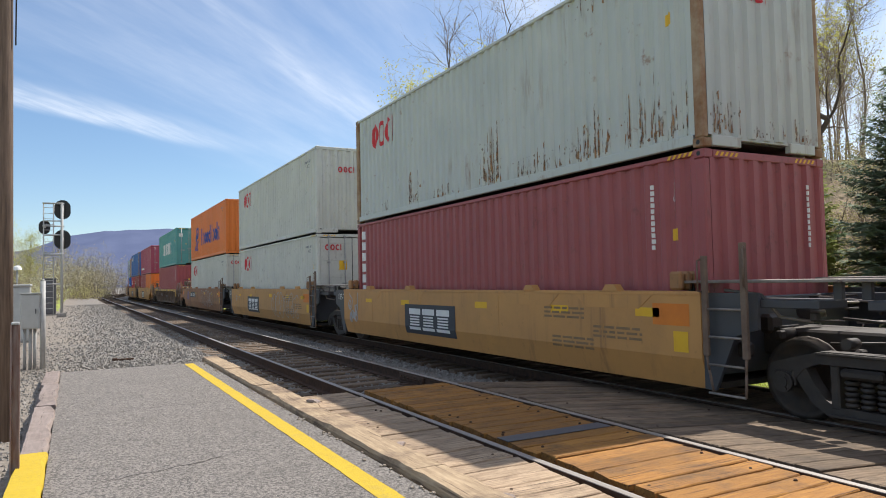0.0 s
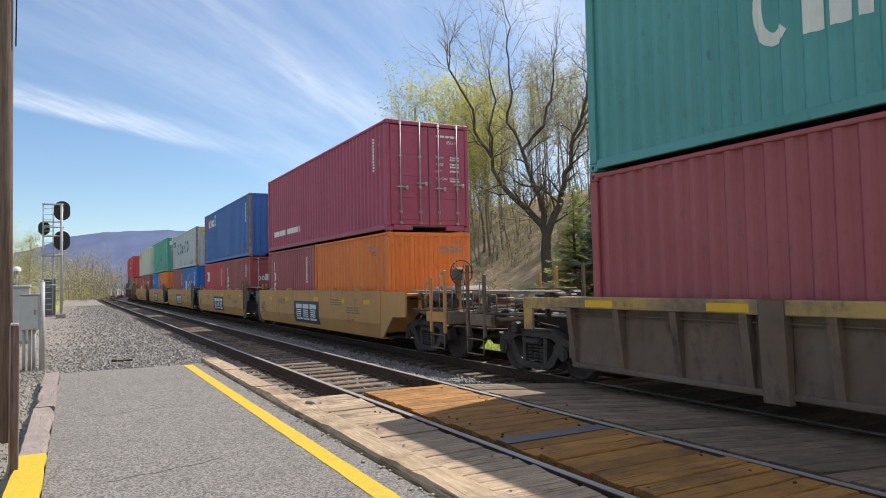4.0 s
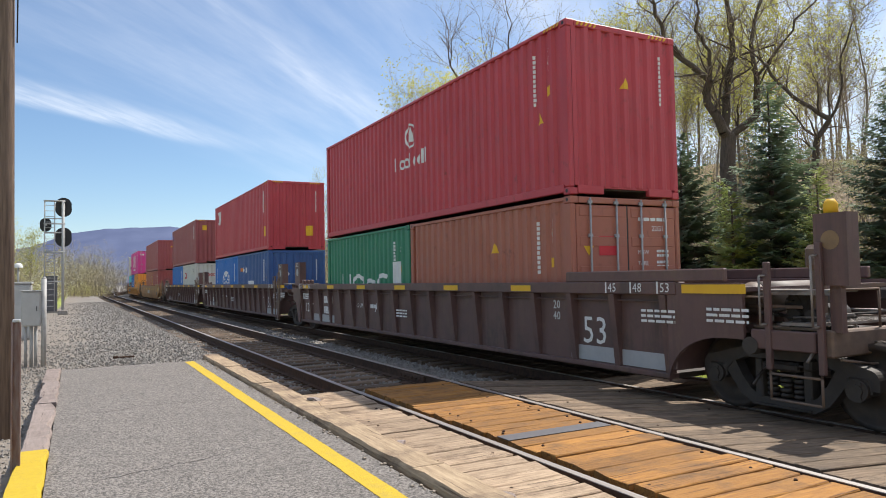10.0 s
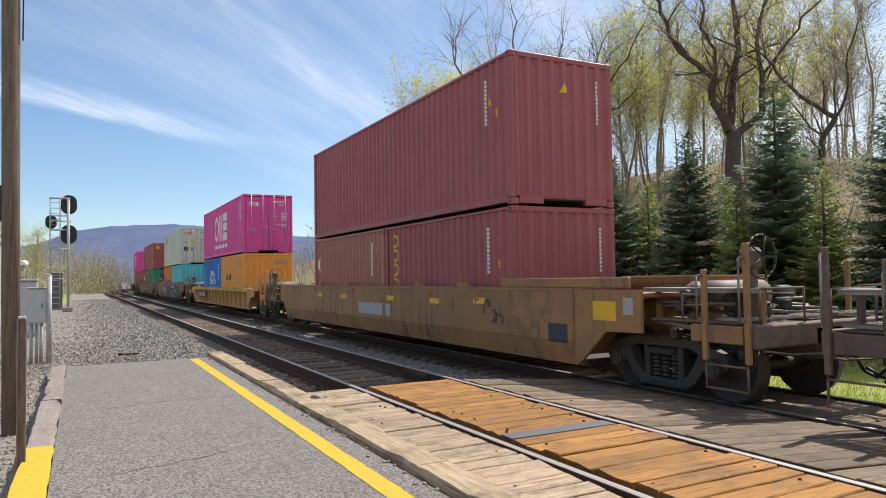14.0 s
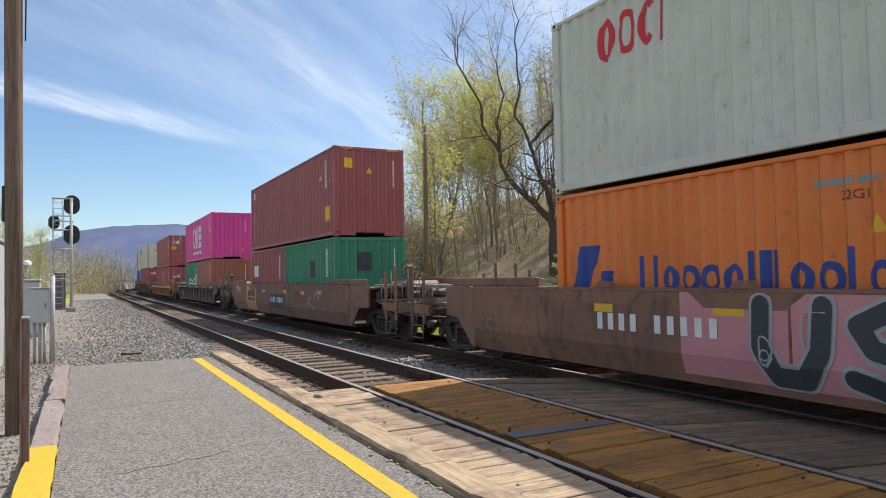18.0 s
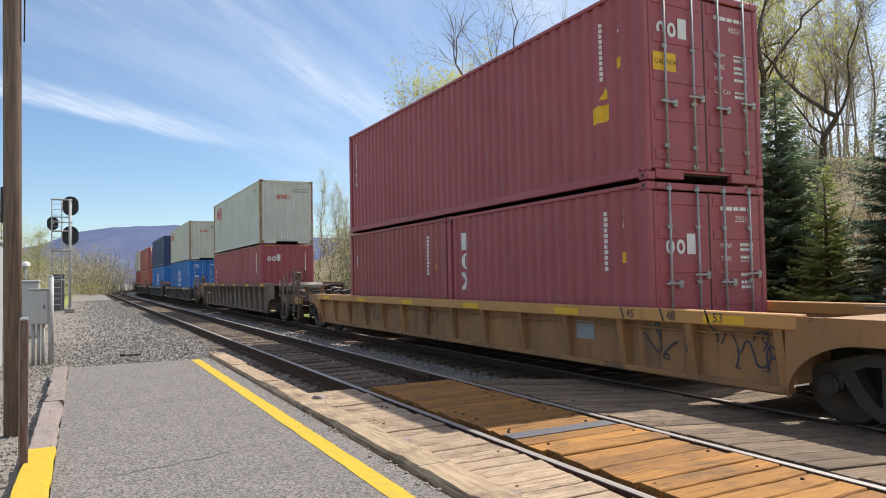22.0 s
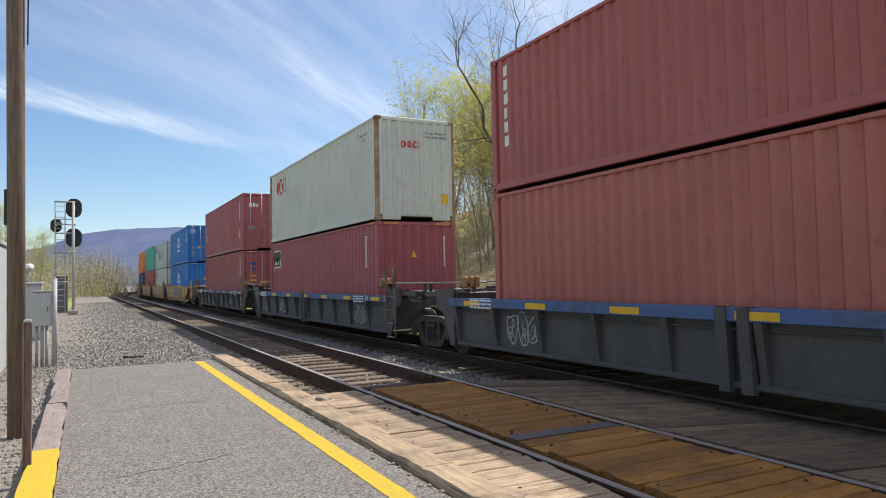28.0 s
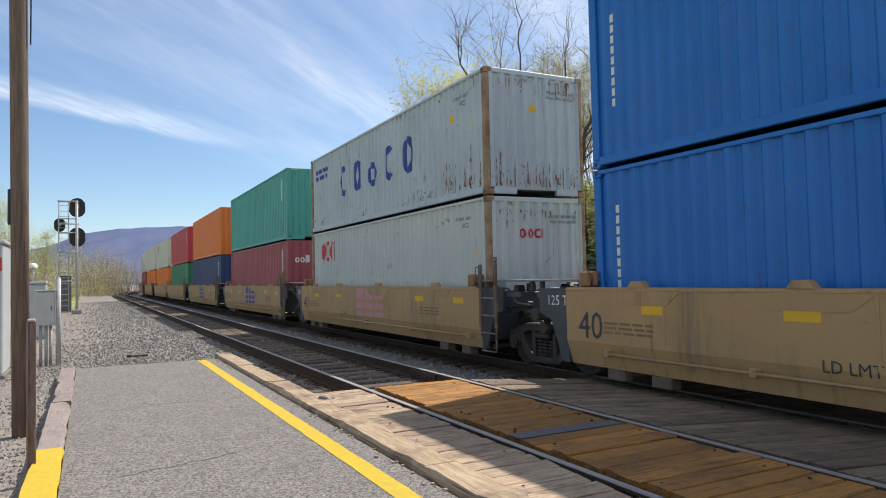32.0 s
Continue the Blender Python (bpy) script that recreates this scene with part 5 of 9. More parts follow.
def mark_mesh(polys, half=None, lift=0.003, u0=0.0, v0=0.0, face="side", plane=0.0, fn=None):
    """Lay flat polygons (u to the right, v up) on a wall. face 'side': seen from the platform; 'end': the leading end.
    half: the half length of the corrugated wall they follow."""
    bm = bmesh.new()
    for i, q in enumerate(polys):          # strokes that cross lie a hair above one another
        vs = [bm.verts.new((u0 + x, v0 + y, (i % 60) * 0.00015)) for x, y in q]
        try:
            bm.faces.new(vs)
        except ValueError:
            pass
    if half is not None:
        us = [v.co.x for v in bm.verts]
        sgn = -1 if face == "side" else 1
        for b in breaks(min(sgn * min(us), sgn * max(us)), max(sgn * min(us), sgn * max(us)), half):
            bmesh.ops.bisect_plane(bm, geom=bm.verts[:] + bm.edges[:] + bm.faces[:], dist=1e-5, plane_co=(sgn * b, 0, 0), plane_no=(1, 0, 0))
    if fn:                                 # follow the bend of a plate side
        bmesh.ops.bisect_plane(bm, geom=bm.verts[:] + bm.edges[:] + bm.faces[:], dist=1e-5, plane_co=(0, 0.66, 0), plane_no=(0, 1, 0))
    for v in bm.verts:
        u, w, up = v.co.x, v.co.y, v.co.z + lift
        if face == "side":
            y = -u
            d = corr(y, half) if half is not None else (fn(y, w) if fn else 0.0)
            v.co = (plane - up + d, y, w)
        else:
            d = corr(u, half) if half is not None else 0.0
            v.co = (u, plane - up + d, w)
    bmesh.ops.recalc_face_normals(bm, faces=bm.faces)
    me = bpy.data.meshes.new("mark")
    bm.to_mesh(me)
    bm.free()
    return me


# ---- containers ----
HALF = {40: 6.096, 20: 3.029}
CW = 1.219


def wall_panel(half, z0, z1, axis):
    """Corrugated sheet along y (or along x for an end), facing outwards at 0, set back by the corrugation."""
    g = Geo()
    b = [-half] + breaks(-half, half, half) + [half]
    v = []
    for y in b:
        d = corr(y, half)
        for z in (z0, z1):
            v.append((d, y, z) if axis == "side" else (y, d, z))
    f = [(2 * i, 2 * i + 2, 2 * i + 3, 2 * i + 1) for i in range(len(b) - 1)]
    return g.add(v, f)


@lru_cache(maxsize=None)
def box_meshes(L, H):
    """Shared meshes of a container of L feet and height H."""
    h = HALF[L]
    out = {}
    fr = Geo()
    for sx in (-1, 1):
        fr.box(min(sx * CW, sx * (CW - 0.085)), max(sx * CW, sx * (CW - 0.085)), -h + 0.17, h - 0.17, 0.042, 0.175, 0.01)
        fr.box(min(sx * CW, sx * (CW - 0.085)), max(sx * CW, sx * (CW - 0.085)), -h + 0.15, h - 0.15, H - 0.075, H - 0.012, 0.01)
    for sy in (-1, 1):
        a, b = sorted((sy * h, sy * (h - 0.09)))
        fr.box(-CW + 0.17, CW - 0.17, a, b, H - 0.11, H - 0.008, 0.01)
        if L == 40 and sy < 0:
            fr.box(-CW + 0.17, -0.5, a, b, 0.02, 0.16, 0.01)
            fr.box(0.5, CW - 0.17, a, b, 0.02, 0.16, 0.01)
            fr.box(-0.5, 0.5, a + 0.03, b, 0.125, 0.16)
        else:
            fr.box(-CW + 0.17, CW - 0.17, a, b, 0.02, 0.16, 0.01)
    out["frame"] = fr.mesh("frame")
    po = Geo().box(-0.055, 0.055, -0.075, 0.075, 0.118, H - 0.118, 0.02)
    out["post"] = po.mesh("corner_post")
    ca = Geo()
    ca.box(-0.081, 0.081, -0.089, 0.089, 0, 0.118, 0.012)
    out["casting"] = ca.mesh("corner_casting")
    hole = Geo().lathe([(0.001, 0), (0.032, 0)], Matrix.Rotation(radians(90), 4, "Y"), 10)
    out["hole"] = hole.mesh("casting_hole")
    out["side"] = wall_panel(h - 0.15, 0.17, H - 0.07, "side").mesh("side_panel")
    out["end"] = wall_panel(CW - 0.10, 0.155, H - 0.105, "end").mesh("end_panel")
    ro = Geo().box(-CW + 0.04, CW - 0.04, -h + 0.05, h - 0.05, H - 0.035, H - 0.02)
    n = int((2 * h - 0.6) / 0.42)
    for i in range(n):
        y = -h + 0.4 + i * 0.42
        ro.box(-CW + 0.14, CW - 0.14, y - 0.12, y + 0.12, H - 0.02, H - 0.004, 0.008)
    out["roof"] = ro.mesh("roof")
    out["floor"] = Geo().box(-CW + 0.06, CW - 0.06, -h + 0.09, h - 0.09, 0.10, 0.15).mesh("floor")
    dr = Geo().box(-0.545, 0.545, -0.02, 0.02, 0.0, H - 0.30, 0.01)
    for i in range(5):
        z = 0.16 + i * (H - 0.62) / 4
        dr.box(-0.48, 0.48, -0.032, -0.018, z - 0.03, z + 0.13, 0.012)
    out["door"] = dr.mesh("door")
    rod = Geo().tube((0, -0.065, -0.06), (0, -0.065, H - 0.24), 0.018, n=8)
    for z in (-0.04, 0.25, 0.9, 1.7, H - 0.34):
        rod.box(-0.045, 0.045, -0.075, -0.03, z, z + 0.06, 0.008)
    out["rod"] = rod.mesh("lock_rod")
    out["handle"] = Geo().box(-0.02, 0.30, -0.095, -0.075, 0.0, 0.03, 0.006).box(0.24, 0.32, -0.08, -0.03, -0.05, 0.06, 0.01).mesh("door_handle")
    out["hazard"] = None
    return out


PAINT = {
    "oocl": (0.525, 0.522, 0.47), "maroon": (0.315, 0.068, 0.08), "maroon2": (0.288, 0.065, 0.068), "brick": (0.35, 0.085, 0.078), "redbrown": (0.385, 0.108, 0.08), "brown": (0.35, 0.115, 0.07),
    "orange": (0.68, 0.172, 0.024), "orange2": (0.72, 0.286, 0.042), "teal": (0.081, 0.286, 0.286), "green": (0.05, 0.31, 0.19), "jade": (0.062, 0.315, 0.27), "kelly": (0.022, 0.19, 0.10),
    "blue": (0.03, 0.113, 0.362), "cblue": (0.005, 0.135, 0.46), "navy": (0.023, 0.042, 0.138), "dblue": (0.03, 0.087, 0.247), "cgrey": (0.41, 0.455, 0.485), "magenta": (0.644, 0.049, 0.286),
    "red": (0.439, 0.04, 0.053), "aqua": (0.081, 0.465, 0.516), "pinkred": (0.337, 0.049, 0.1),
}
RUSTY = {"oocl": 0.45, "cgrey": 0.5, "jade": 0.75, "blue": 0.5, "green": 0.4}
PM = {k: material("paint_" + k, c, tuple(min(1, a * 1.18 + 0.012) for a in c), 0.8, rough=0.5, bump=0.06, bump_scale=25, streak=RUST if k in RUSTY else tuple(a * 0.55 + 0.01 for a in c), streak_amount=RUSTY.get(k, 0.45), streak_lo=0.54 if k in ("cgrey", "jade") else 0.57, streak_from=0.44 if k in ("cgrey", "jade") else 0.5, streak_long=0.7,
                  dirt=tuple(a * 0.75 + 0.03 for a in c), dirt_scale=1.6, dirt_lo=0.5, dirt_hi=0.9, grit=tuple(a * 0.45 + 0.03 * q for a, q in zip(c, (1.0, 0.7, 0.5))), grit_scale=7, grit_lo=0.56, grit_hi=0.72) for k, c in PAINT.items()}
PM["oocl_rusty"] = material("paint_oocl_rusty", (0.47, 0.505, 0.485), (0.54, 0.565, 0.53), 0.8, rough=0.55, bump=0.1, bump_scale=20, streak=(0.19, 0.08, 0.035), streak_amount=1.0, streak_lo=0.55, streak_from=0.50, streak_long=0.8, dirt=(0.24, 0.11, 0.05), dirt_scale=1.7, dirt_lo=0.62, dirt_hi=0.72, grit=(0.24, 0.11, 0.05), grit_scale=3.5, grit_lo=0.64, grit_hi=0.72)
M["rust_post"] = material("rust_post", (0.22, 0.10, 0.042), (0.42, 0.32, 0.22), 3, rough=0.85, bump=0.4, bump_scale=20)
M["rust_run"] = material("rust_run", (0.21, 0.095, 0.042), (0.38, 0.22, 0.11), 9, (1, 1, 0.5), rough=0.9, bump=0.3, bump_scale=30, lo=0.4, hi=0.62)


def flaking(mat):
    """Lets the paint show between flakes of rust."""
    N, L = mat.node_tree.nodes, mat.node_tree.links
    tc, mp, nz, rp = N.new("ShaderNodeTexCoord"), N.new("ShaderNodeMapping"), N.new("ShaderNodeTexNoise"), N.new("ShaderNodeMapRange")
    mp.inputs["Scale"].default_value = (30, 30, 6)
    nz.inputs["Scale"].default_value, nz.inputs["Detail"].default_value = 1.0, 5
    rp.inputs["From Min"].default_value, rp.inputs["From Max"].default_value = 0.42, 0.62
    L.new(tc.outputs["Object"], mp.inputs[0]); L.new(mp.outputs[0], nz.inputs["Vector"]); L.new(nz.outputs["Fac"], rp.inputs["Value"])
    L.new(rp.outputs[0], N["Principled BSDF"].inputs["Alpha"])


flaking(M["rust_run"])
M["m_white"] = material("m_white", (0.78, 0.78, 0.76), (0.66, 0.66, 0.64), 3, rough=0.6, bump=0)
M["m_red"] = material("m_red", (0.62, 0.03, 0.04), (0.52, 0.03, 0.04), 3, rough=0.6, bump=0)
M["m_blue"] = material("m_blue", (0.02, 0.05, 0.26), (0.03, 0.07, 0.30), 3, rough=0.6, bump=0)
M["m_yellow"] = material("m_yellow", (0.80, 0.47, 0.02), (0.72, 0.40, 0.02), 3, rough=0.6, bump=0)
M["m_black"] = material("m_black", (0.02, 0.02, 0.022), (0.03, 0.03, 0.03), 3, rough=0.6, bump=0)
M["m_dark"] = material("m_dark", (0.05, 0.055, 0.065), (0.04, 0.04, 0.05), 3, rough=0.6, bump=0)
M["m_grey"] = material("m_grey", (0.30, 0.31, 0.31), (0.24, 0.25, 0.25), 3, rough=0.6, bump=0)
M["m_violet"] = material("m_violet", (0.19, 0.12, 0.23), (0.26, 0.16, 0.20), 5, rough=0.7, bump=0)
M["m_note"] = material("m_note", (0.20, 0.13, 0.07), (0.28, 0.18, 0.09), 5, rough=0.7, bump=0)
M["m_green"] = material("m_green", (0.01, 0.09, 0.045), (0.015, 0.11, 0.05), 3, rough=0.6, bump=0)
M["m_pale"] = material("m_pale", (0.42, 0.42, 0.42), (0.34, 0.34, 0.34), 3, rough=0.6, bump=0)
M["m_orange"] = material("m_orange", (0.72, 0.22, 0.02), (0.62, 0.18, 0.02), 3, rough=0.6, bump=0)
M["m_cobalt"] = material("m_cobalt", (0.05, 0.16, 0.55), (0.04, 0.12, 0.45), 3, rough=0.6, bump=0)
M["m_pink"] = material("m_pink", (0.62, 0.27, 0.28), (0.55, 0.22, 0.25), 2, rough=0.6, bump=0)
M["lock_steel"] = material("lock_steel", (0.42, 0.42, 0.42), (0.30, 0.29, 0.28), 6, rough=0.5, metal=0.5)


def put_mark(box, polys, mat, r, top, name="mark", label="", face="side"):
    """Paint a mark on a container. r: metres from its rear edge (for an end: from its near edge), top: height of the mark's origin above the container's foot."""
    L, H = box["L"], box["H"]
    h = HALF[L]
    if face == "side":
        me = mark_mesh(polys, h - 0.15, 0.004, -(h - r), top, "side", -CW + INSET)
    else:
        me = mark_mesh(polys, None if box["doors"] else CW - 0.10, 0.006, -CW + r, top, "end", -h - 0.002 if not box["doors"] else -h + 0.012)
    ob = part(name, me, M[mat], box, label)
    if len(polys) > 1 and name in ("rust", "registration_code", "size_code", "weight_entry", "small_writing"):
        ob["kind"] = "stuff"


def hazard(box, z, face="side"):
    """Yellow and black stripes on the upper edge near the leading corner."""
    h, H = HALF[box["L"]], box["H"]
    pl = sum((rect(i * 0.09, 0, i * 0.09 + 0.045, 0.055, 0.04) for i in range(5)), [])
    for nm, me in (("side_stripes", mark_mesh(pl, None, 0.003, h - 0.62, H - 0.072, "side", -CW)), ("end_stripes", mark_mesh(pl, None, 0.003, -CW + 0.2, H - 0.085, "end", -h)), ("end_stripes", mark_mesh(pl, None, 0.003, CW - 0.65, H - 0.085, "end", -h))):
        part(nm, me, M["m_yellow"], box)


MOVERS = []          # things of the train and how far up the line they stand at the start


def container(L, H, color, label, u, z, doors=False, rust=False, code="white", codes=True, stripes=False, group=""):
    """A container whose leading end stands u metres up the train, with its foot z above the rail."""
    bm = box_meshes(L, H)
    h = HALF[L]
    mat = PM[color]
    ob = thing("shipping_container", label, "container", "containers of %d feet" % L)
    ob["L"], ob["H"], ob["doors"] = L, H, doors
    pm = M["rust_post"] if rust else mat
    part("frame", bm["frame"], mat, ob)
    for sx in (-1, 1):
        for sy in (-1, 1):
            part("corner_post", bm["post"], pm, ob, "rusted corner post" if rust else "", at=(sx * (CW - 0.056), sy * (h - 0.076), 0))
            for zz in (0.0, H - 0.118) if u < 535 else ():
                c = part("corner_casting", bm["casting"], pm, ob, at=(sx * (CW - 0.081), sy * (h - 0.089), zz))
                if sx < 0:
                    part("casting_hole", bm["hole"], M["black"], c, at=(-0.0825, 0, 0.06))
    part("side_panel", bm["side"], mat, ob, at=(-CW + INSET, 0, 0))
    part("side_panel", bm["side"], mat, ob, at=pose(CW - INSET, 0, 0, 0, 0, 180))
    part("roof", bm["roof"], mat, ob)
    part("floor", bm["floor"], M["steel_dark"], ob)
    part("end_panel", bm["end"], mat, ob, at=pose(0, h - 0.002, 0, 0, 0, 180))
    if doors:
        for sx in (-0.555, 0.555):
            d = part("door", bm["door"], mat, ob, at=(sx, -h + 0.035, 0.165))
            for k, e in enumerate((-0.28, 0.28)):
                part("lock_rod", bm["rod"], M["lock_steel"], d, at=(e, 0, 0.05))
                part("door_handle", bm["handle"], M["lock_steel"], d, at=(e - 0.1, 0, 0.95 + 0.12 * k))
        part("gasket", Geo().box(-0.012, 0.012, -h + 0.02, -h + 0.05, 0.17, H - 0.12), M["black"], ob, "black rubber door seal")
        w = {True: "m_white", False: "m_dark"}[code == "white"]
        put_mark(ob, letters("22G1" if L == 20 else "45G1", 0.09), w, 1.75, H - 0.55, "size_code", face="end")
        put_mark(ob, bars(1, 0.62, 0.10, 0.05, 3), w, 1.45, H - 0.38, "registration_code", face="end")
        for i, tx in enumerate(("MGW", "TARE", "NET", "CU CAP")):
            put_mark(ob, letters(tx, 0.07), w, 1.42, H - 0.95 - i * 0.19, "weight_marking", face="end")
            put_mark(ob, bars(2, 0.28, 0.045, 0.03, 7 + i), w, 1.86, H - 0.92 - i * 0.19, "weight_entry", face="end")
    else:
        part("end_panel", bm["end"], mat, ob, at=(0, -h + 0.002, 0))
        if codes and code == "white":
            put_mark(ob, codebars(11, 0.042, 0.06, L), "m_white", 2.05, H - 0.45, "registration_code", face="end")
    if codes:
        w = {"white": "m_white", "dark": "m_dark"}[code]
        if code == "white":
            put_mark(ob, codebars(11, 0.048, 0.062, L + 5), w, 2 * h - 0.95, H - 0.42, "registration_code")
            put_mark(ob, vertical("22G1" if L == 20 else "45G1", 0.09), w, 2 * h - 0.55, H - 0.42, "size_code")
        else:
            put_mark(ob, bars(1, 0.75, 0.075, 0.05, 9), "m_grey", 2 * h - 1.45, H - 0.42, "registration_code")
            put_mark(ob, letters("45G1" if L == 40 else "22G1", 0.10), w, 2 * h - 1.15, H - 0.58, "size_code")
            put_mark(ob, bars(2, 0.72, 0.055, 0.06, 4), "m_grey", 1.5, H - 0.42, "registration_code", face="end") if not doors else None
        put_mark(ob, rect(0, 0, 0.13, 0.16), "m_yellow", 2 * h - 0.62, H - 1.15, "size_sticker", "yellow sticker")
    if stripes:
        hazard(ob, H)
    MOVERS.append((ob, u + h, z))
    return ob


def triangle(box, r, z, face="side", s=0.2):
    put_mark(box, [[(0, 0), (s, 0), (s / 2, s * 0.95)]], "m_yellow", r, z, "warning_triangle", "yellow warning triangle", face)


HC, STD = 2.896, 2.591
FOOT = 0.44 - 0.03            # foot of the lower boxes above the rail


def rust_run(b, r, z, w, tall, n, seed, face="side", down=False):
    """Rust that has bled through the paint: a ragged row of narrow runs with flakes beside them."""
    rnd = random.Random(seed)
    pl = []
    for _ in range(n):
        x, ww = rnd.uniform(0, w), rnd.uniform(0.006, 0.026)
        hh = tall * (0.15 + 0.85 * rnd.random() ** 2.2) * (-1 if down else 1)
        y = rnd.uniform(0, 0.12) * tall
        pl.append([(x - ww, y), (x + ww, y), (x + ww * 0.8, y + hh * 0.45), (x + ww * 0.6, y + hh), (x - ww * 0.5, y + hh * 0.93), (x - ww * 0.8, y + hh * 0.3)])
    for _ in range(n):
        x, y, q = rnd.uniform(-0.1, w + 0.1), rnd.uniform(0, 0.7) * tall * (-1 if down else 1), rnd.uniform(0.008, 0.022)
        pl.append([(x - q, y - q * 0.4), (x, y - q * 1.6), (x + q, y), (x + q * 0.3, y + q * 1.8), (x - q * 0.7, y + q)])
    put_mark(b, pl, "rust_run", r, z, "rust", "brown rust runs", face)


def sea_mark(b, r=1.1, drop=1.0, w=1.5, h=0.66, end=True):
    """Red ring-and-bar emblem."""
    put_mark(b, emblem("oocl", w, h, 0.26, 0.05), "m_red", r, b["H"] - drop, "emblem", "red ring emblem")
    if end:
        put_mark(b, emblem("oocl", 0.62, 0.2, 0.26), "m_red", 0.75 if not b["doors"] else 0.25, b["H"] - (0.85 if not b["doors"] else 0.55), "emblem", "red ring emblem", "end")


def grey40(u, z, doors=False, rusty=False, posts=False, **kw):
    b = container(40, HC, "oocl_rusty" if rusty else "oocl", "pale grey-green corrugated container with a red emblem" + (", heavily rusted" if rusty else " and rusted posts" if posts else ""), u, z, doors, rusty or posts, "dark", **kw)
    sea_mark(b)
    if doors:
        put_mark(b, rect(0, 0, 0.27, 0.34), "m_yellow", 0.75, b["H"] - 1.2, "caution_label", "yellow caution label", "end")
    return b


def lower20(u, z, color, label, doors=False, **kw):
    return container(20, STD, color, label, u, z, doors, **kw)


def spiral(b, r, z, tall=1.15):
    """Tall white vertical word mark of the lessor: plain rings and bars one below the other."""
    s = tall / 3.2
    pl = [[(x, y - 0) for x, y in q] for q in emblem("b", 0.16, s, 0.2)] + [[(x, y - s * 1.15) for x, y in q] for q in emblem("o", 0.24, s, 0.22)] + [[(x, y - s * 2.3) for x, y in q] for q in [[(0, 0), (0.07, 0), (0.24, s), (0.17, s)], [(0.17, 0), (0.24, 0), (0.07, s), (0, s)]]]
    put_mark(b, pl, "m_white", r, z - s, "emblem", "white vertical emblem")


UP = {HC: FOOT + HC + 0.025, STD: FOOT + STD + 0.025}
LEAD = [6.13, 21.98, 37.46, 57.44, 77.48, 93.09, 108.58, 124.36, 140.08, 161.90, 181.66, 201.24, 224.77, 248.49, 272.10, 295.82, 319.39,
        343.12, 366.97, 389.89, 407.97, 426.02, 444.25, 462.25, 483.31, 498.74, 514.32, 530.0, 545.5, 561.1]


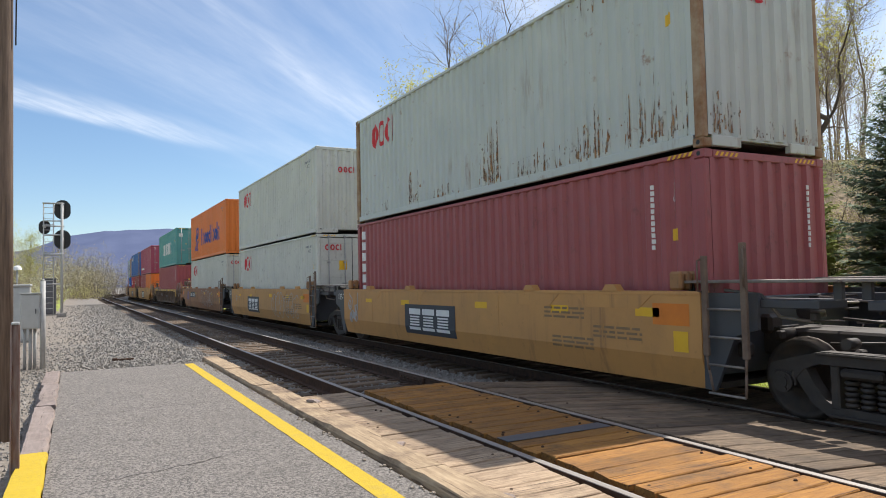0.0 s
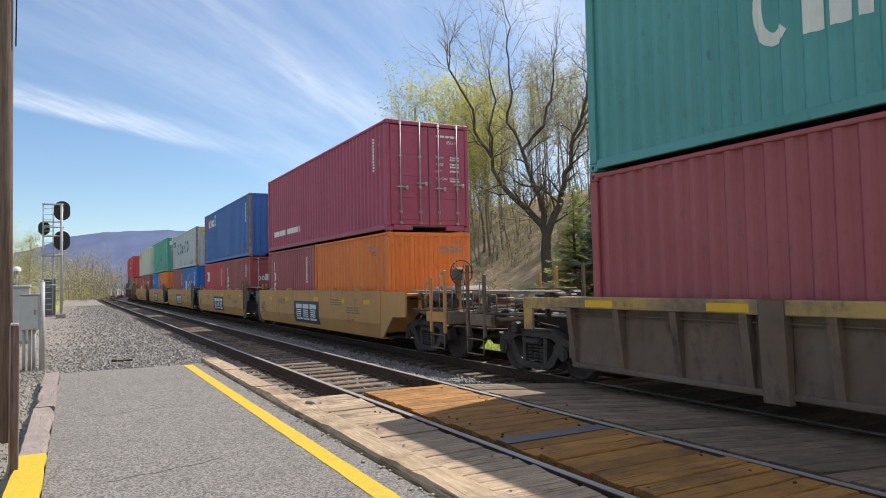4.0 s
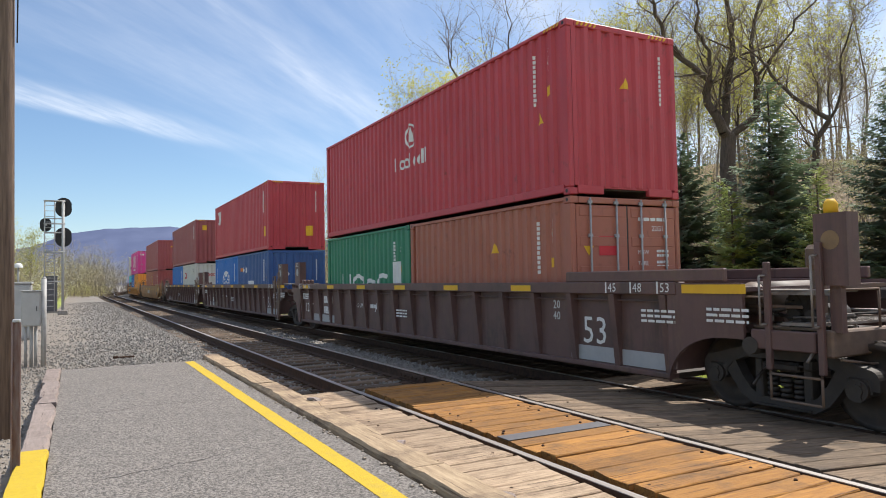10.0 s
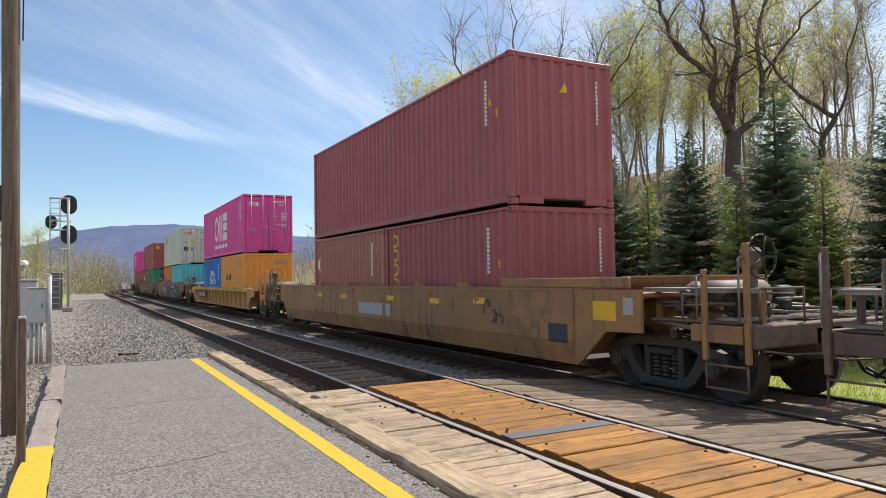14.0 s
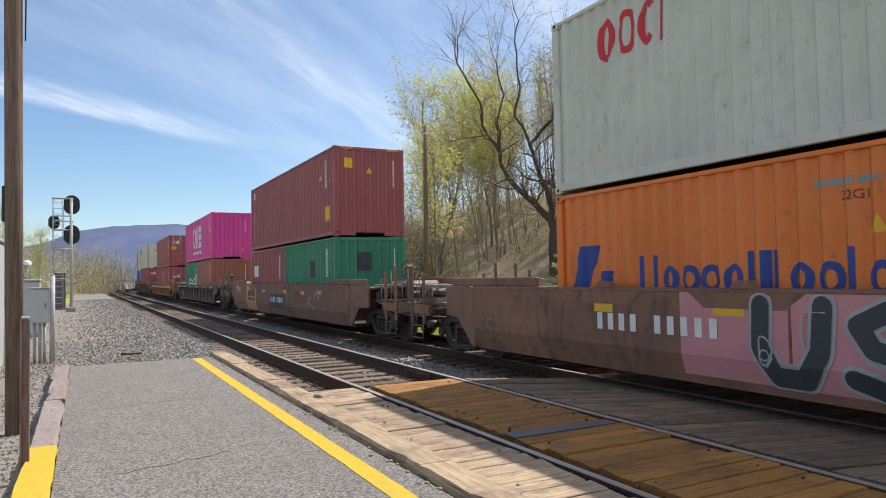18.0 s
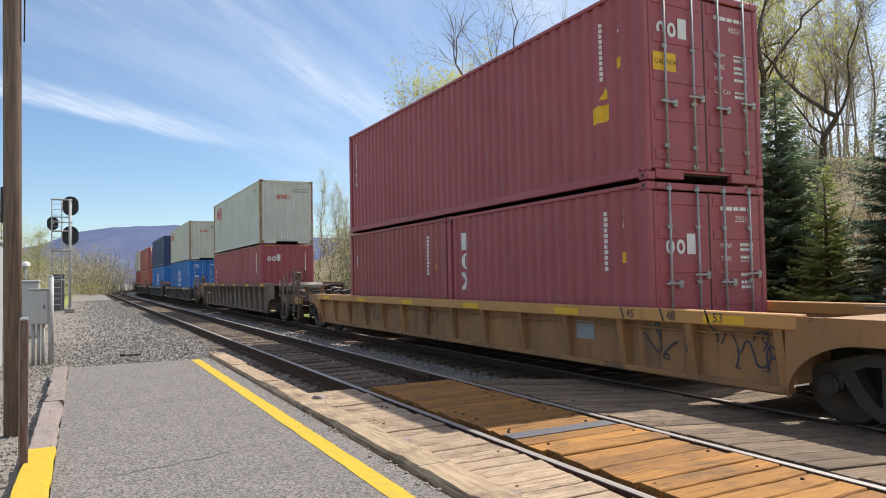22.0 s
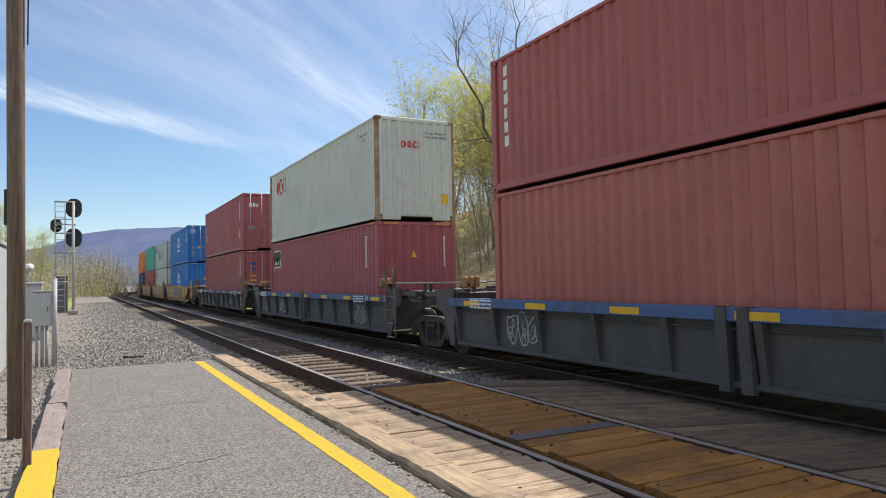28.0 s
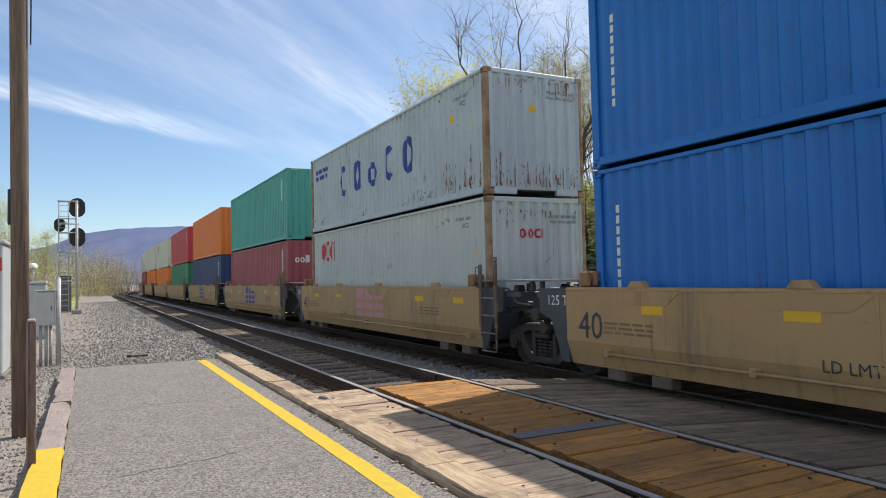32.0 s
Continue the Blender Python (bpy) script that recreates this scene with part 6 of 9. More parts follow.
def load_train():
    u = dict(enumerate(LEAD))
    h20 = 2 * HALF[20]
    rear = lambda k: u[k] + 12.192 - h20            # the trailing 20-foot box of a pair
    # two ahead of the clip's start
    for k, o in ((-1, -9.7), (-2, -25.4)):
        u[k] = o
    grey40(u[-2], UP[HC]); container(40, HC, "maroon", "maroon corrugated container in a well", u[-2], FOOT)
    container(40, HC, "redbrown", "plain red-brown corrugated steel container", u[-1], UP[HC]); container(40, HC, "maroon", "maroon corrugated container in a well", u[-1], FOOT)
    # 0
    b = grey40(u[0], UP[HC], rusty=True)
    for i, (r, w, tall, n) in enumerate(((1.7, 0.4, 0.3, 8), (3.4, 0.5, 0.75, 18), (4.4, 1.4, 0.3, 18), (6.7, 0.7, 1.25, 34), (7.9, 1.4, 0.5, 26), (9.5, 0.9, 0.8, 24), (10.7, 1.2, 1.0, 34), (0.4, 0.9, 0.2, 8))):
        rust_run(b, r, 0.18, w, tall, n, 500 + i)
    rust_run(b, 0.2, 0.17, 0.5, 0.6, 16, 520, "end"); rust_run(b, 1.0, 0.17, 1.1, 0.35, 16, 521, "end"); rust_run(b, 0.15, 2.7, 2.0, 0.3, 14, 522, "end", True); rust_run(b, 9.5, 2.8, 2.2, 0.5, 14, 523, "side", True)
    b = container(40, HC, "maroon2", "maroon corrugated container with a white vertical mark", u[0], FOOT, stripes=True)
    put_mark(b, codebars(6, 0.24, 0.22, 31), "m_white", 0.42, 2.45, "emblem", "white vertical emblem")
    # 1, 2
    grey40(u[1], UP[HC]); grey40(u[1], FOOT, doors=True, stripes=True)
    b = container(40, HC, "orange", "bright orange corrugated container with a blue emblem", u[2], UP[HC], code="dark")
    put_mark(b, rect(0.1, 0, 0.55, 1.45, 0.55) + rect(0.75, 0.0, 1.1, 0.6, 0.3) + rect(0.95, 0.75, 1.3, 1.5, 0.2), "m_blue", 1.55, 0.60, "emblem", "blue block emblem")
    put_mark(b, emblem("nddddlllddld".replace("lll", "l l"), 6.2, 1.05, 0.17), "m_blue", 4.15, 0.85, "emblem", "dark blue word emblem")
    triangle(b, 11.0, 2.2)
    grey40(u[2], FOOT, doors=True, stripes=True)
    # 3
    b = container(40, HC, "teal", "teal corrugated container with large white emblem", u[3], UP[HC], doors=True, stripes=True)
    put_mark(b, emblem("cnlnb obllnc", 6.2, 0.95, 0.24), "m_white", 2.9, 1.0, "emblem", "white block emblem")
    triangle(b, 10.9, 1.9); triangle(b, 0.62, 1.5, "end")
    put_mark(b, rect(0, 0, 0.3, 0.24), "m_white", 0.2, 2.2, "emblem", "white square sticker", "end")
    b = container(40, HC, "maroon", "plain maroon corrugated steel container", u[3], FOOT, stripes=True); triangle(b, 0.85, 1.7, "end"); triangle(b, 11.5, 0.9)
    # 4
    b = container(40, HC, "pinkred", "dark crimson corrugated container with small white lettering", u[4], UP[STD], doors=True)
    put_mark(b, bars(1, 3.4, 0.20, 0.1, 12), "m_white", 0.9, 0.55, "small_writing", "white bars of small writing")
    b = lower20(rear(4), FOOT, "maroon", "maroon twenty-foot container with a white vertical emblem"); spiral(b, 0.75, 2.2)
    lower20(u[4], FOOT, "orange", "plain orange twenty-foot steel container", code="dark")
    # 5
    b = container(40, HC, "blue", "weathered royal blue corrugated container with a white emblem", u[5], UP[STD], rust=True)
    put_mark(b, rect(0.0, 0, 0.25, 0.55, 0.2) + rect(0.4, 0, 0.55, 0.62, 0.15), "m_red", 0.62, 2.02, "emblem", "red hook emblem")
    for i, (r, z, w, tall, n, dn) in enumerate(((0.3, 0.18, 2.0, 0.25, 14, False), (5.5, 0.18, 2.5, 0.3, 16, False), (9.6, 0.18, 2.0, 0.6, 24, False), (8.0, 2.75, 3.2, 0.3, 16, True))):
        rust_run(b, r, z, w, tall, n, 570 + i, "side", dn)
    put_mark(b, emblem("ddddo", 2.4, 0.62, 0.28), "m_white", 1.35, 2.05, "emblem", "white rounded emblem")
    b = lower20(rear(5), FOOT, "red", "faded red twenty-foot container with a white emblem"); put_mark(b, emblem("cnl", 0.92, 0.55, 0.28, 0.1), "m_white", 0.65, 1.55, "emblem", "white emblem")
    b = lower20(u[5], FOOT, "maroon2", "maroon twenty-foot container with a white vertical emblem", doors=True); spiral(b, 0.75, 2.2)
    put_mark(b, emblem("ddb", 0.5, 0.3, 0.24), "m_white", 0.35, 1.5, "emblem", "white emblem", "end")
    # 6
    b = container(40, STD, "cgrey", "pale blue-grey corrugated container with dark blue ring emblem", u[6], UP[STD], rust=True, code="dark")
    for i, (r, w, tall, n) in enumerate(((0.3, 1.0, 0.4, 14), (3.0, 2.0, 0.2, 12), (6.5, 1.2, 0.45, 18), (9.2, 2.6, 0.55, 34))):
        rust_run(b, r, 0.18, w, tall, n, 560 + i)
    rust_run(b, 0.2, 0.17, 1.9, 0.35, 20, 566, "end")
    for i, k in enumerate("codco"):
        put_mark(b, emblem(k, 0.78, 0.85, 0.24), "m_blue", 3.0 + i * 1.22, 1.07, "emblem", "dark blue ring")
    put_mark(b, bars(2, 1.2, 0.14, 0.08, 5), "m_blue", 0.6, 2.0, "emblem", "blue small writing bars")
    put_mark(b, rect(0, 0, 0.25, 0.27), "m_orange", 4.6, 0.38, "label", "orange label"); triangle(b, 0.75, 1.9, "end"); put_mark(b, rect(0, 0, 0.2, 0.26), "m_yellow", 0.35, 2.1, "label", "yellow label", "end")
    b = lower20(rear(6), FOOT, "maroon2", "red-brown twenty-foot container with a white vertical emblem"); spiral(b, 0.4, 2.2)
    b = lower20(u[6], FOOT, "cblue", "bright blue twenty-foot container with a white and orange emblem")
    put_mark(b, emblem("nlldodltcn", 4.3, 0.62, 0.24), "m_white", 1.05, 1.05, "emblem", "white block emblem")
    put_mark(b, [[(0, 0), (0.5, 0.0), (1.6, 0.42), (0.2, 0.25)]], "m_orange", 1.8, 1.75, "emblem", "orange swoosh")
    # 7
    b = container(40, HC, "jade", "rust-streaked jade green corrugated container with a white strip", u[7], UP[STD], doors=True)
    for i, (r, z, w, tall, n, dn) in enumerate(((6.6, 1.0, 2.0, 0.9, 46, False), (7.3, 2.3, 1.2, 1.2, 26, True), (4.2, 0.75, 2.0, 0.35, 26, False), (8.9, 1.9, 0.6, 0.9, 16, True), (10.2, 0.2, 1.5, 0.5, 20, False), (2.2, 0.2, 1.6, 0.3, 14, False), (5.0, 2.75, 3.0, 0.25, 18, True))):
        rust_run(b, r, z, w, tall, n, 540 + i, "side", dn)
    put_mark(b, rect(0, 0, 0.52, 2.35), "m_white", 0.45, 0.28, "emblem", "white vertical strip")
    me = codebars(7, 0.26, 0.2, 77); put_mark(b, me, "m_blue", 0.72, 2.3, "emblem", "blue bars on the strip")
    put_mark(b, rect(0, 0, 0.3, 0.34), "m_white", 0.2, 2.25, "label", "white label", "end"); triangle(b, 0.3, 1.8, "end")
    b = lower20(rear(7), FOOT, "cblue", "blue twenty-foot container with small white emblem"); put_mark(b, bars(2, 0.95, 0.14, 0.1, 8), "m_white", 0.5, 1.85, "emblem", "white small writing bars")
    b = lower20(u[7], FOOT, "orange", "orange twenty-foot container with dark blue emblem", code="dark")
    put_mark(b, rect(0, 0, 0.4, 0.8, 0.3) + rect(0.6, 0, 0.85, 0.35, 0.15), "m_blue", 0.5, 1.05, "emblem", "blue block emblem")
    put_mark(b, emblem("nddddlllddld".replace("lll", "l l"), 3.5, 0.52, 0.17), "m_blue", 2.0, 1.05, "emblem", "dark blue word emblem"); triangle(b, 1.1, 1.7, "end")
    # 8
    grey40(u[8], UP[STD])
    b = lower20(rear(8), FOOT, "red", "red twenty-foot container with a white emblem"); put_mark(b, emblem("n lnnl", 3.0, 0.5, 0.24), "m_white", 1.5, 0.98, "emblem", "white block emblem"); triangle(b, 3.7, 1.7); put_mark(b, rect(0, 0, 0.25, 0.14), "m_orange", 4.2, 1.85, "label", "orange label")
    b = lower20(u[8], FOOT, "maroon2", "maroon twenty-foot container with white diamond placards")
    for i in range(3):
        put_mark(b, [[(0, -0.2), (0.2, 0), (0, 0.2), (-0.2, 0)]], "m_white", 4.05 + i * 0.45, 1.85 - 0.04 * i, "placard", "white diamond placard")
    for i in range(2):
        put_mark(b, ring(0, 0, 0.06, 0.22, 0.055, 10), "m_white", 2.0 + i * 0.2, 1.75, "scuff", "white scuffed oval")
        put_mark(b, [[(0, -0.17), (0.17, 0), (0, 0.17), (-0.17, 0)]], "m_white", 0.7 + 0.4 * i, 1.9, "placard", "white diamond placard", "end")
    # 9
    b = container(40, HC, "red", "red corrugated container with a white sail emblem", u[9], UP[STD], stripes=True)
    put_mark(b, ring(0.9, 0.75, 0.26, 0.3, 0.05) + [[(0.75, 0.6), (1.05, 0.6), (0.95, 0.98)]] + emblem("nddlddn", 1.8, 0.34, 0.18), "m_white", 5.25, 1.35, "emblem", "white emblem"); triangle(b, 11.3, 1.3); triangle(b, 1.15, 1.85, "end")
    b = lower20(rear(9), FOOT, "kelly", "green twenty-foot container with white emblem"); put_mark(b, emblem("nodc", 3.7, 0.48, 0.24), "m_white", 1.15, 0.98, "emblem", "white block emblem"); put_mark(b, rect(0, 0, 0.45, 0.75), "m_white", 5.05, 0.98, "label", "white panel")
    b = lower20(u[9], FOOT, "brown", "brown twenty-foot container with warning labels", doors=True)
    put_mark(b, rect(0, 0, 0.38, 0.32), "m_red", 0.58, 1.62, "label", "red label", "end"); put_mark(b, [[(0, 0.2), (0.28, 0.2), (0.14, 0)]], "m_yellow", 0.22, 1.62, "label", "yellow label", "end"); triangle(b, 3.6, 1.75)
    # 10
    b = container(40, HC, "red", "red corrugated container with a white emblem", u[10], UP[STD], stripes=True)
    put_mark(b, emblem("cnl", 0.95, 0.72, 0.26, 0.12), "m_white", 0.62, 1.85, "emblem", "white emblem"); put_mark(b, rect(0, 0, 0.32, 0.42), "m_yellow", 11.3, 0.6, "caution_label", "yellow caution label"); put_mark(b, rect(0, 0, 0.32, 0.42), "m_yellow", 1.6, 0.6, "caution_label", "yellow caution label", "end")
    b = lower20(rear(10), FOOT, "cblue", "bright blue twenty-foot container with a white globe emblem"); put_mark(b, globe(2.0, 0.95), "m_white", 2.0, 0.95, "emblem", "white globe emblem"); put_mark(b, codebars(4, 0.16, 0.15, 91), "m_white", 0.45, 1.9, "emblem", "white vertical bars")
    b = lower20(u[10], FOOT, "dblue", "dark blue twenty-foot container with labels"); put_mark(b, rect(0, 0, 0.5, 0.16), "m_orange", 0.5, 1.8, "label", "orange label"); put_mark(b, rect(0, 0, 1.0, 0.4), "m_white", 2.2, 0.95, "label", "white panel")
    for e in (0.7, 1.3):
        put_mark(b, [[(0, -0.2), (0.2, 0), (0, 0.2), (-0.2, 0)]], "m_white", e, 1.6, "placard", "white diamond placard", "end"); put_mark(b, [[(0, -0.17), (0.17, 0), (0, 0.17), (-0.17, 0)]], "m_white", e + 0.4, 1.85, "placard", "white diamond placard")
    # 11
    b = container(40, HC, "maroon2", "dark red corrugated container with pale scratches", u[11], UP[STD], stripes=True); put_mark(b, rect(0, 0, 0.2, 0.5), "m_blue", 0.5, 2.1, "emblem", "small blue label"); put_mark(b, rect(0, 0, 0.28, 0.32), "m_yellow", 0.45, 2.2, "caution_label", "yellow caution label", "end")
    lower20(rear(11), FOOT, "cblue", "plain bright blue twenty-foot container")
    b = lower20(u[11], FOOT, "oocl", "pale grey twenty-foot container with a red emblem", code="dark"); sea_mark(b, 0.95, 1.0, 1.25, 0.46)
    # 12
    b = container(40, HC, "maroon", "maroon corrugated container with yellow stickers", u[12], UP[STD]); triangle(b, 11.3, 2.0); triangle(b, 1.15, 2.2, "end")
    b = lower20(rear(12), FOOT, "brown", "red-brown twenty-foot container with white emblem"); put_mark(b, emblem("cl", 0.6, 0.5, 0.3), "m_white", 0.3, 1.5, "emblem", "white emblem")
    b = lower20(u[12], FOOT, "maroon2", "maroon twenty-foot container with a yellow vertical emblem"); put_mark(b, sum((ring(0, -i * 0.36, 0.13, 0.17, 0.05, 10) for i in range(4)), []), "m_yellow", 0.6, 2.2, "emblem", "yellow vertical ring emblem")
    # 13
    b = container(40, HC, "magenta", "bright magenta corrugated container with a white emblem", u[13], UP[STD], doors=True, stripes=True)
    one = lambda b, dr=4.0: (put_mark(b, ring(0.6, 0.75, 0.6, 0.75, 0.24, 12) + rect(1.45, 0, 1.7, 1.5) + rect(2.2, 0, 2.45, 1.5) + rect(2.75, 0, 3.75, 0.42) + rect(2.75, 0.54, 3.75, 0.96) + rect(2.75, 1.08, 3.75, 1.5), "m_white", dr, 0.88, "emblem", "large white block emblem"), put_mark(b, bars(1, 3.7, 0.2, 0.1, 6), "m_white", dr, 0.48, "emblem", "white bars of small writing"))
    one(b); put_mark(b, emblem("onb", 0.5, 0.2, 0.24), "m_white", 0.25, 2.3, "emblem", "white emblem", "end"); triangle(b, 11.2, 1.1)
    b = lower20(rear(13), FOOT, "cblue", "bright blue twenty-foot container with a white globe emblem"); put_mark(b, globe(2.05, 1.15), "m_white", 2.05, 0.72, "emblem", "white globe emblem"); put_mark(b, codebars(6, 0.16, 0.15, 92), "m_white", 0.45, 1.95, "emblem", "white vertical bars")
    b = lower20(u[13], FOOT, "orange2", "faded yellow-orange corrugated twenty-foot container", code="dark"); put_mark(b, emblem("cddb", 1.6, 0.3, 0.26), "m_dark", 1.2, 1.3, "emblem", "dark emblem")
    # 14
    b = grey40(u[14], UP[STD], doors=True)
    put_mark(b, rect(0, 0, 0.3, 0.32), "m_black", 0.22, 1.06, "patch", "black square patch", "end"); put_mark(b, rect(0, 0, 0.2, 0.3), "m_grey", 0.74, 1.04, "patch", "grey worn patch", "end"); put_mark(b, ring(0, 0, 0.07, 0.07, 0.035, 10), "m_blue", 0.38, 1.76, "label", "small blue ring", "end")
    b = lower20(rear(14), FOOT, "orange", "orange twenty-foot container with dark blue emblem", code="dark")
    put_mark(b, rect(0, 0, 0.45, 0.72, 0.25) + rect(0.62, 0, 0.9, 0.32, 0.15), "m_blue", 0.35, 1.0, "emblem", "blue block emblem"); put_mark(b, emblem("nddddlllddld".replace("lll", "l l"), 3.6, 0.52, 0.17), "m_blue", 1.9, 1.0, "emblem", "dark blue word emblem"); triangle(b, 5.2, 1.65)
    b = lower20(u[14], FOOT, "aqua", "turquoise twenty-foot container with a white vertical strip"); put_mark(b, rect(0, 0, 0.3, 1.2), "m_white", 0.55, 0.8, "emblem", "white strip")
    # 15
    b = container(40, HC, "maroon2", "maroon corrugated container with yellow caution labels", u[15], UP[STD], stripes=True)
    put_mark(b, rect(0, 0, 0.36, 0.46), "m_yellow", 11.2, 0.55, "caution_label", "yellow caution label"); triangle(b, 10.6, 1.95); triangle(b, 1.1, 2.05, "end"); put_mark(b, rect(0, 0, 0.28, 0.32), "m_yellow", 0.35, 2.2, "caution_label", "yellow caution label", "end"); put_mark(b, rect(0, 0, 0.22, 0.3), "m_white", 0.5, 2.35, "emblem", "small white label")
    b = lower20(rear(15), FOOT, "maroon2", "maroon twenty-foot container with a white emblem panel"); put_mark(b, rect(0, 0, 0.95, 0.5), "m_white", 0.4, 1.4, "emblem", "white emblem panel")
    b = lower20(u[15], FOOT, "kelly", "green twenty-foot container with a dark patch"); put_mark(b, rect(0, 0, 0.55, 0.6), "m_dark", 3.3, 1.3, "patch", "dark painted-out patch"); put_mark(b, rect(0, 0, 0.5, 0.6), "m_dark", 0.75, 1.5, "patch", "dark painted-out patch", "end")
    # 16
    b = container(40, HC, "magenta", "bright magenta corrugated container with a white emblem", u[16], UP[STD], stripes=True); one(b); triangle(b, 11.3, 1.2); triangle(b, 1.8, 0.5, "end")
    b = lower20(rear(16), FOOT, "kelly", "green twenty-foot container with white emblem"); put_mark(b, emblem("nodc", 3.7, 0.48, 0.24), "m_white", 1.15, 0.98, "emblem", "white block emblem"); put_mark(b, rect(0, 0, 0.4, 0.75), "m_white", 5.0, 0.98, "label", "white panel")
    lower20(u[16], FOOT, "brown", "plain brown twenty-foot steel container")
    # 17
    b = container(40, HC, "maroon", "maroon corrugated container with a white emblem on its doors", u[17], UP[STD], doors=True); spiral(b, 0.4, 2.6, 1.2); put_mark(b, emblem("ddb", 0.62, 0.30, 0.22), "m_white", 0.25, 2.1, "emblem", "white emblem", "end"); put_mark(b, letters("CAUTION", 0.07), "m_black", 0.21, 1.69, "caution_text", face="end"); put_mark(b, rect(0, 0, 0.45, 0.28), "m_yellow", 0.18, 1.58, "caution_label", "yellow caution label", "end"); put_mark(b, rect(0, 0, 0.42, 0.26), "m_yellow", 11.0, 1.0, "caution_label", "yellow caution label"); triangle(b, 11.2, 1.35)
    b = lower20(rear(17), FOOT, "maroon2", "plain maroon twenty-foot steel container"); put_mark(b, ring(0, 0, 0.1, 0.2, 0.06, 10), "m_white", 0.5, 1.8, "emblem", "white emblem")
    b = lower20(u[17], FOOT, "maroon", "maroon twenty-foot container with a white emblem", doors=True); spiral(b, 0.6, 2.2); put_mark(b, emblem("ddb", 0.62, 0.30, 0.22), "m_white", 0.3, 1.55, "emblem", "white emblem", "end")
    # 18
    grey40(u[18], UP[HC], posts=True)
    b = container(40, HC, "maroon", "maroon corrugated container with white emblems", u[18], FOOT, stripes=True); spiral(b, 0.45, 2.5, 1.3); put_mark(b, emblem("ddb", 0.62, 0.30, 0.22), "m_white", 0.3, 2.15, "emblem", "white emblem", "end")
    # 19, 20
    grey40(u[19], UP[HC], posts=True)
    gl = lambda b, z=0.95: (put_mark(b, globe(2.05, 1.25), "m_white", 5.05, z, "emblem", "white globe emblem"), put_mark(b, codebars(9, 0.13, 0.12, 93), "m_white", 0.5, 2.2, "emblem", "white vertical bars"), triangle(b, 11.45, 0.9))
    b = container(40, HC, "cblue", "bright blue corrugated container with a white globe emblem", u[19], FOOT, doors=True, stripes=True); gl(b)
    put_mark(b, globe(0.42, 0.34), "m_white", 0.28, 2.25, "emblem", "white globe emblem", "end"); put_mark(b, rect(0, 0, 0.3, 0.08), "m_white", 0.35, 1.65, "label", "white label", "end"); triangle(b, 0.95, 0.75, "end")
    b = container(40, HC, "navy", "plain navy blue corrugated steel container", u[20], UP[HC]); put_mark(b, bars(1, 0.9, 0.14, 0.1, 3), "m_white", 0.5, 2.3, "emblem", "white small writing bars"); triangle(b, 1.6, 0.5, "end")
    b = container(40, HC, "cblue", "bright blue corrugated container with a white globe emblem", u[20], FOOT, stripes=True); gl(b); triangle(b, 1.6, 1.9, "end")
    # 21 .. 23
    b = container(40, STD, "brick", "red-brown corrugated container with a white vertical mark", u[21], UP[HC], doors=True); put_mark(b, codebars(6, 0.2, 0.2, 33), "m_white", 0.5, 2.2, "emblem", "white vertical emblem"); triangle(b, 10.4, 1.5); triangle(b, 0.75, 0.9, "end"); put_mark(b, rect(0, 0, 0.2, 0.3), "m_grey", 0.2, 0.95, "plate", "grey plate", "end")
    b = container(40, HC, "redbrown", "plain red-brown corrugated steel container", u[21], FOOT, stripes=True); triangle(b, 11.4, 0.9); put_mark(b, ring(0, 0, 0.08, 0.2, 0.07, 10), "m_white", 0.55, 1.7, "scuff", "white scuff", "end")
    b = grey40(u[22], UP[HC], posts=True); put_mark(b, rect(0, 0, 0.22, 0.28), "m_yellow", 2.0, 0.5, "label", "yellow label", "end")
    b = container(40, HC, "maroon", "maroon corrugated container with a black and yellow emblem panel", u[22], FOOT, stripes=True); put_mark(b, rect(0, 0, 1.3, 0.72), "m_white", 0.42, 1.85, "emblem", "white-edged panel"); put_mark(b, rect(0, 0, 1.2, 0.62), "m_black", 0.47, 1.90, "emblem_ground", "black panel"); put_mark(b, [[(0.3, 0.30), (1.12, 0.36), (1.12, 0.56), (0.75, 0.58)]], "m_yellow", 0.47, 1.90, "emblem_wedge", "yellow wedge"); put_mark(b, emblem("lddcon", 1.0, 0.2, 0.22), "m_white", 0.56, 1.97, "emblem", "white word shapes"); triangle(b, 1.0, 1.9, "end")
    b = container(40, HC, "maroon", "maroon corrugated container with white letters on its side", u[23], UP[HC], doors=True); put_mark(b, codebars(3, 0.22, 0.45, 34), "m_white", 0.55, 2.2, "emblem", "white vertical emblem"); put_mark(b, emblem("nbd", 0.5, 0.2, 0.3), "m_white", 0.3, 2.2, "emblem", "white emblem", "end"); put_mark(b, rect(0, 0, 0.36, 0.46), "m_yellow", 11.0, 0.65, "caution_label", "yellow caution label"); put_mark(b, rect(0, 0, 0.2, 0.3), "m_grey", 0.3, 0.95, "plate", "grey plate", "end")
    b = container(40, HC, "maroon2", "maroon corrugated container with small blue and yellow emblem", u[23], FOOT, doors=True, stripes=True); put_mark(b, rect(0, 0, 0.32, 0.42), "m_blue", 0.3, 1.9, "emblem", "blue and yellow emblem", "end"); put_mark(b, rect(0, 0, 0.28, 0.4), "m_blue", 0.5, 2.05, "emblem", "blue emblem"); put_mark(b, rect(0, 0, 0.32, 0.3), "m_yellow", 0.35, 1.35, "caution_label", "yellow caution label", "end"); triangle(b, 11.0, 1.6)
    # 24 .. 29
    b = container(40, HC, "cblue", "bright blue corrugated container with a white globe emblem", u[24], UP[HC], doors=True, stripes=True); gl(b, 1.05)
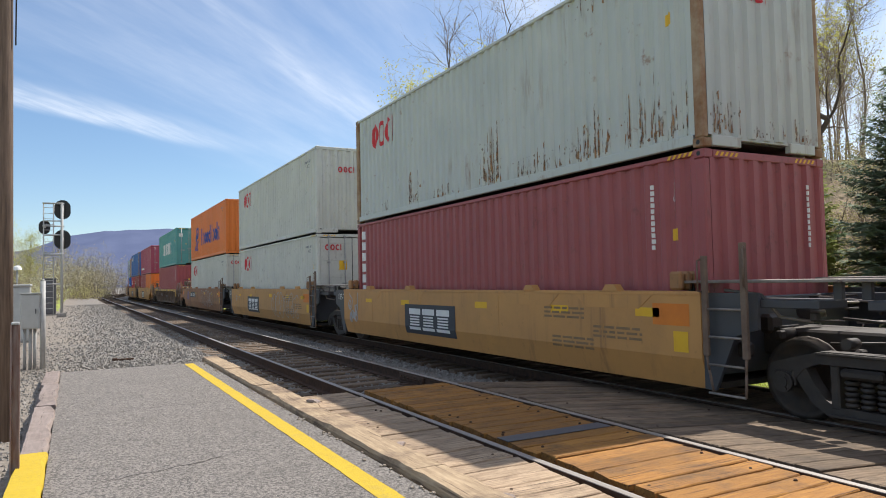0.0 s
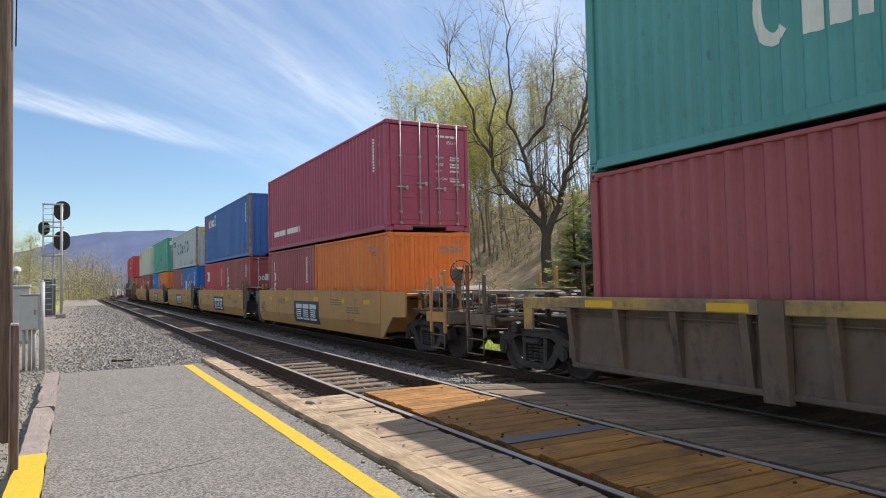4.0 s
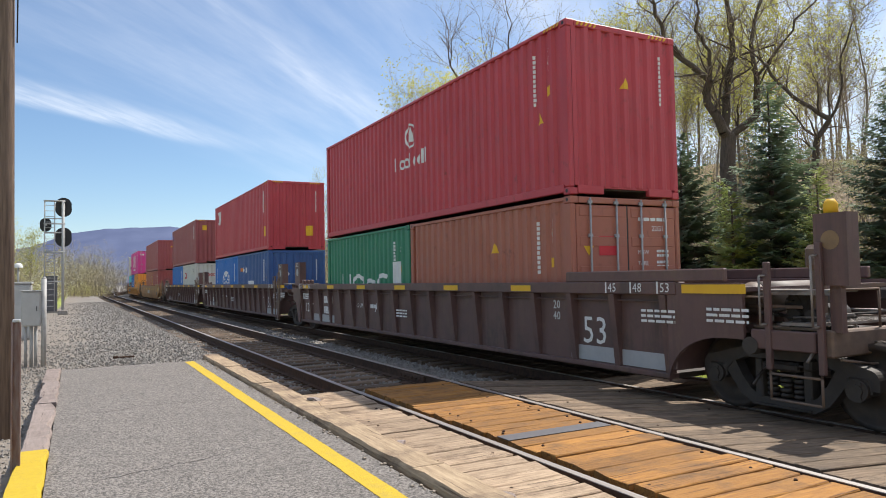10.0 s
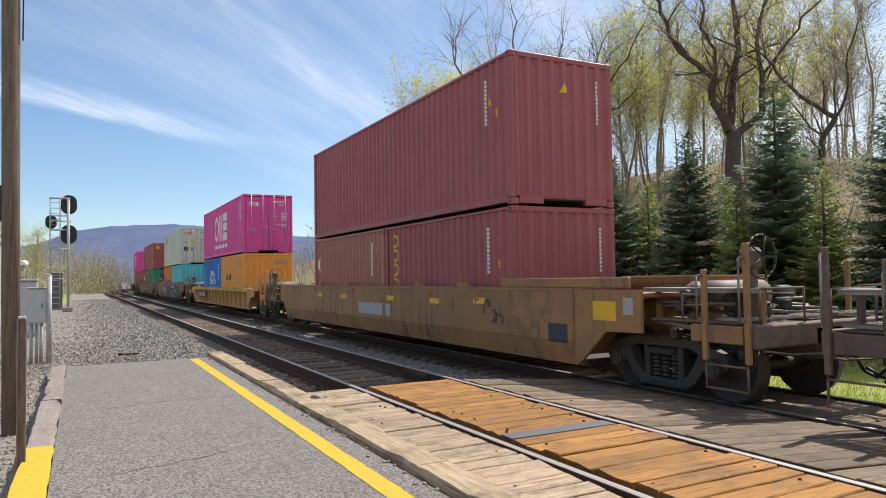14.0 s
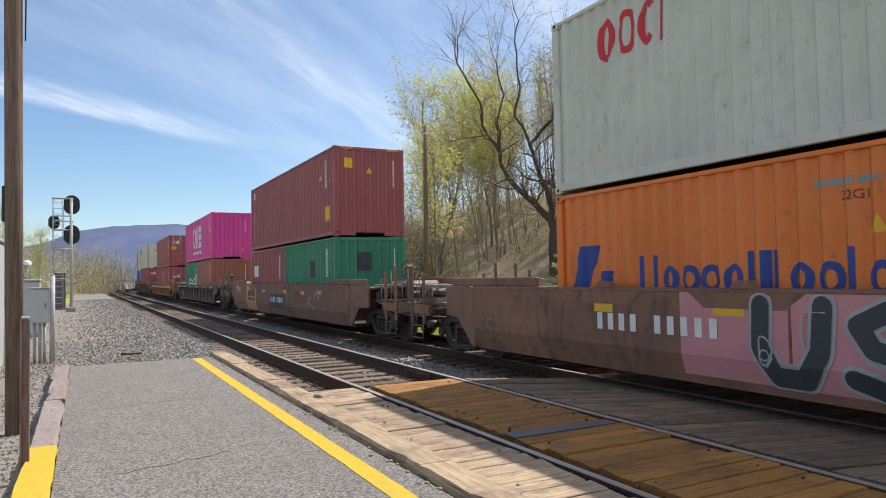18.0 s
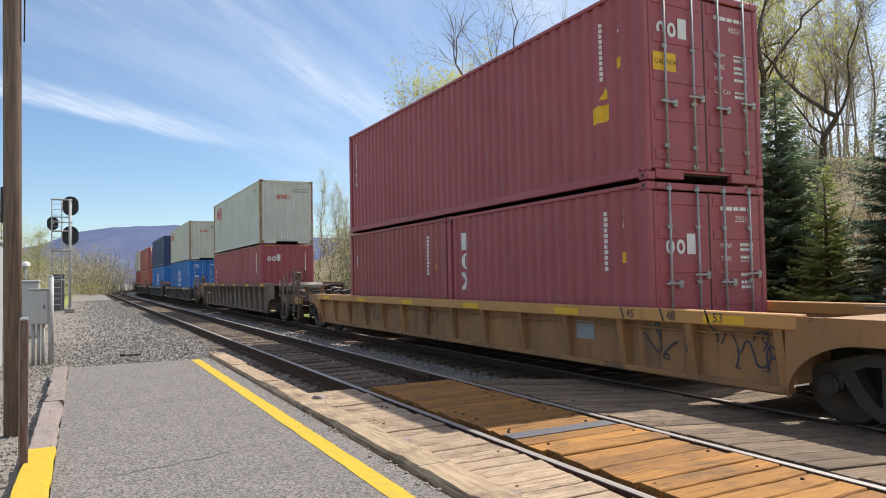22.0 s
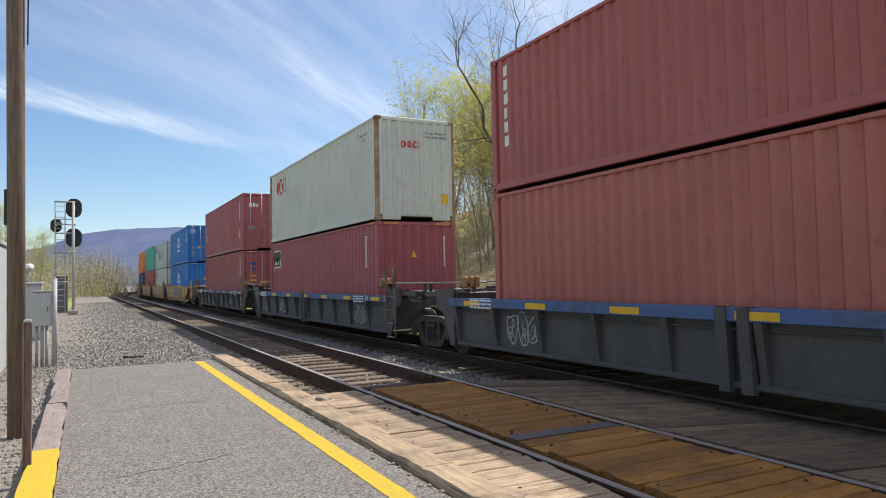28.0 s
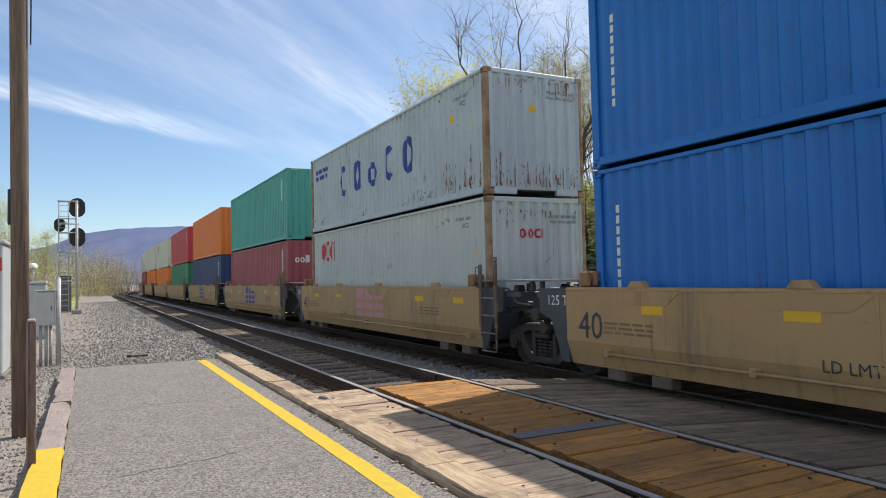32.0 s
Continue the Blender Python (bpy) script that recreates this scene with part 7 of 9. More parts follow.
    put_mark(b, globe(0.42, 0.34), "m_white", 0.15, 2.25, "emblem", "white globe emblem", "end"); triangle(b, 0.72, 1.1, "end"); put_mark(b, rect(0, 0, 0.2, 0.28), "m_grey", 0.28, 0.6, "plate", "grey plate", "end")
    b = container(40, HC, "cblue", "bright blue corrugated container with a white globe emblem", u[24], FOOT, stripes=True); gl(b); triangle(b, 1.15, 1.6, "end")
    b = container(40, STD, "cgrey", "rusty pale blue-grey corrugated container with dark blue rings", u[25], UP[HC], rust=True, code="dark")
    for i, k in enumerate("codco"):
        put_mark(b, emblem(k, 0.75, 0.95, 0.24), "m_blue", 3.1 + i * 1.22, 0.95, "emblem", "dark blue ring")
    put_mark(b, bars(2, 1.2, 0.14, 0.08, 5), "m_blue", 0.6, 2.0, "emblem", "blue small writing bars"); triangle(b, 10.6, 1.75); triangle(b, 1.05, 1.75, "end")
    for i, (r, w, tall, n) in enumerate(((0.3, 1.4, 0.4, 14), (4.0, 2.0, 0.25, 14), (8.0, 1.6, 0.5, 20), (10.3, 1.6, 0.9, 34))):
        rust_run(b, r, 0.18, w, tall, n, 600 + i)
    rust_run(b, 0.2, 0.17, 2.0, 0.7, 40, 606, "end"); rust_run(b, 0.15, 2.4, 2.1, 0.4, 26, 607, "end", True); rust_run(b, 7.0, 2.5, 5.0, 0.3, 26, 608, "side", True)
    b = grey40(u[25], FOOT, rusty=True)
    rust_run(b, 0.2, 0.17, 2.0, 0.5, 30, 609, "end"); rust_run(b, 9.8, 0.18, 2.2, 0.7, 34, 610); rust_run(b, 0.3, 2.6, 1.9, 0.4, 20, 611, "end", True)
    container(40, HC, "jade", "plain teal green corrugated steel container", u[26], UP[HC], stripes=True)
    b = container(40, HC, "maroon", "maroon corrugated container with a white emblem", u[26], FOOT); put_mark(b, emblem("ddb", 0.62, 0.30, 0.22), "m_white", 0.3, 2.0, "emblem", "white emblem", "end")
    container(40, HC, "orange", "plain orange corrugated steel container", u[27], UP[HC], code="dark"); container(40, HC, "navy", "plain navy blue corrugated steel container", u[27], FOOT)
    container(40, HC, "red", "plain red corrugated steel container", u[28], UP[HC]); container(40, HC, "kelly", "plain green corrugated steel container", u[28], FOOT)
    grey40(u[29], UP[HC]); container(40, HC, "orange", "plain orange corrugated steel container", u[29], FOOT, code="dark")
    for k, (c1, c2) in enumerate((("oocl", "orange"), ("oocl", "maroon"), ("red", "maroon"), ("blue", "redbrown"))):
        container(40, HC, c1, "weathered corrugated steel container far down the train", 576.7 + 15.6 * k, UP[HC], codes=False); container(40, HC, c2, "weathered corrugated steel container far down the train", 576.7 + 15.6 * k, FOOT, codes=False)


load_train()

# ---- well cars ----
WHEELS = []          # wheelsets, and how far up the line they stand at the start
WELL = {
    "tan": material("well_tan", (0.56, 0.285, 0.085), (0.48, 0.245, 0.082), 0.6, rough=0.55, bump=0.05, streak=(0.20, 0.10, 0.045), streak_amount=0.6, streak_lo=0.54, streak_from=0.42, dirt=(0.33, 0.18, 0.07), dirt_scale=0.9, dirt_lo=0.5, dirt_hi=1.0, grit=(0.20, 0.10, 0.045), grit_scale=11, grit_lo=0.6, grit_hi=0.74),
    "tan_rust": material("well_tan_rust", (0.42, 0.205, 0.095), (0.34, 0.16, 0.08), 0.5, (1, 0.3, 3), rough=0.7, bump=0.1, streak=(0.14, 0.07, 0.04), streak_amount=0.8, streak_lo=0.5, streak_from=0.38, dirt=(0.24, 0.12, 0.065), dirt_scale=1.4, dirt_lo=0.45, dirt_hi=0.8, grit=(0.12, 0.055, 0.03), grit_scale=5, grit_lo=0.5, grit_hi=0.68),
    "tan_pale": material("well_tan_pale", (0.47, 0.29, 0.125), (0.41, 0.25, 0.11), 0.6, rough=0.6, bump=0.05, streak=(0.2, 0.12, 0.07), streak_amount=0.75, streak_lo=0.52, streak_from=0.4, dirt=(0.30, 0.21, 0.12), dirt_scale=1.1, dirt_lo=0.52, dirt_hi=0.85, grit=(0.16, 0.09, 0.05), grit_scale=11, grit_lo=0.6, grit_hi=0.74),
    "tan_brown": material("well_tan_brown", (0.40, 0.20, 0.072), (0.27, 0.14, 0.06), 0.6, rough=0.65, bump=0.05, streak=(0.08, 0.05, 0.033), streak_amount=0.85, streak_lo=0.50, streak_from=0.38, dirt=(0.17, 0.095, 0.05), dirt_scale=1.1, dirt_lo=0.47, dirt_hi=0.8, grit=(0.08, 0.045, 0.03), grit_scale=10, grit_lo=0.58, grit_hi=0.74),
    "brown": material("well_brown", (0.145, 0.08, 0.07), (0.115, 0.063, 0.056), 0.8, rough=0.55, bump=0.05, streak=(0.05, 0.035, 0.03), streak_amount=0.75, streak_lo=0.52, streak_from=0.4, dirt=(0.075, 0.05, 0.045), grit=(0.16, 0.1, 0.07), grit_scale=5, grit_lo=0.5, grit_hi=0.68),
    "rust": material("well_rust", (0.27, 0.135, 0.085), (0.20, 0.10, 0.065), 0.7, rough=0.7, bump=0.08, streak=(0.08, 0.05, 0.04), streak_amount=0.6, dirt=(0.11, 0.07, 0.05), grit=(0.07, 0.04, 0.03), grit_scale=5, grit_lo=0.5, grit_hi=0.68),
    "earth": material("well_earth", (0.20, 0.13, 0.088), (0.12, 0.08, 0.057), 0.8, rough=0.7, bump=0.08, streak=(0.05, 0.04, 0.035), streak_amount=0.6, dirt=(0.19, 0.145, 0.11), grit=(0.05, 0.038, 0.03), grit_scale=5, grit_lo=0.5, grit_hi=0.68),
    "dark": material("well_dark", (0.135, 0.092, 0.075), (0.095, 0.068, 0.056), 0.8, rough=0.65, bump=0.06, streak=(0.03, 0.026, 0.025), streak_amount=0.75, streak_lo=0.52, streak_from=0.4, dirt=(0.10, 0.085, 0.075), grit=(0.14, 0.1, 0.075), grit_scale=5, grit_lo=0.5, grit_hi=0.68),
    "grey": material("well_grey", (0.086, 0.079, 0.076), (0.066, 0.061, 0.06), 0.8, rough=0.6, bump=0.05, streak=(0.045, 0.04, 0.037), streak_amount=0.75, streak_lo=0.52, streak_from=0.4, dirt=(0.12, 0.105, 0.09), grit=(0.05, 0.04, 0.035), grit_scale=5, grit_lo=0.5, grit_hi=0.68),
    "blue_sill": material("well_blue_sill", (0.060, 0.125, 0.31), (0.084, 0.118, 0.21), 1.2, rough=0.6, bump=0.05, dirt=(0.07, 0.065, 0.065), grit=(0.06, 0.05, 0.045), grit_scale=5, grit_lo=0.5, grit_hi=0.68),
    "yellow_sill": material("well_yellow_sill", (0.55, 0.34, 0.09), (0.36, 0.24, 0.11), 1.2, rough=0.65, bump=0.05, dirt=(0.15, 0.11, 0.085), dirt_lo=0.48, dirt_hi=0.7, grit=(0.1, 0.06, 0.04), grit_scale=5, grit_lo=0.5, grit_hi=0.68),
    "end_grey": material("well_end_grey", (0.062, 0.066, 0.074), (0.05, 0.053, 0.06), 0.9, rough=0.55, bump=0.05, dirt=(0.075, 0.065, 0.06)),
}
M["grating"] = material("grating", (0.34, 0.31, 0.28), (0.15, 0.12, 0.10), 3, rough=0.6, metal=0.4)
M["tank"] = material("tank", (0.19, 0.145, 0.115), (0.10, 0.075, 0.06), 3, rough=0.6)
WX = 1.5
SHEET = 0.15          # how far a ribbed side's sheet stands behind its ribs


@lru_cache(maxsize=None)
def truck_meshes():
    r = 0.46
    o = {}
    ws = Geo().tube((-1.08, 0, 0), (1.08, 0, 0), 0.075, n=12)
    for s in (-1, 1):
        m = Matrix.Translation((s * 0.72, 0, 0)) @ Matrix.Rotation(radians(90 * s), 4, "Y")
        ws.lathe([(0.001, 0.10), (0.12, 0.10), (0.13, 0.06), (r * 0.82, 0.045), (r * 0.86, 0.10), (r, 0.105), (r * 1.008, -0.01), (r * 1.06, -0.015), (r * 1.06, -0.045), (r * 0.85, -0.045), (0.13, -0.03), (0.001, -0.03)], m, 22)
    for s in (-1, 1):
        for k in range(3):
            a = 2 * math.pi * k / 3
            ws.tube((s * 1.08, 0.045 * math.cos(a), 0.045 * math.sin(a)), (s * 1.10, 0.045 * math.cos(a), 0.045 * math.sin(a)), 0.016, n=6)
    o["wheelset"] = ws.mesh("wheelset", M["wheel"])
    sf = Geo()
    # cast side frame: arch bar, two slanted columns, lower bar
    arc = lambda cx, cz, r, a0, a1, n=6: [(cx + r * math.cos(radians(a0 + (a1 - a0) * i / n)), cz + r * math.sin(radians(a0 + (a1 - a0) * i / n))) for i in range(n + 1)]
    top = [(-1.10, 0.46), (-1.10, 0.56)] + arc(-0.98, 0.56, 0.12, 170, 110, 4) + [(-0.70, 0.76), (-0.45, 0.83), (0.45, 0.83), (0.70, 0.76)] + arc(0.98, 0.56, 0.12, 70, 10, 4) + [(1.10, 0.56), (1.10, 0.46), (0.80, 0.46), (0.66, 0.62), (0.48, 0.69), (-0.48, 0.69), (-0.66, 0.62), (-0.80, 0.46)]
    low = [(-0.82, 0.60), (-0.70, 0.42), (-0.56, 0.24), (-0.38, 0.13), (0.38, 0.13), (0.56, 0.24), (0.70, 0.42), (0.82, 0.60), (0.64, 0.64), (0.54, 0.46), (0.42, 0.31), (0.30, 0.245), (-0.30, 0.245), (-0.42, 0.31), (-0.54, 0.46), (-0.64, 0.64)]
    for x0, x1 in ((-0.09, 0.09),):
        sf.prism(top, x0, x1)
        sf.prism(low, x0 + 0.01, x1 - 0.01)
        for s in (-1, 1):
            a, b = sorted((s * 0.26, s * 0.36))
            sf.box(x0 + 0.005, x1 - 0.005, a, b, 0.22, 0.69, 0.015)
    for s in (-1, 1):
        sf.box(-0.11, 0.11, s * 0.89 - 0.13, s * 0.89 + 0.13, 0.40, 0.60, 0.03)
        sf.tube((-0.15, s * 0.89, 0.46), (-0.10, s * 0.89, 0.46), 0.12, n=14).tube((-0.165, s * 0.89, 0.46), (-0.15, s * 0.89, 0.46), 0.07, n=10)
        for k in range(3):
            sf.tube((-0.165, s * 0.89 + 0.085 * math.cos(2.1 * k), 0.46 + 0.085 * math.sin(2.1 * k)), (-0.14, s * 0.89 + 0.085 * math.cos(2.1 * k), 0.46 + 0.085 * math.sin(2.1 * k)), 0.02, n=6)
    sf.box(-0.125, -0.08, -0.5, 0.5, 0.79, 0.82, 0.008).box(-0.12, -0.08, -0.36, 0.36, 0.14, 0.17, 0.008).box(-0.14, -0.08, -0.22, 0.22, 0.575, 0.66, 0.02)
    o["frame"] = sf.mesh("side_frame", M["steel_dark"])
    sp = Geo()
    for y in (-0.17, 0.0, 0.17):
        for k in range(5):
            z = 0.26 + k * 0.058
            sp.lathe([(0.06, z), (0.082, z + 0.022), (0.06, z + 0.045)], Matrix.Translation((0, y, 0)), 7)
    o["springs"] = sp.mesh("springs", M["steel_dark"])
    bo = Geo().box(-1.12, 1.12, -0.22, 0.22, 0.56, 0.67, 0.02).box(-0.25, 0.25, -0.25, 0.25, 0.67, 0.78, 0.03)
    for s in (-1, 1):
        bo.box(-0.95, 0.95, s * 0.42 - 0.05, s * 0.42 + 0.05, 0.32, 0.42, 0.01)
        for e in (-0.75, 0.75):
            bo.box(e - 0.06, e + 0.06, min(s * 0.38, s * 0.44), max(s * 0.38, s * 0.44), 0.25, 0.60, 0.02)
    o["bolster"] = bo.mesh("bolster", M["steel_dark"])
    return o


def truck(car, y, u):
    o = truck_meshes()
    t = part("truck", o["bolster"], M["steel_dark"], car, "two-axle truck", at=(0, y, 0))
    for s in (-1, 1):
        part("side_frame", o["frame"], M["steel_dark"], t, at=pose(s * 1.02, 0, 0, 0, 0, 0 if s < 0 else 180))
        part("spring_nest", o["springs"], M["steel_dark"], t, at=(s * 1.02, 0, 0))["kind"] = "stuff"
    for e in (-0.89, 0.89):
        w = part("wheelset", o["wheelset"], M["wheel"], t, at=(0, e, 0.46))
        WHEELS.append((w, u + y + e))


@lru_cache(maxsize=None)
def smooth_side(a, b):
    """Plain plate side from y = a to b, bent inwards below."""
    pr = [(-WX, 1.49), (-WX, 0.66), (-WX + 0.10, 0.29), (-WX + 0.35, 0.27), (-WX + 0.35, 0.31), (-WX + 0.13, 0.33), (-WX + 0.04, 0.68), (-WX + 0.04, 1.45), (-WX + 0.16, 1.45), (-WX + 0.16, 1.49)]
    g = Geo()
    n = len(pr)
    v = [(x, y, z) for y in (a, b) for x, z in pr]
    g.add(v, [(i, (i + 1) % n, n + (i + 1) % n, n + i) for i in range(n)] + [tuple(range(n - 1, -1, -1)), tuple(range(n, 2 * n))])
    return g.mesh("side_plate")


def bent(y, z):
    """How far the plate side stands back at height z."""
    return max(0.0, (0.66 - z) * 0.10 / 0.37)


@lru_cache(maxsize=None)
def rib_mesh(z0, z1, w):
    return Geo().prism([(-WX, z1), (-WX + SHEET + 0.03, z1), (-WX + SHEET + 0.03, z0), (-WX + 0.10, z0)], -w / 2, w / 2, "y").mesh("rib")


def handrail(car, pts, mat=None, name="grab_iron", r=0.014):
    part(name, Geo().path(pts, r, 6), mat or M["steel_brown"], car)


@lru_cache(maxsize=None)
def grate_mesh(w, d, z):
    """Open steel grating: bearing bars and cross rods inside a rim."""
    g = Geo()
    n = int(w / 0.055)
    for i in range(n + 1):
        x = -w / 2 + w * i / n
        g.box(x - 0.006, x + 0.006, -d / 2, d / 2, z, z + 0.03)
    for i in range(5):
        y = -d / 2 + d * i / 4
        g.box(-w / 2, w / 2, y - 0.006, y + 0.006, z + 0.006, z + 0.033)
    return g.mesh("grating")


def rigging(car, rnd, a, b, x0, x1, z0, z1, n, glint):
    """Brake rods, pipes, cranks and valves between two ends of a deck. glint: the share of pipes in a paler colour."""
    dark, bright = Geo(), Geo()
    for i in range(n):
        x, y, z = rnd.uniform(x0, x1), rnd.uniform(a, b), rnd.uniform(z0, z1)
        k = rnd.random()
        if k < 0.45:
            g = bright if rnd.random() < glint else dark
            dy, dx = rnd.uniform(0.3, 0.9) * rnd.choice((-1, 1)), rnd.uniform(-0.25, 0.25)
            y2 = min(b, max(a, y + dy))
            g.path([(x, y, z), (x + dx * 0.2, y2, z + rnd.uniform(-0.06, 0.06)), (x + dx, y2, z - rnd.uniform(0.05, 0.25))], rnd.uniform(0.010, 0.022), 5)
        elif k < 0.7:
            q = rnd.uniform(0.05, 0.13)
            dark.box(x - q, x + q, y - q * 0.7, y + q * 0.7, z - q, z + q * 0.8, q * 0.3)
        elif k < 0.85:
            q = rnd.uniform(0.05, 0.11)
            dark.tube((x - q * 2, y, z), (x + q, y, z), q, n=10).tube((x + q, y, z), (x + q * 1.6, y, z), q * 0.5, n=8)
        else:
            x2 = x + rnd.uniform(0.25, 0.6) * (1 if x < 0 else -1)
            (bright if rnd.random() < glint else dark).tube((x, y, z), (x2, y + rnd.uniform(-0.1, 0.1), z), 0.016, n=5)
    if dark.v:
        part("brake_rigging", dark, M["steel_dark"], car, "dark brake cranks, rods and valves")["kind"] = "stuff"
    # glints on the pipework are put in as a paler colour
    if bright.v:
        part("pipework", bright, M["grating"], car, "air pipes coloured paler for glints")["kind"] = "stuff"


def end_platform(car, y0, y1, s, paint, u, truck_y, rnd, gear, back=0.0):
    """Free end: deck over the truck, end sill, posts with steps, coupler, brake gear. s: -1 leading, 1 trailing."""
    a, b = sorted((y0, y1))
    part("centre_sill", Geo().box(-0.36, 0.36, a, b, 0.62, 1.02, 0.02), M["steel_dark"], car)
    e = y1
    a2, b2 = sorted((e, e - s * 0.16))
    part("end_sill", Geo().box(-1.42, 1.42, a2, b2, 0.80, 1.08, 0.02), M["steel_brown"], car)
    for x in (-1, 1):
        p, q = sorted((x * 0.75, x * 1.40))
        for i in range(2):
            xx = p + 0.14 + i * 0.34
            part("walkway_bar", Geo().box(xx - 0.045, xx + 0.045, min(y0, e - s * 0.2), max(y0, e - s * 0.2), 1.06, 1.09, 0.006), M["grating"] if i % 2 else M["steel_brown"], car)
        part("edge_beam", Geo().box(min(x * 1.36, x * 1.46), max(x * 1.36, x * 1.46), min(e - s * 0.95, e - s * 0.17), max(e - s * 0.95, e - s * 0.17), 0.84, 1.055, 0.012), paint, car)
        part("side_pipe", Geo().path([(x * 1.30, e - s * 0.95, 1.0), (x * 1.30, (e + y0) / 2, 0.97), (x * 1.22, y0, 1.05)], 0.035, 7), M["steel_brown"], car)
        for k, yy in enumerate((e - s * 0.1, e - s * 0.72)):
            part("corner_post", Geo().box(x * 1.45 - 0.03, x * 1.45 + 0.03, yy - 0.035, yy + 0.035, 0.62, (1.92, 1.72)[k] + 0.12 * rnd.random(), 0.01), paint if gear else M["steel_brown"], car)
        if x < 0:
            for z in (0.30, 0.58):
                handrail(car, [(x * 1.47, e - s * 0.1, 0.62), (x * 1.47, e - s * 0.1, z), (x * 1.47, e - s * 0.70, z), (x * 1.47, e - s * 0.70, 0.62)], M["steel_brown"], name="step", r=0.015)
    handrail(car, [(-1.3, e, 0.78), (-0.9, e + s * 0.06, 0.72), (-0.3, e + s * 0.06, 0.70)], name="uncoupling_lever")
    cp = Geo().box(-0.12, 0.12, min(e, e + s * 0.45), max(e, e + s * 0.45), 0.70, 0.90, 0.03).box(-0.17, 0.14, min(e + s * 0.38, e + s * 0.62), max(e + s * 0.38, e + s * 0.62), 0.66, 0.96, 0.05)
    part("coupler", cp, M["rail"], car)
    handrail(car, [(0.3, e, 0.72), (0.32, e + s * 0.15, 0.45), (0.25, e + s * 0.35, 0.40), (0.18, e + s * 0.5, 0.52)], M["black"], "air_hose", 0.022)
    part("cross_walk", grate_mesh(2.7, 0.42, 1.11), M["grating"], car, "steel grating walkway", at=(0, e - s * 0.41, 0))
    p, q = sorted((y0 - s * 0.25, e - s * 0.06))
    board = part("running_board", Geo().box(-1.20, -0.86, p, q, 1.475, 1.50, 0.005).box(-1.205, -1.19, p, q, 1.44, 1.475), M["grating"], car, "long galvanised running board")
    for yy in (p + 0.15, q - 0.15):
        part("stanchion", Geo().box(-1.08, -1.0, yy - 0.03, yy + 0.03, 1.02, 1.474, 0.006), paint, board)
    lo, hi = sorted((y0 + s * 0.05, e - s * 0.25))
    rigging(car, rnd, lo, hi, -1.2, 0.9, 1.05, 1.42, 22, 0.45)
    rigging(car, rnd, lo, hi, -1.3, 0.3, 0.62, 0.98, 14, 0.25)
    for k, yy in enumerate((e - s * 0.1, e - s * 0.72)):
        top = (1.86, 1.66)[k]
        handrail(car, [(-1.48, yy, top), (-1.56, yy - s * 0.02, top), (-1.56, yy - s * 0.02, 1.12), (-1.48, yy, 1.12)], M["grating"], "grab_iron", 0.013)
    if gear:
        q, z = e - s * (1.25 + back * 1.4), 1.38 + (0.30 if back > 0.5 else 0)
        part("air_reservoir", Geo().tube((-1.0, q, z), (0.25, q, z), 0.21, n=18).tube((0.26, q, z), (0.33, q, z), 0.21, 0.10, n=18).tube((-1.07, q, z), (-1.01, q, z), 0.12, 0.21, n=18), paint if back > 0.5 else M["tank"], car, "cylindrical air reservoir")
        for x in (-0.8, 0.0):
            part("saddle", Geo().prism([(q - 0.3, z - 0.3), (q + 0.3, z - 0.3), (q + 0.22, z - 0.08), (q, z - 0.2), (q - 0.22, z - 0.08)], x - 0.04, x + 0.04), paint, car)
        part("valve", Geo().box(-0.95, -0.45, q + s * 0.55 - 0.16, q + s * 0.55 + 0.16, z - 0.28, z + 0.10, 0.05).box(-0.9, -0.6, q + s * 0.75 - 0.12, q + s * 0.75 + 0.12, z - 0.25, z - 0.05, 0.04).tube((-0.98, q + s * 0.5, z - 0.05), (-0.40, q + s * 0.5, z - 0.05), 0.10, n=12), M["steel_dark"], car)
        for x, h in ((-1.0, 0.02), (-0.55, 0.12), (-0.2, -0.1)):
            handrail(car, [(x, q - s * 0.3, z - 0.2 + h), (x, q + s * 0.35, z - 0.2 + h), (x - 0.1, q + s * 0.7, z - 0.22), (x, e - s * 0.5, 1.16)], M["steel_dark"], "brake_pipe", 0.025)
        if back > 0.5:
            part("side_walk", Geo().box(-1.5, -1.28, min(e - s * 1.3, y0 - s * 2.0), max(e - s * 1.3, y0 - s * 2.0), 1.60, 1.63, 0.006), M["grating"], car, "thin steel walkway plate")
            for yy in (e - s * 1.5, y0 - s * 0.9):
                part("walkway_bracket", Geo().box(-1.44, -1.36, yy - 0.04, yy + 0.04, 1.47, 1.598, 0.006), paint, car)
        part("brake_stand", Geo().box(-0.98, -0.86, e - s * 0.45 - 0.06, e - s * 0.45 + 0.06, 1.1, 1.95, 0.02).box(-1.05, -0.80, e - s * 0.45 - 0.11, e - s * 0.45 + 0.11, 1.72, 2.0, 0.05), M["steel_brown"], car)
        wm = Matrix.Translation((-0.92, e - s * 0.30, 1.88)) @ Matrix.Rotation(radians(90), 4, "X")
        bw = Geo()
        for i in range(18):
            p, q = 2 * math.pi * i / 18, 2 * math.pi * (i + 1) / 18
            bw.tube(wm @ Vector((0.27 * math.cos(p), 0.27 * math.sin(p), 0)), wm @ Vector((0.27 * math.cos(q), 0.27 * math.sin(q), 0)), 0.014, n=5)
        for i in range(5):
            p = 2 * math.pi * i / 5
            bw.tube(wm @ Vector((0, 0, 0.03)), wm @ Vector((0.27 * math.cos(p), 0.27 * math.sin(p), 0)), 0.011, n=5)
        part("brake_wheel", bw, M["steel_dark"], car, "round brake wheel")
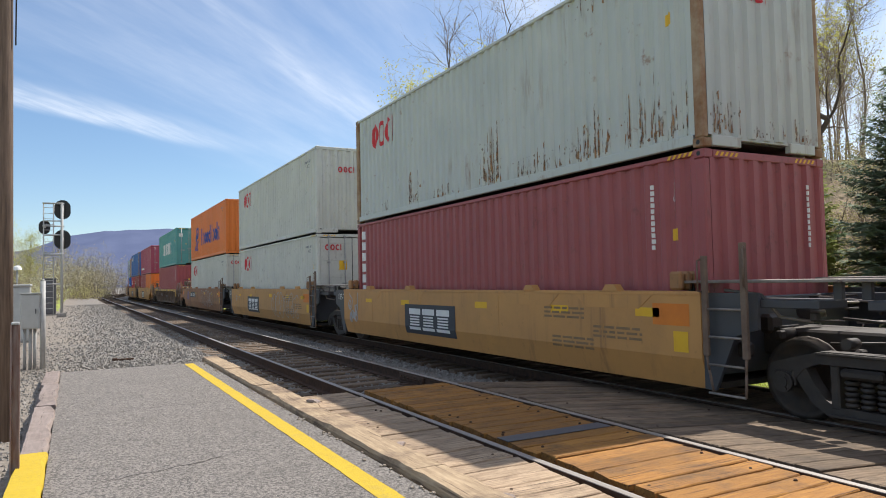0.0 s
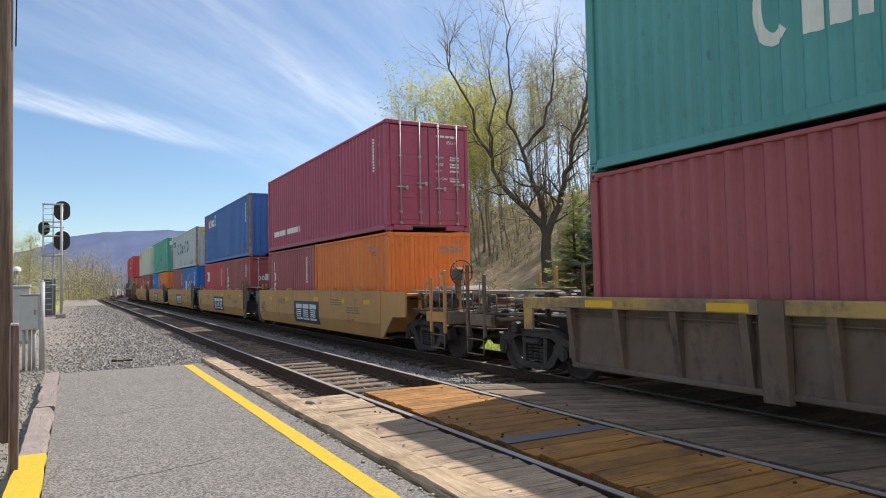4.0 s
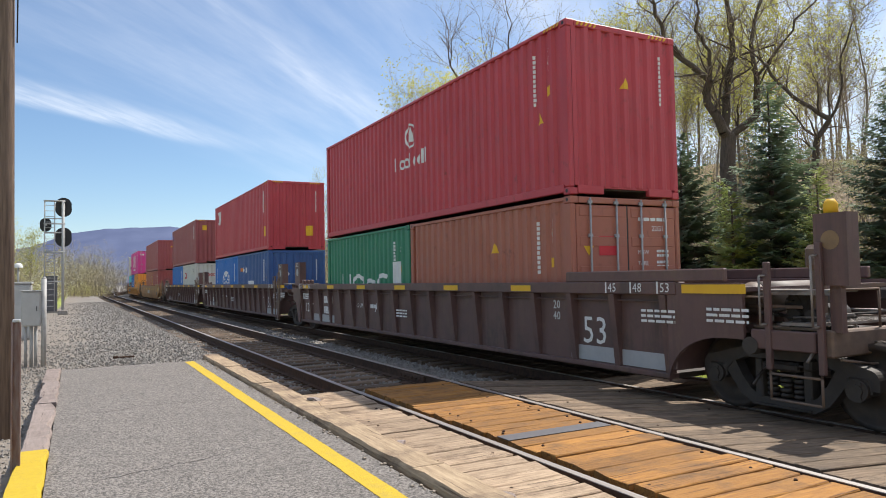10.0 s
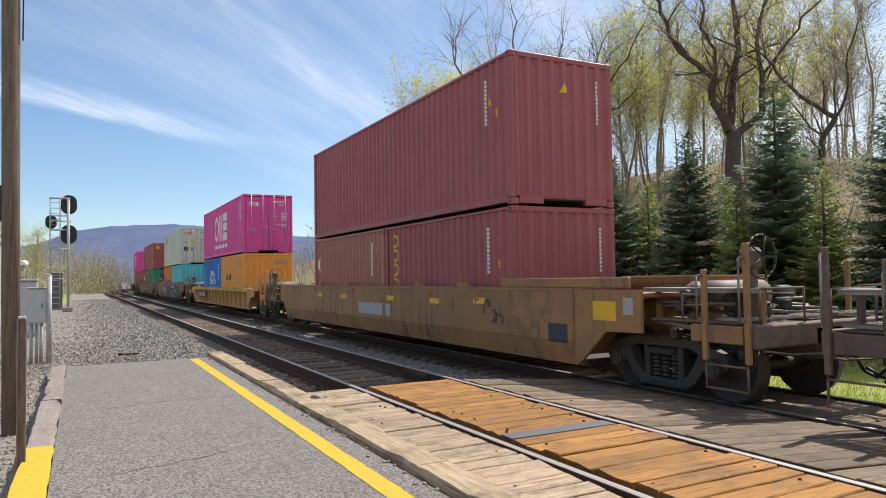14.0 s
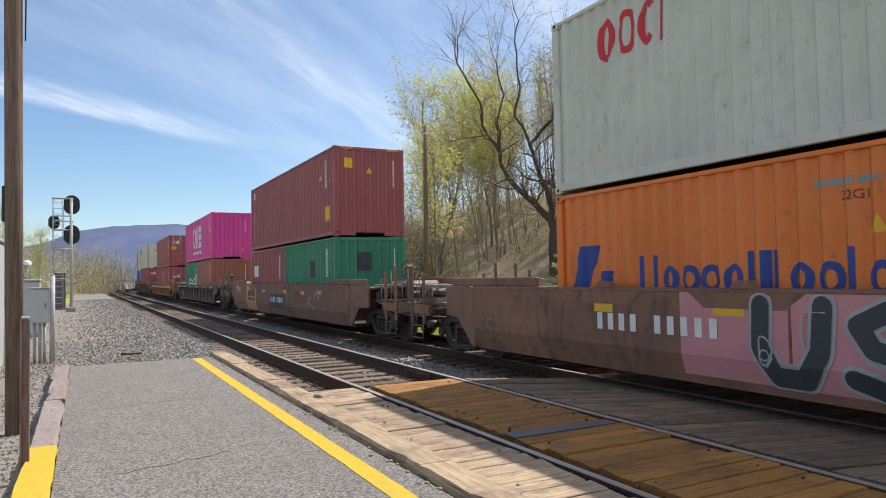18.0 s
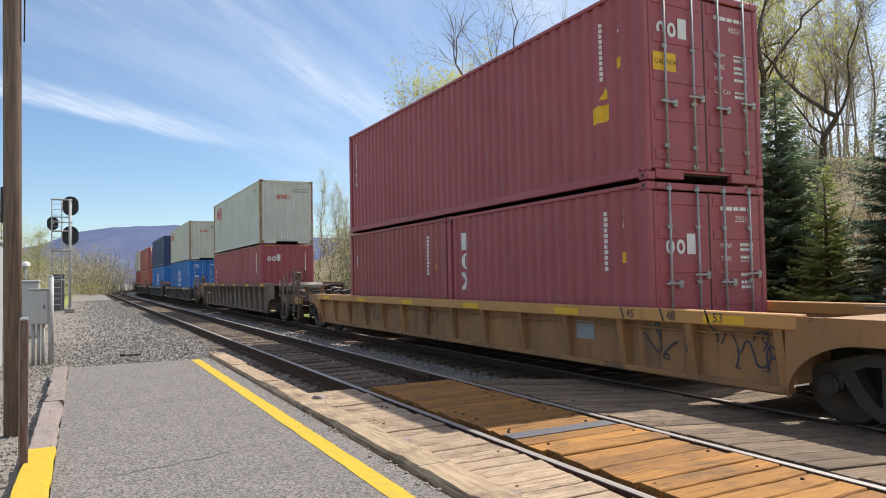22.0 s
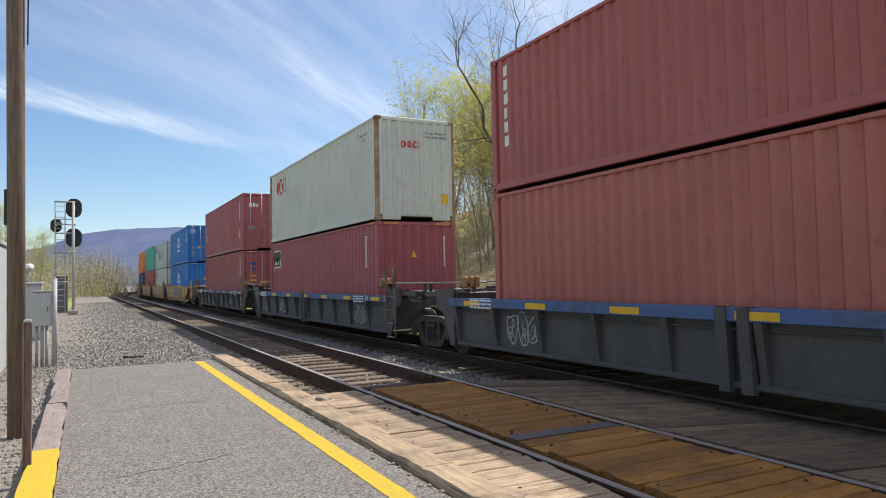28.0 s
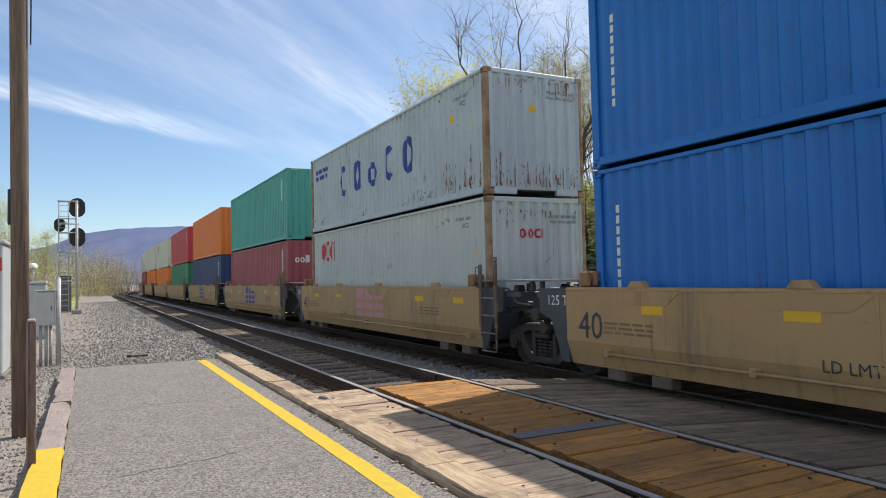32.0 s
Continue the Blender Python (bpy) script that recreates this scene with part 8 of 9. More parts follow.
    for x, z, k in ((-0.55, 1.2, 0.3), (0.55, 1.2, 0.3), (-0.2, 1.10, 0.5), (0.3, 1.14, 0.15), (-1.1, 1.30, 0.55)):
        handrail(car, [(x, y0 - s * 0.5, z), (x, e - s * k, z)], M["grating"] if k == 0.3 else M["steel_brown"], "brake_pipe", 0.022)
    handrail(car, [(-1.42, e - s * 0.75, 1.08), (-1.42, e - s * 0.75, 1.42), (-1.42, e - s * 1.1, 1.42), (-1.42, e - s * 1.1, 1.08)], M["steel_brown"])
    handrail(car, [(-1.3, e - s * 0.05, 1.08), (-1.3, e - s * 0.05, 1.50), (-0.5, e - s * 0.05, 1.50), (-0.5, e - s * 0.05, 1.08)], M["steel_brown"], "end_rail")
    handrail(car, [(0.6, e - s * 0.05, 1.08), (0.6, e - s * 0.05, 1.50), (1.3, e - s * 0.05, 1.50), (1.3, e - s * 0.05, 1.08)], M["steel_brown"], "end_rail")
    truck(car, truck_y, u)


def joint_end(car, y0, s, half, paint, u, own):
    """Articulated end over the truck that two wells share."""
    e = s * half
    a, b = sorted((y0, e - s * 0.12))
    part("drawbar_sill", Geo().box(-0.42, 0.42, a, b, 0.66, 1.0, 0.03), M["steel_dark"], car)
    part("end_bulkhead", Geo().box(-1.4, 1.4, y0 - 0.05, y0 + 0.05, 0.45, 1.40, 0.015), paint, car)
    for x in (-1, 1):
        # dark end plate with a slanted foot
        out = [(y0, 1.47), (y0 + s * 0.78, 1.47), (y0 + s * 0.78, 1.06), (y0 + s * 0.46, 0.96), (y0 + s * 0.16, 0.30), (y0, 0.30)]
        p, q = sorted((x * (WX - 0.03), x * (WX - 0.075)))
        ep = part("end_plate", Geo().prism(out, p, q), paint, car)
        part("deck_beam", Geo().box(min(x * 0.9, x * 1.4), max(x * 0.9, x * 1.4), min(y0, e - s * 0.25), max(y0, e - s * 0.25), 1.30, 1.40, 0.012), paint, car)
        p, q = sorted((y0 - s * 0.5, e - s * 0.02))
        part("walkway", Geo().box(min(x * 0.95, x * 1.42), max(x * 0.95, x * 1.42), p, q, 1.585, 1.62, 0.006), M["grating"], car, "thin steel walkway plate")
        for yy in (y0 - s * 0.4, e - s * 0.15):
            part("walkway_bracket", Geo().box(x * 1.2 - 0.03, x * 1.2 + 0.03, yy - 0.05, yy + 0.05, 1.40, 1.583, 0.006), paint, car)
    if s < 0:
        yy = y0 + s * 0.12
        lad = part("ladder", Geo().box(-WX - 0.085, -WX - 0.035, yy - 0.045, yy + 0.035, 0.72, 1.92, 0.008).box(-WX - 0.085, -WX - 0.035, yy - 0.60, yy - 0.52, 0.72, 2.05, 0.008)
                   .path([(-WX - 0.06, yy, 0.74), (-WX - 0.06, yy - 0.03, 0.55), (-WX - 0.04, yy - 0.07, 0.28)], 0.018, 6).path([(-WX - 0.06, yy - 0.56, 0.74), (-WX - 0.06, yy - 0.55, 0.55), (-WX - 0.04, yy - 0.52, 0.28)], 0.018, 6)
                   .path([(-WX - 0.08, yy + 0.02, 1.88), (-WX - 0.14, yy + 0.03, 1.86), (-WX - 0.14, yy + 0.03, 1.5), (-WX - 0.08, yy + 0.02, 1.48)], 0.011, 5).path([(-WX - 0.08, yy - 0.6, 2.0), (-WX - 0.14, yy - 0.62, 1.98), (-WX - 0.14, yy - 0.62, 1.55), (-WX - 0.08, yy - 0.6, 1.53)], 0.011, 5), M["steel_brown"], car)
        for z in (0.28, 0.62, 0.95, 1.28):
            part("rung", Geo().tube((-WX - 0.06, yy - 0.02, z), (-WX - 0.06, yy - 0.53, z), 0.016, n=6), M["grating"], lad)
        handrail(car, [(-1.3, y0 - 0.2, 1.5), (-1.3, y0 - 0.7, 1.45), (-1.25, y0 - 0.9, 1.2), (-1.1, y0 - 1.2, 1.15)], M["grating"], "brake_hose", 0.02)
    lo, hi = sorted((y0 + s * 0.1, e))
    rigging(car, random.Random(int(u * 10) + s), lo, hi, -1.3, 0.9, 0.75, 1.55, 24 if u < 520 else 5, 0.35)
    g = Geo()
    for dx in (-0.14, 0.0, 0.14):
        g.box(-1.3 + dx - 0.05, -1.3 + dx + 0.05, y0 - s * 0.42 - 0.1, y0 - s * 0.42 + 0.1, 1.5, 1.74, 0.03)
    part("corner_guide", g, WELL["tan_brown"] if paint is not WELL["brown"] else paint, car, "stubby corner guide")
    if own:
        truck(car, e, u)


def car_mark(car, polys, mat, y, z, name="marking", label="", x=-WX, fn=None, lift=0.004):
    ob = part(name, mark_mesh(polys, None, lift, -y, z, "side", x, fn), M[mat], car, label)
    if len(polys) > 1 and name in ("number_block", "load_entry", "small_writing", "graffiti"):
        ob["kind"] = "stuff"


def well(kind, paint, u, front, rear, label, look_kw=None, seed=0, sill=None, ribs=None):
    """u: the middle of the well up the train; front and rear: ('E', half length, truck) or ('A', half length)."""
    rnd = random.Random(seed)
    kw = look_kw or {}
    P = WELL[paint]
    car = thing("well_car", label, "well car", "well cars of the train")
    a = {"smooth40": 6.5, "smooth53": 8.45, "ribbed53": 8.35, "ribbed40": 6.45, "ribbed48": 7.35}[kind]
    smooth_kind = kind.startswith("smooth")
    ztop = kw.get("ztop", 1.49)
    if smooth_kind:
        me = smooth_side(-a + 0.3, a)
        for sx in (1, -1):
            sp = part("side_plate", me, P, car, at=pose(0, 0, 0) if sx > 0 else pose(0, 0.3, 0, 0, 0, 180))
        for y in kw.get("seams", (-4.4, -1.6, 1.6, 4.4)):
            part("seam", Geo().box(-WX - 0.006, -WX, y - 0.02, y + 0.02, 0.68, 1.47, 0.003), P, car)
        part("sill_lip", Geo().box(-WX - 0.012, -WX - 0.001, -a + 0.3, a, 1.44, 1.475, 0.004), P, car)
        for y in kw.get("hinges", (-4.6, -2.6, 2.2, 4.6)):
            part("lift_stub", Geo().prism([(y - 0.17, 1.49), (y + 0.17, 1.49), (y + 0.09, 1.58), (y - 0.09, 1.58)], -WX - 0.02, -WX + 0.10), P, car)
            part("gusset", Geo().prism([(y - 0.85, 1.475), (y + 0.85, 1.475), (y + 0.55, 1.25), (y - 0.55, 1.25)], -WX - 0.008, -WX - 0.001), P, car)
        if kw.get("pipe"):
            part("air_pipe", Geo().tube((-WX - 0.05, -5.8, 0.52), (-WX - 0.05, 5.6, 0.52), 0.022, n=7), P, car)
            for y in (-5.8, -3.0, 0.0, 3.0, 5.5):
                part("pipe_clip", Geo().box(-WX - 0.08, -WX + 0.02, y - 0.05, y + 0.05, 0.47, 0.58, 0.01), P, car)
            for y in (-5.4, -4.4, 4.6, 5.5):
                part("jacking_pad", Geo().box(-WX + 0.1, -WX + 0.3, y - 0.18, y + 0.18, 0.12, 0.29, 0.015), M["steel_brown"], car)
    else:
        zc = ztop
        S = WELL[sill] if sill else P
        for sx in (-1, 1):
            x0, x1 = sorted((sx * WX, sx * (WX - 0.2)))
            part("top_chord", Geo().box(x0, x1, -a - 0.15, a + 0.15, zc - 0.17, zc, 0.012), S, car, "painted top rail" if sill else "")
            x0, x1 = sorted((sx * (WX - SHEET), sx * (WX - SHEET - 0.035)))
            part("side_sheet", Geo().prism([(-a, zc - 0.172), (a, zc - 0.172), (a - 0.05, 0.40), (-a + 0.05, 0.40)], x0, x1), P, car)
            x0, x1 = sorted((sx * (WX - 0.08), sx * (WX - 0.26)))
            part("bottom_chord", Geo().box(x0, x1, -a + 0.05, a - 0.05, 0.33, 0.405, 0.012), P, car)
            part("sheet_ledge", Geo().box(min(sx * (WX - 0.08), sx * (WX - SHEET)), max(sx * (WX - 0.08), sx * (WX - SHEET)), -a, a, zc - 0.27, zc - 0.25, 0.004), P, car)
        n = ribs or int(2 * a / 0.98)
        rm = rib_mesh(0.40, zc - 0.172, 0.11)
        far = Geo()
        for i in range(n + 1):
            y = -a + 0.08 + (2 * a - 0.16) * i / n
            part("rib", rm, P, car, at=(0, y, 0))
            far.box(WX - 0.125, WX - 0.01, y - 0.05, y + 0.05, 0.40, zc - 0.18)
        part("far_ribs", far, P, car)["kind"] = "stuff"
        if kw.get("posts"):
            for y in kw["posts"]:
                part("wide_post", Geo().prism([(-WX - 0.03, zc), (-WX + 0.12, zc), (-WX + 0.12, 0.28), (-WX + 0.02, 0.28)], y - (0.08 if kind == "ribbed48" else 0.16), y + (0.08 if kind == "ribbed48" else 0.16), "y"), P, car)
    for f0, f1 in ((-a + 0.2, -a + 1.4), (a - 1.4, a - 0.2), (-0.4, 0.4)):
        part("well_floor", Geo().box(-WX + 0.2, WX - 0.2, f0, f1, 0.30, 0.37), M["steel_dark"], car)
    EP = WELL[kw.get("ends", paint)]
    for s, d in ((-1, front), (1, rear)):
        y0 = s * (a - (0.0 if s > 0 or not smooth_kind else 0.3))
        if d[0] == "E":
            # upper side body carried out over the truck
            ext = kw.get("ext", 1.15)
            out = [(y0, ztop - 0.02), (s * (a + ext), ztop - 0.02), (s * (a + ext), 0.86), (y0 + s * 1.3, 0.86), (y0 + s * 0.95, 0.74), (y0 + s * 0.22, 0.33), (y0, 0.31)] if ext > 1.5 else [(y0, ztop - 0.02), (s * (a + 1.15), ztop - 0.02), (s * (a + 1.15), 0.88), (y0 + s * 0.72, 0.86), (y0 + s * 0.12, 0.34), (y0, 0.31)] if smooth_kind else [(y0, ztop - 0.02), (s * (a + ext), ztop - 0.02), (s * (a + ext), ztop - 0.2), (y0, ztop - 0.2)] if kind in ("ribbed40", "ribbed48") else [(y0, ztop - 0.02), (s * (a + 1.15), ztop - 0.02), (s * (a + 1.15), 0.93)] + [(y0 + s * 0.85 * (1 - math.sin(radians(q))), 0.31 + 0.62 * math.cos(radians(q))) for q in range(0, 91, 10)]
            for x in (-1, 1):
                p, q = sorted((x * (WX - 0.02), x * (WX - 0.07)))
                part("end_side", Geo().prism(out, p, q), WELL[sill] if sill and kind == "ribbed40" else P, car)
                if kind in ("ribbed40", "ribbed48"):
                    part("drop_bracket", Geo().box(p, q, min(s * (a + 0.9), s * (a + 1.15)), max(s * (a + 0.9), s * (a + 1.15)), 0.86, ztop - 0.202, 0.008), WELL[sill] if sill and kind == "ribbed40" else P, car)
            part("end_bulkhead", Geo().box(-1.4, 1.4, y0 - 0.05, y0 + 0.05, 0.45, ztop - 0.1, 0.015), P, car)
            p, q = sorted((y0, s * (a + ext)))
            part("end_deck", Geo().box(-WX + 0.08, WX - 0.08, p, q, ztop - 0.12, ztop - 0.07), P, car)
            if kw.get("flap") and s < 0 or kw.get("flap2"):
                for x in (-1, 1):
                    x0, x1 = sorted((x * (WX - 0.02), x * (WX - 0.10)))
                    part("guide_rail", Geo().box(x0, x1, min(y0 - s * 2.1, s * (a + 0.9)), max(y0 - s * 2.1, s * (a + 0.9)), ztop + 0.0, ztop + 0.16, 0.015), P, car)
            end_platform(car, s * (a + ext), s * (d[1] - 0.38), s, P, u, s * d[2], rnd, (s < 0) != bool(kw.get("gear_rear")), ext - 1.15)
        else:
            joint_end(car, y0, s, d[1], EP, u, s < 0)
    # reflectors along the side
    xz = -WX
    if smooth_kind:
        for y in kw.get("reflect", (-5.3, -3.4, -1.0, 2.4, 4.6)):
            car_mark(car, rect(-0.22, 0, 0.22, 0.12), "m_yellow", y, 1.12 + 0.05 * rnd.random(), "reflector", "yellow reflector")
    else:
        for i in range(1 if paint == "brown" else 0, kw.get("nref", 6)):
            y = -a + 0.8 + i * (2 * a - 1.6) / (kw.get("nref", 6) - 1)
            car_mark(car, rect(-0.3, 0, 0.3, 0.10), "m_yellow", y, ztop - 0.145, "reflector", "yellow reflector")
    return car, a


def plate_emblem(car, y, z=0.42, w=2.7, h=0.72):
    """Dark plate with a pale three-stroke emblem and speed lines."""
    car_mark(car, rect(0, 0, w, h), "m_dark", y, z, "emblem_plate", "dark painted plate", fn=bent, lift=0.007)
    pl = []
    for k in (0.10, 0.38, 0.66):                # three blocks cut by fine lines
        pl += rect(w * k, h * 0.66, w * (k + 0.24), h * 0.86) + rect(w * k, h * 0.14, w * (k + 0.24), h * 0.24)
        for i in range(4):
            pl += rect(w * (k + 0.02), h * (0.29 + 0.09 * i), w * (k + 0.22), h * (0.34 + 0.09 * i))
    car_mark(car, pl, "m_white", y, z, "emblem", "pale block emblem", fn=bent, lift=0.011)


def number_plate_bars(car, y, z, w=1.6, h=0.2, mat="m_white", back=True):
    if back:
        car_mark(car, rect(-0.12, -0.08, w + 0.12, h + 0.08), "m_dark", y, z, "number_panel", "dark number panel", fn=bent, lift=0.007)
    car_mark(car, sum((rect(i * w / 10, 0, (i + 0.5) * w / 10, h) for i in range(10) if i != 4), []), mat, y, z, "number_block", fn=bent, lift=0.011)


def ten_notes(car, spots, mat="m_note", w=1.0):
    for i, (y, z) in enumerate(spots):
        car_mark(car, bars(3, w, 0.034, 0.034, int(abs(y) * 10) + i), mat, y, z, "small_writing", fn=bent)


def half_to(k, j):
    return abs(LEAD_ALL[k] - LEAD_ALL[j]) / 2


LEAD_ALL = dict(enumerate(LEAD))
LEAD_ALL.update({-1: -9.7, -2: -25.4, -3: -41.2})
for k in range(4):
    LEAD_ALL[30 + k] = 576.7 + 15.6 * k
LEAD_ALL[34] = 640.0


def make_wells():
    A = lambda k, j: ("A", half_to(k, j))
    E_ = lambda k, j, ty: ("E", half_to(k, j), ty)
    def go(k, kind, paint, label, fe, re, ty, **kw):
        f = E_(k, k - 1, ty) if fe else A(k, k - 1)
        r = E_(k, k + 1, ty) if re else A(k, k + 1)
        sill, ribs = kw.pop("sill", None), kw.pop("ribs", None)
        car, a = well(kind, paint, LEAD_ALL[k] + 6.096, f, r, label, kw, k + 10, sill, ribs)
        MOVERS.append((car, LEAD_ALL[k] + 6.096, 0.0))
        return car
    tanl = "tan steel well car with plain plate sides"
    for k in range(-2, 3):
        c = go(k, "smooth40", "tan_rust" if k == 2 else "tan", tanl + ", graffiti", False, k == 2, 8.0, ends="end_grey", ext=2.1 if k == 2 else 1.15, gear_rear=True)
        if k == 2:
            car_mark(c, rect(0.1, 0, 0.22, 0.62) + rect(-0.08, 0, 0.1, 0.09) + rect(0.22, 0, 0.4, 0.09) + [[(-0.06, 0.36), (-0.02, 0.30), (0.1, 0.46), (0.1, 0.60)]], "m_dark", 6.75, 0.62, "unit_number", "large dark number", x=-WX + 0.02)
            car_mark(c, rect(0, 0, 0.5, 0.24), "m_orange", 8.05, 1.08, "panel", "orange panel", x=-WX + 0.02)
            car_mark(c, rect(0, 0, 0.24, 0.18), "m_black", 8.5, 1.14, "slot", "dark square slot", x=-WX + 0.02)
        if k < 2:
            plate_emblem(c, 2.4 if k == 0 else 3.0, 0.5, 2.1 if k != 0 else 2.4, 0.66)
        else:
            number_plate_bars(c, 4.4, 1.0, 1.9)
            car_mark(c, bubble(6, 4.0, 0.98, 5, 0.03), "m_pale", 0.4, 0.42, "graffiti", "white sprayed graffiti", fn=bent)
            car_mark(c, [[(0, 0.1), (0.35, 0.0), (0.8, 0.06), (1.0, 0.3), (0.85, 0.55), (0.4, 0.62), (0.08, 0.45)]], "m_violet", 6.0, 0.72, "graffiti", "faded violet paint patch", fn=bent)
        if k == 1:
            car_mark(c, bubble(3, 3.6, 0.95, 6, 0.028), "m_pale", -1.2, 0.42, "graffiti", "white sprayed graffiti", fn=bent)
            car_mark(c, scribble(4, 0.9, 0.5, 4, 0.03), "m_pale", 5.6, 0.85, "graffiti", "white sprayed graffiti", fn=bent)
        if k == 0:
            car_mark(c, scribble(5, 0.8, 0.8, 5, 0.04), "m_pale", 6.2, 0.6, "graffiti", "white sprayed graffiti", fn=bent)
        ten_notes(c, ((-3.0, 1.2), (-3.2, 0.75), (-4.2, 0.95)))
        car_mark(c, rect(0, 0, 0.62, 0.28), "m_orange", -5.4, 1.05, "panel", "orange panel", fn=bent)
        car_mark(c, rect(0, 0, 0.24, 0.26), "m_yellow", -5.75, 0.72, "inspection_label", "yellow and white label", fn=bent)
        if k < 2:
            car_mark(c, letters("125-T", 0.16), "m_white", 7.05, 1.2, "capacity_text", "white capacity lettering", x=-WX + 0.03)
    c = go(3, "ribbed40", "earth", "grimy brown-grey ribbed well car with a worn yellow top rail", True, True, 7.85, sill="yellow_sill", ribs=12, ztop=1.42, posts=(2.8,))
    for ch in c.children:
        if ch.name.startswith("air_reservoir"):
            ch.data.materials[0] = WELL["yellow_sill"]
            ch["label"] = "yellow cylindrical air reservoir"
    car_mark(c, letters("3R48", 0.14), "m_pale", -4.4, 0.72, "stencil", "pale stencilled panel", x=-WX + SHEET)
    ten_notes(c, ((1.5, 1.0), (-2.0, 0.9)), "m_pale", 0.7)
    for k in range(4, 9):
        c = go(k, "smooth40", "tan", tanl + (", with numbers" if k == 8 else ", dark emblem"), k == 4, k == 8, 8.0, ends="end_grey")
        if k == 8:
            number_plate_bars(c, 4.5, 0.92, 2.2)
            car_mark(c, letters("B", 0.25), "m_dark", 1.7, 0.92, "unit_letter", fn=bent)
            car_mark(c, rect(0, 0, 0.2, 0.55) + rect(0.35, 0.1, 0.55, 0.5, -0.1), "m_dark", 1.1, 0.75, "scuff", "dark scuff", fn=bent)
        else:
            plate_emblem(c, 1.45, 0.42, 2.75, 0.72)
        rs = random.Random(k)
        scuffs = []
        for _ in range(9):
            q, zz, ln = rs.uniform(0, 11), rs.uniform(0.05, 0.7), rs.uniform(0.08, 0.3)
            scuffs.append([(q, zz), (q + rs.uniform(0.015, 0.05), zz), (q + 0.6 * ln + 0.03, zz + ln), (q + 0.6 * ln, zz + ln)])
        part("scuff", mark_mesh(scuffs, None, 0.002, -5.8, 0.6, "side", -WX, bent), M["m_note"], c, "dark slanted scratches")["kind"] = "stuff"
        car_mark(c, letters("40", 0.42), "m_dark", 6.1, 0.62, "well_length_number", "large dark number", fn=bent)
        ten_notes(c, ((3.6, 1.15), (-2.4, 1.2), (-3.8, 1.0)))
        car_mark(c, letters("LD LMT", 0.1), "m_dark", -3.9, 0.62, "load_text", fn=bent)
        if k < 8:
            car_mark(c, letters("125-T", 0.16), "m_pale", 7.05, 1.2, "capacity_text", "white capacity lettering", x=-WX + 0.03)
    for k in range(9, 12):
        c = go(k, "ribbed53", "brown", "dark brown ribbed well car with white lettering", k == 9, k == 11, 9.7, ztop=1.60, flap=True, flap2=True, nref=7)
        X = -WX + SHEET
        for y in (-7.1, 8.15):
            car_mark(c, letters("53" if y < 0 else "125T", 0.40 if y < 0 else 0.29), "m_white", -6.48 if y < 0 else 8.03, 0.68, "well_number", "large white number", x=X)
        car_mark(c, letters("20", 0.13), "m_white", -5.75, 1.18, "position_mark", x=X); car_mark(c, letters("40", 0.13), "m_white", -5.75, 1.0, "position_mark", x=X)
        for i, tx in enumerate(("45", "48", "53")):
            car_mark(c, rect(-0.06, -0.02, -0.03, 0.14) + letters(tx, 0.12), "m_white", -7.25 - 0.5 * i, 1.465, "position_mark")
            car_mark(c, rect(-0.06, -0.02, -0.03, 0.14) + letters(tx, 0.12), "m_white", 8.2 - 0.5 * (2 - i), 1.465, "position_mark")
        car_mark(c, rect(0, 0, 0.95, 0.11), "m_yellow", -8.62, 1.455, "reflector", "long yellow reflector")
        if k == 9:
            part("box_guide", Geo().prism([(-10.72, 1.55), (-10.36, 1.55), (-10.36, 2.30), (-10.72, 2.30)], -1.42, -1.22).box(-1.36, -1.28, -10.6, -10.48, 1.06, 1.56), WELL["brown"], c, "upright corner guide post")
            part("guide_hole", Geo().tube((-1.424, -10.54, 2.02), (-1.421, -10.54, 2.02), 0.10, n=18), M["m_note"], c)
            part("marker_light", Geo().lathe([(0.001, 0), (0.07, 0), (0.07, 0.1), (0.04, 0.15), (0.001, 0.15)], Matrix.Translation((-1.32, -10.5, 2.30)), 12), M["m_yellow"], c, "yellow round cap")
        car_mark(c, letters("ABB"[k - 9] if k != 10 else "C", 0.28), "m_white", 1.9, 0.85, "unit_letter", x=X)
        car_mark(c, bars(1, 0.85, 0.22, 0.05, k), "m_white", 6.08, 1.0, "number_block", x=X); car_mark(c, bars(1, 0.75, 0.22, 0.05, k + 3), "m_white", 6.08, 0.68, "number_block", x=X)
        car_mark(c, letters("LD LMT", 0.11), "m_white", 3.2, 0.95, "load_text", x=X); car_mark(c, bars(1, 0.8, 0.1, 0.05, 2), "m_white", 2.22, 0.95, "load_entry", x=X)
        for y0 in (-8.2, 7.1):
            car_mark(c, rect(0, 0, 2.0, 0.22), "m_pale", y0 + 2.0 if y0 < 0 else y0, 0.42, "grey_panel", "pale grey stencil panel", x=-WX + SHEET - 0.004)
        ten_notes(c, ((-7.9, 1.2), (-9.0, 1.25), (7.8, 1.25), (0.2, 0.95)), "m_white", 0.6)
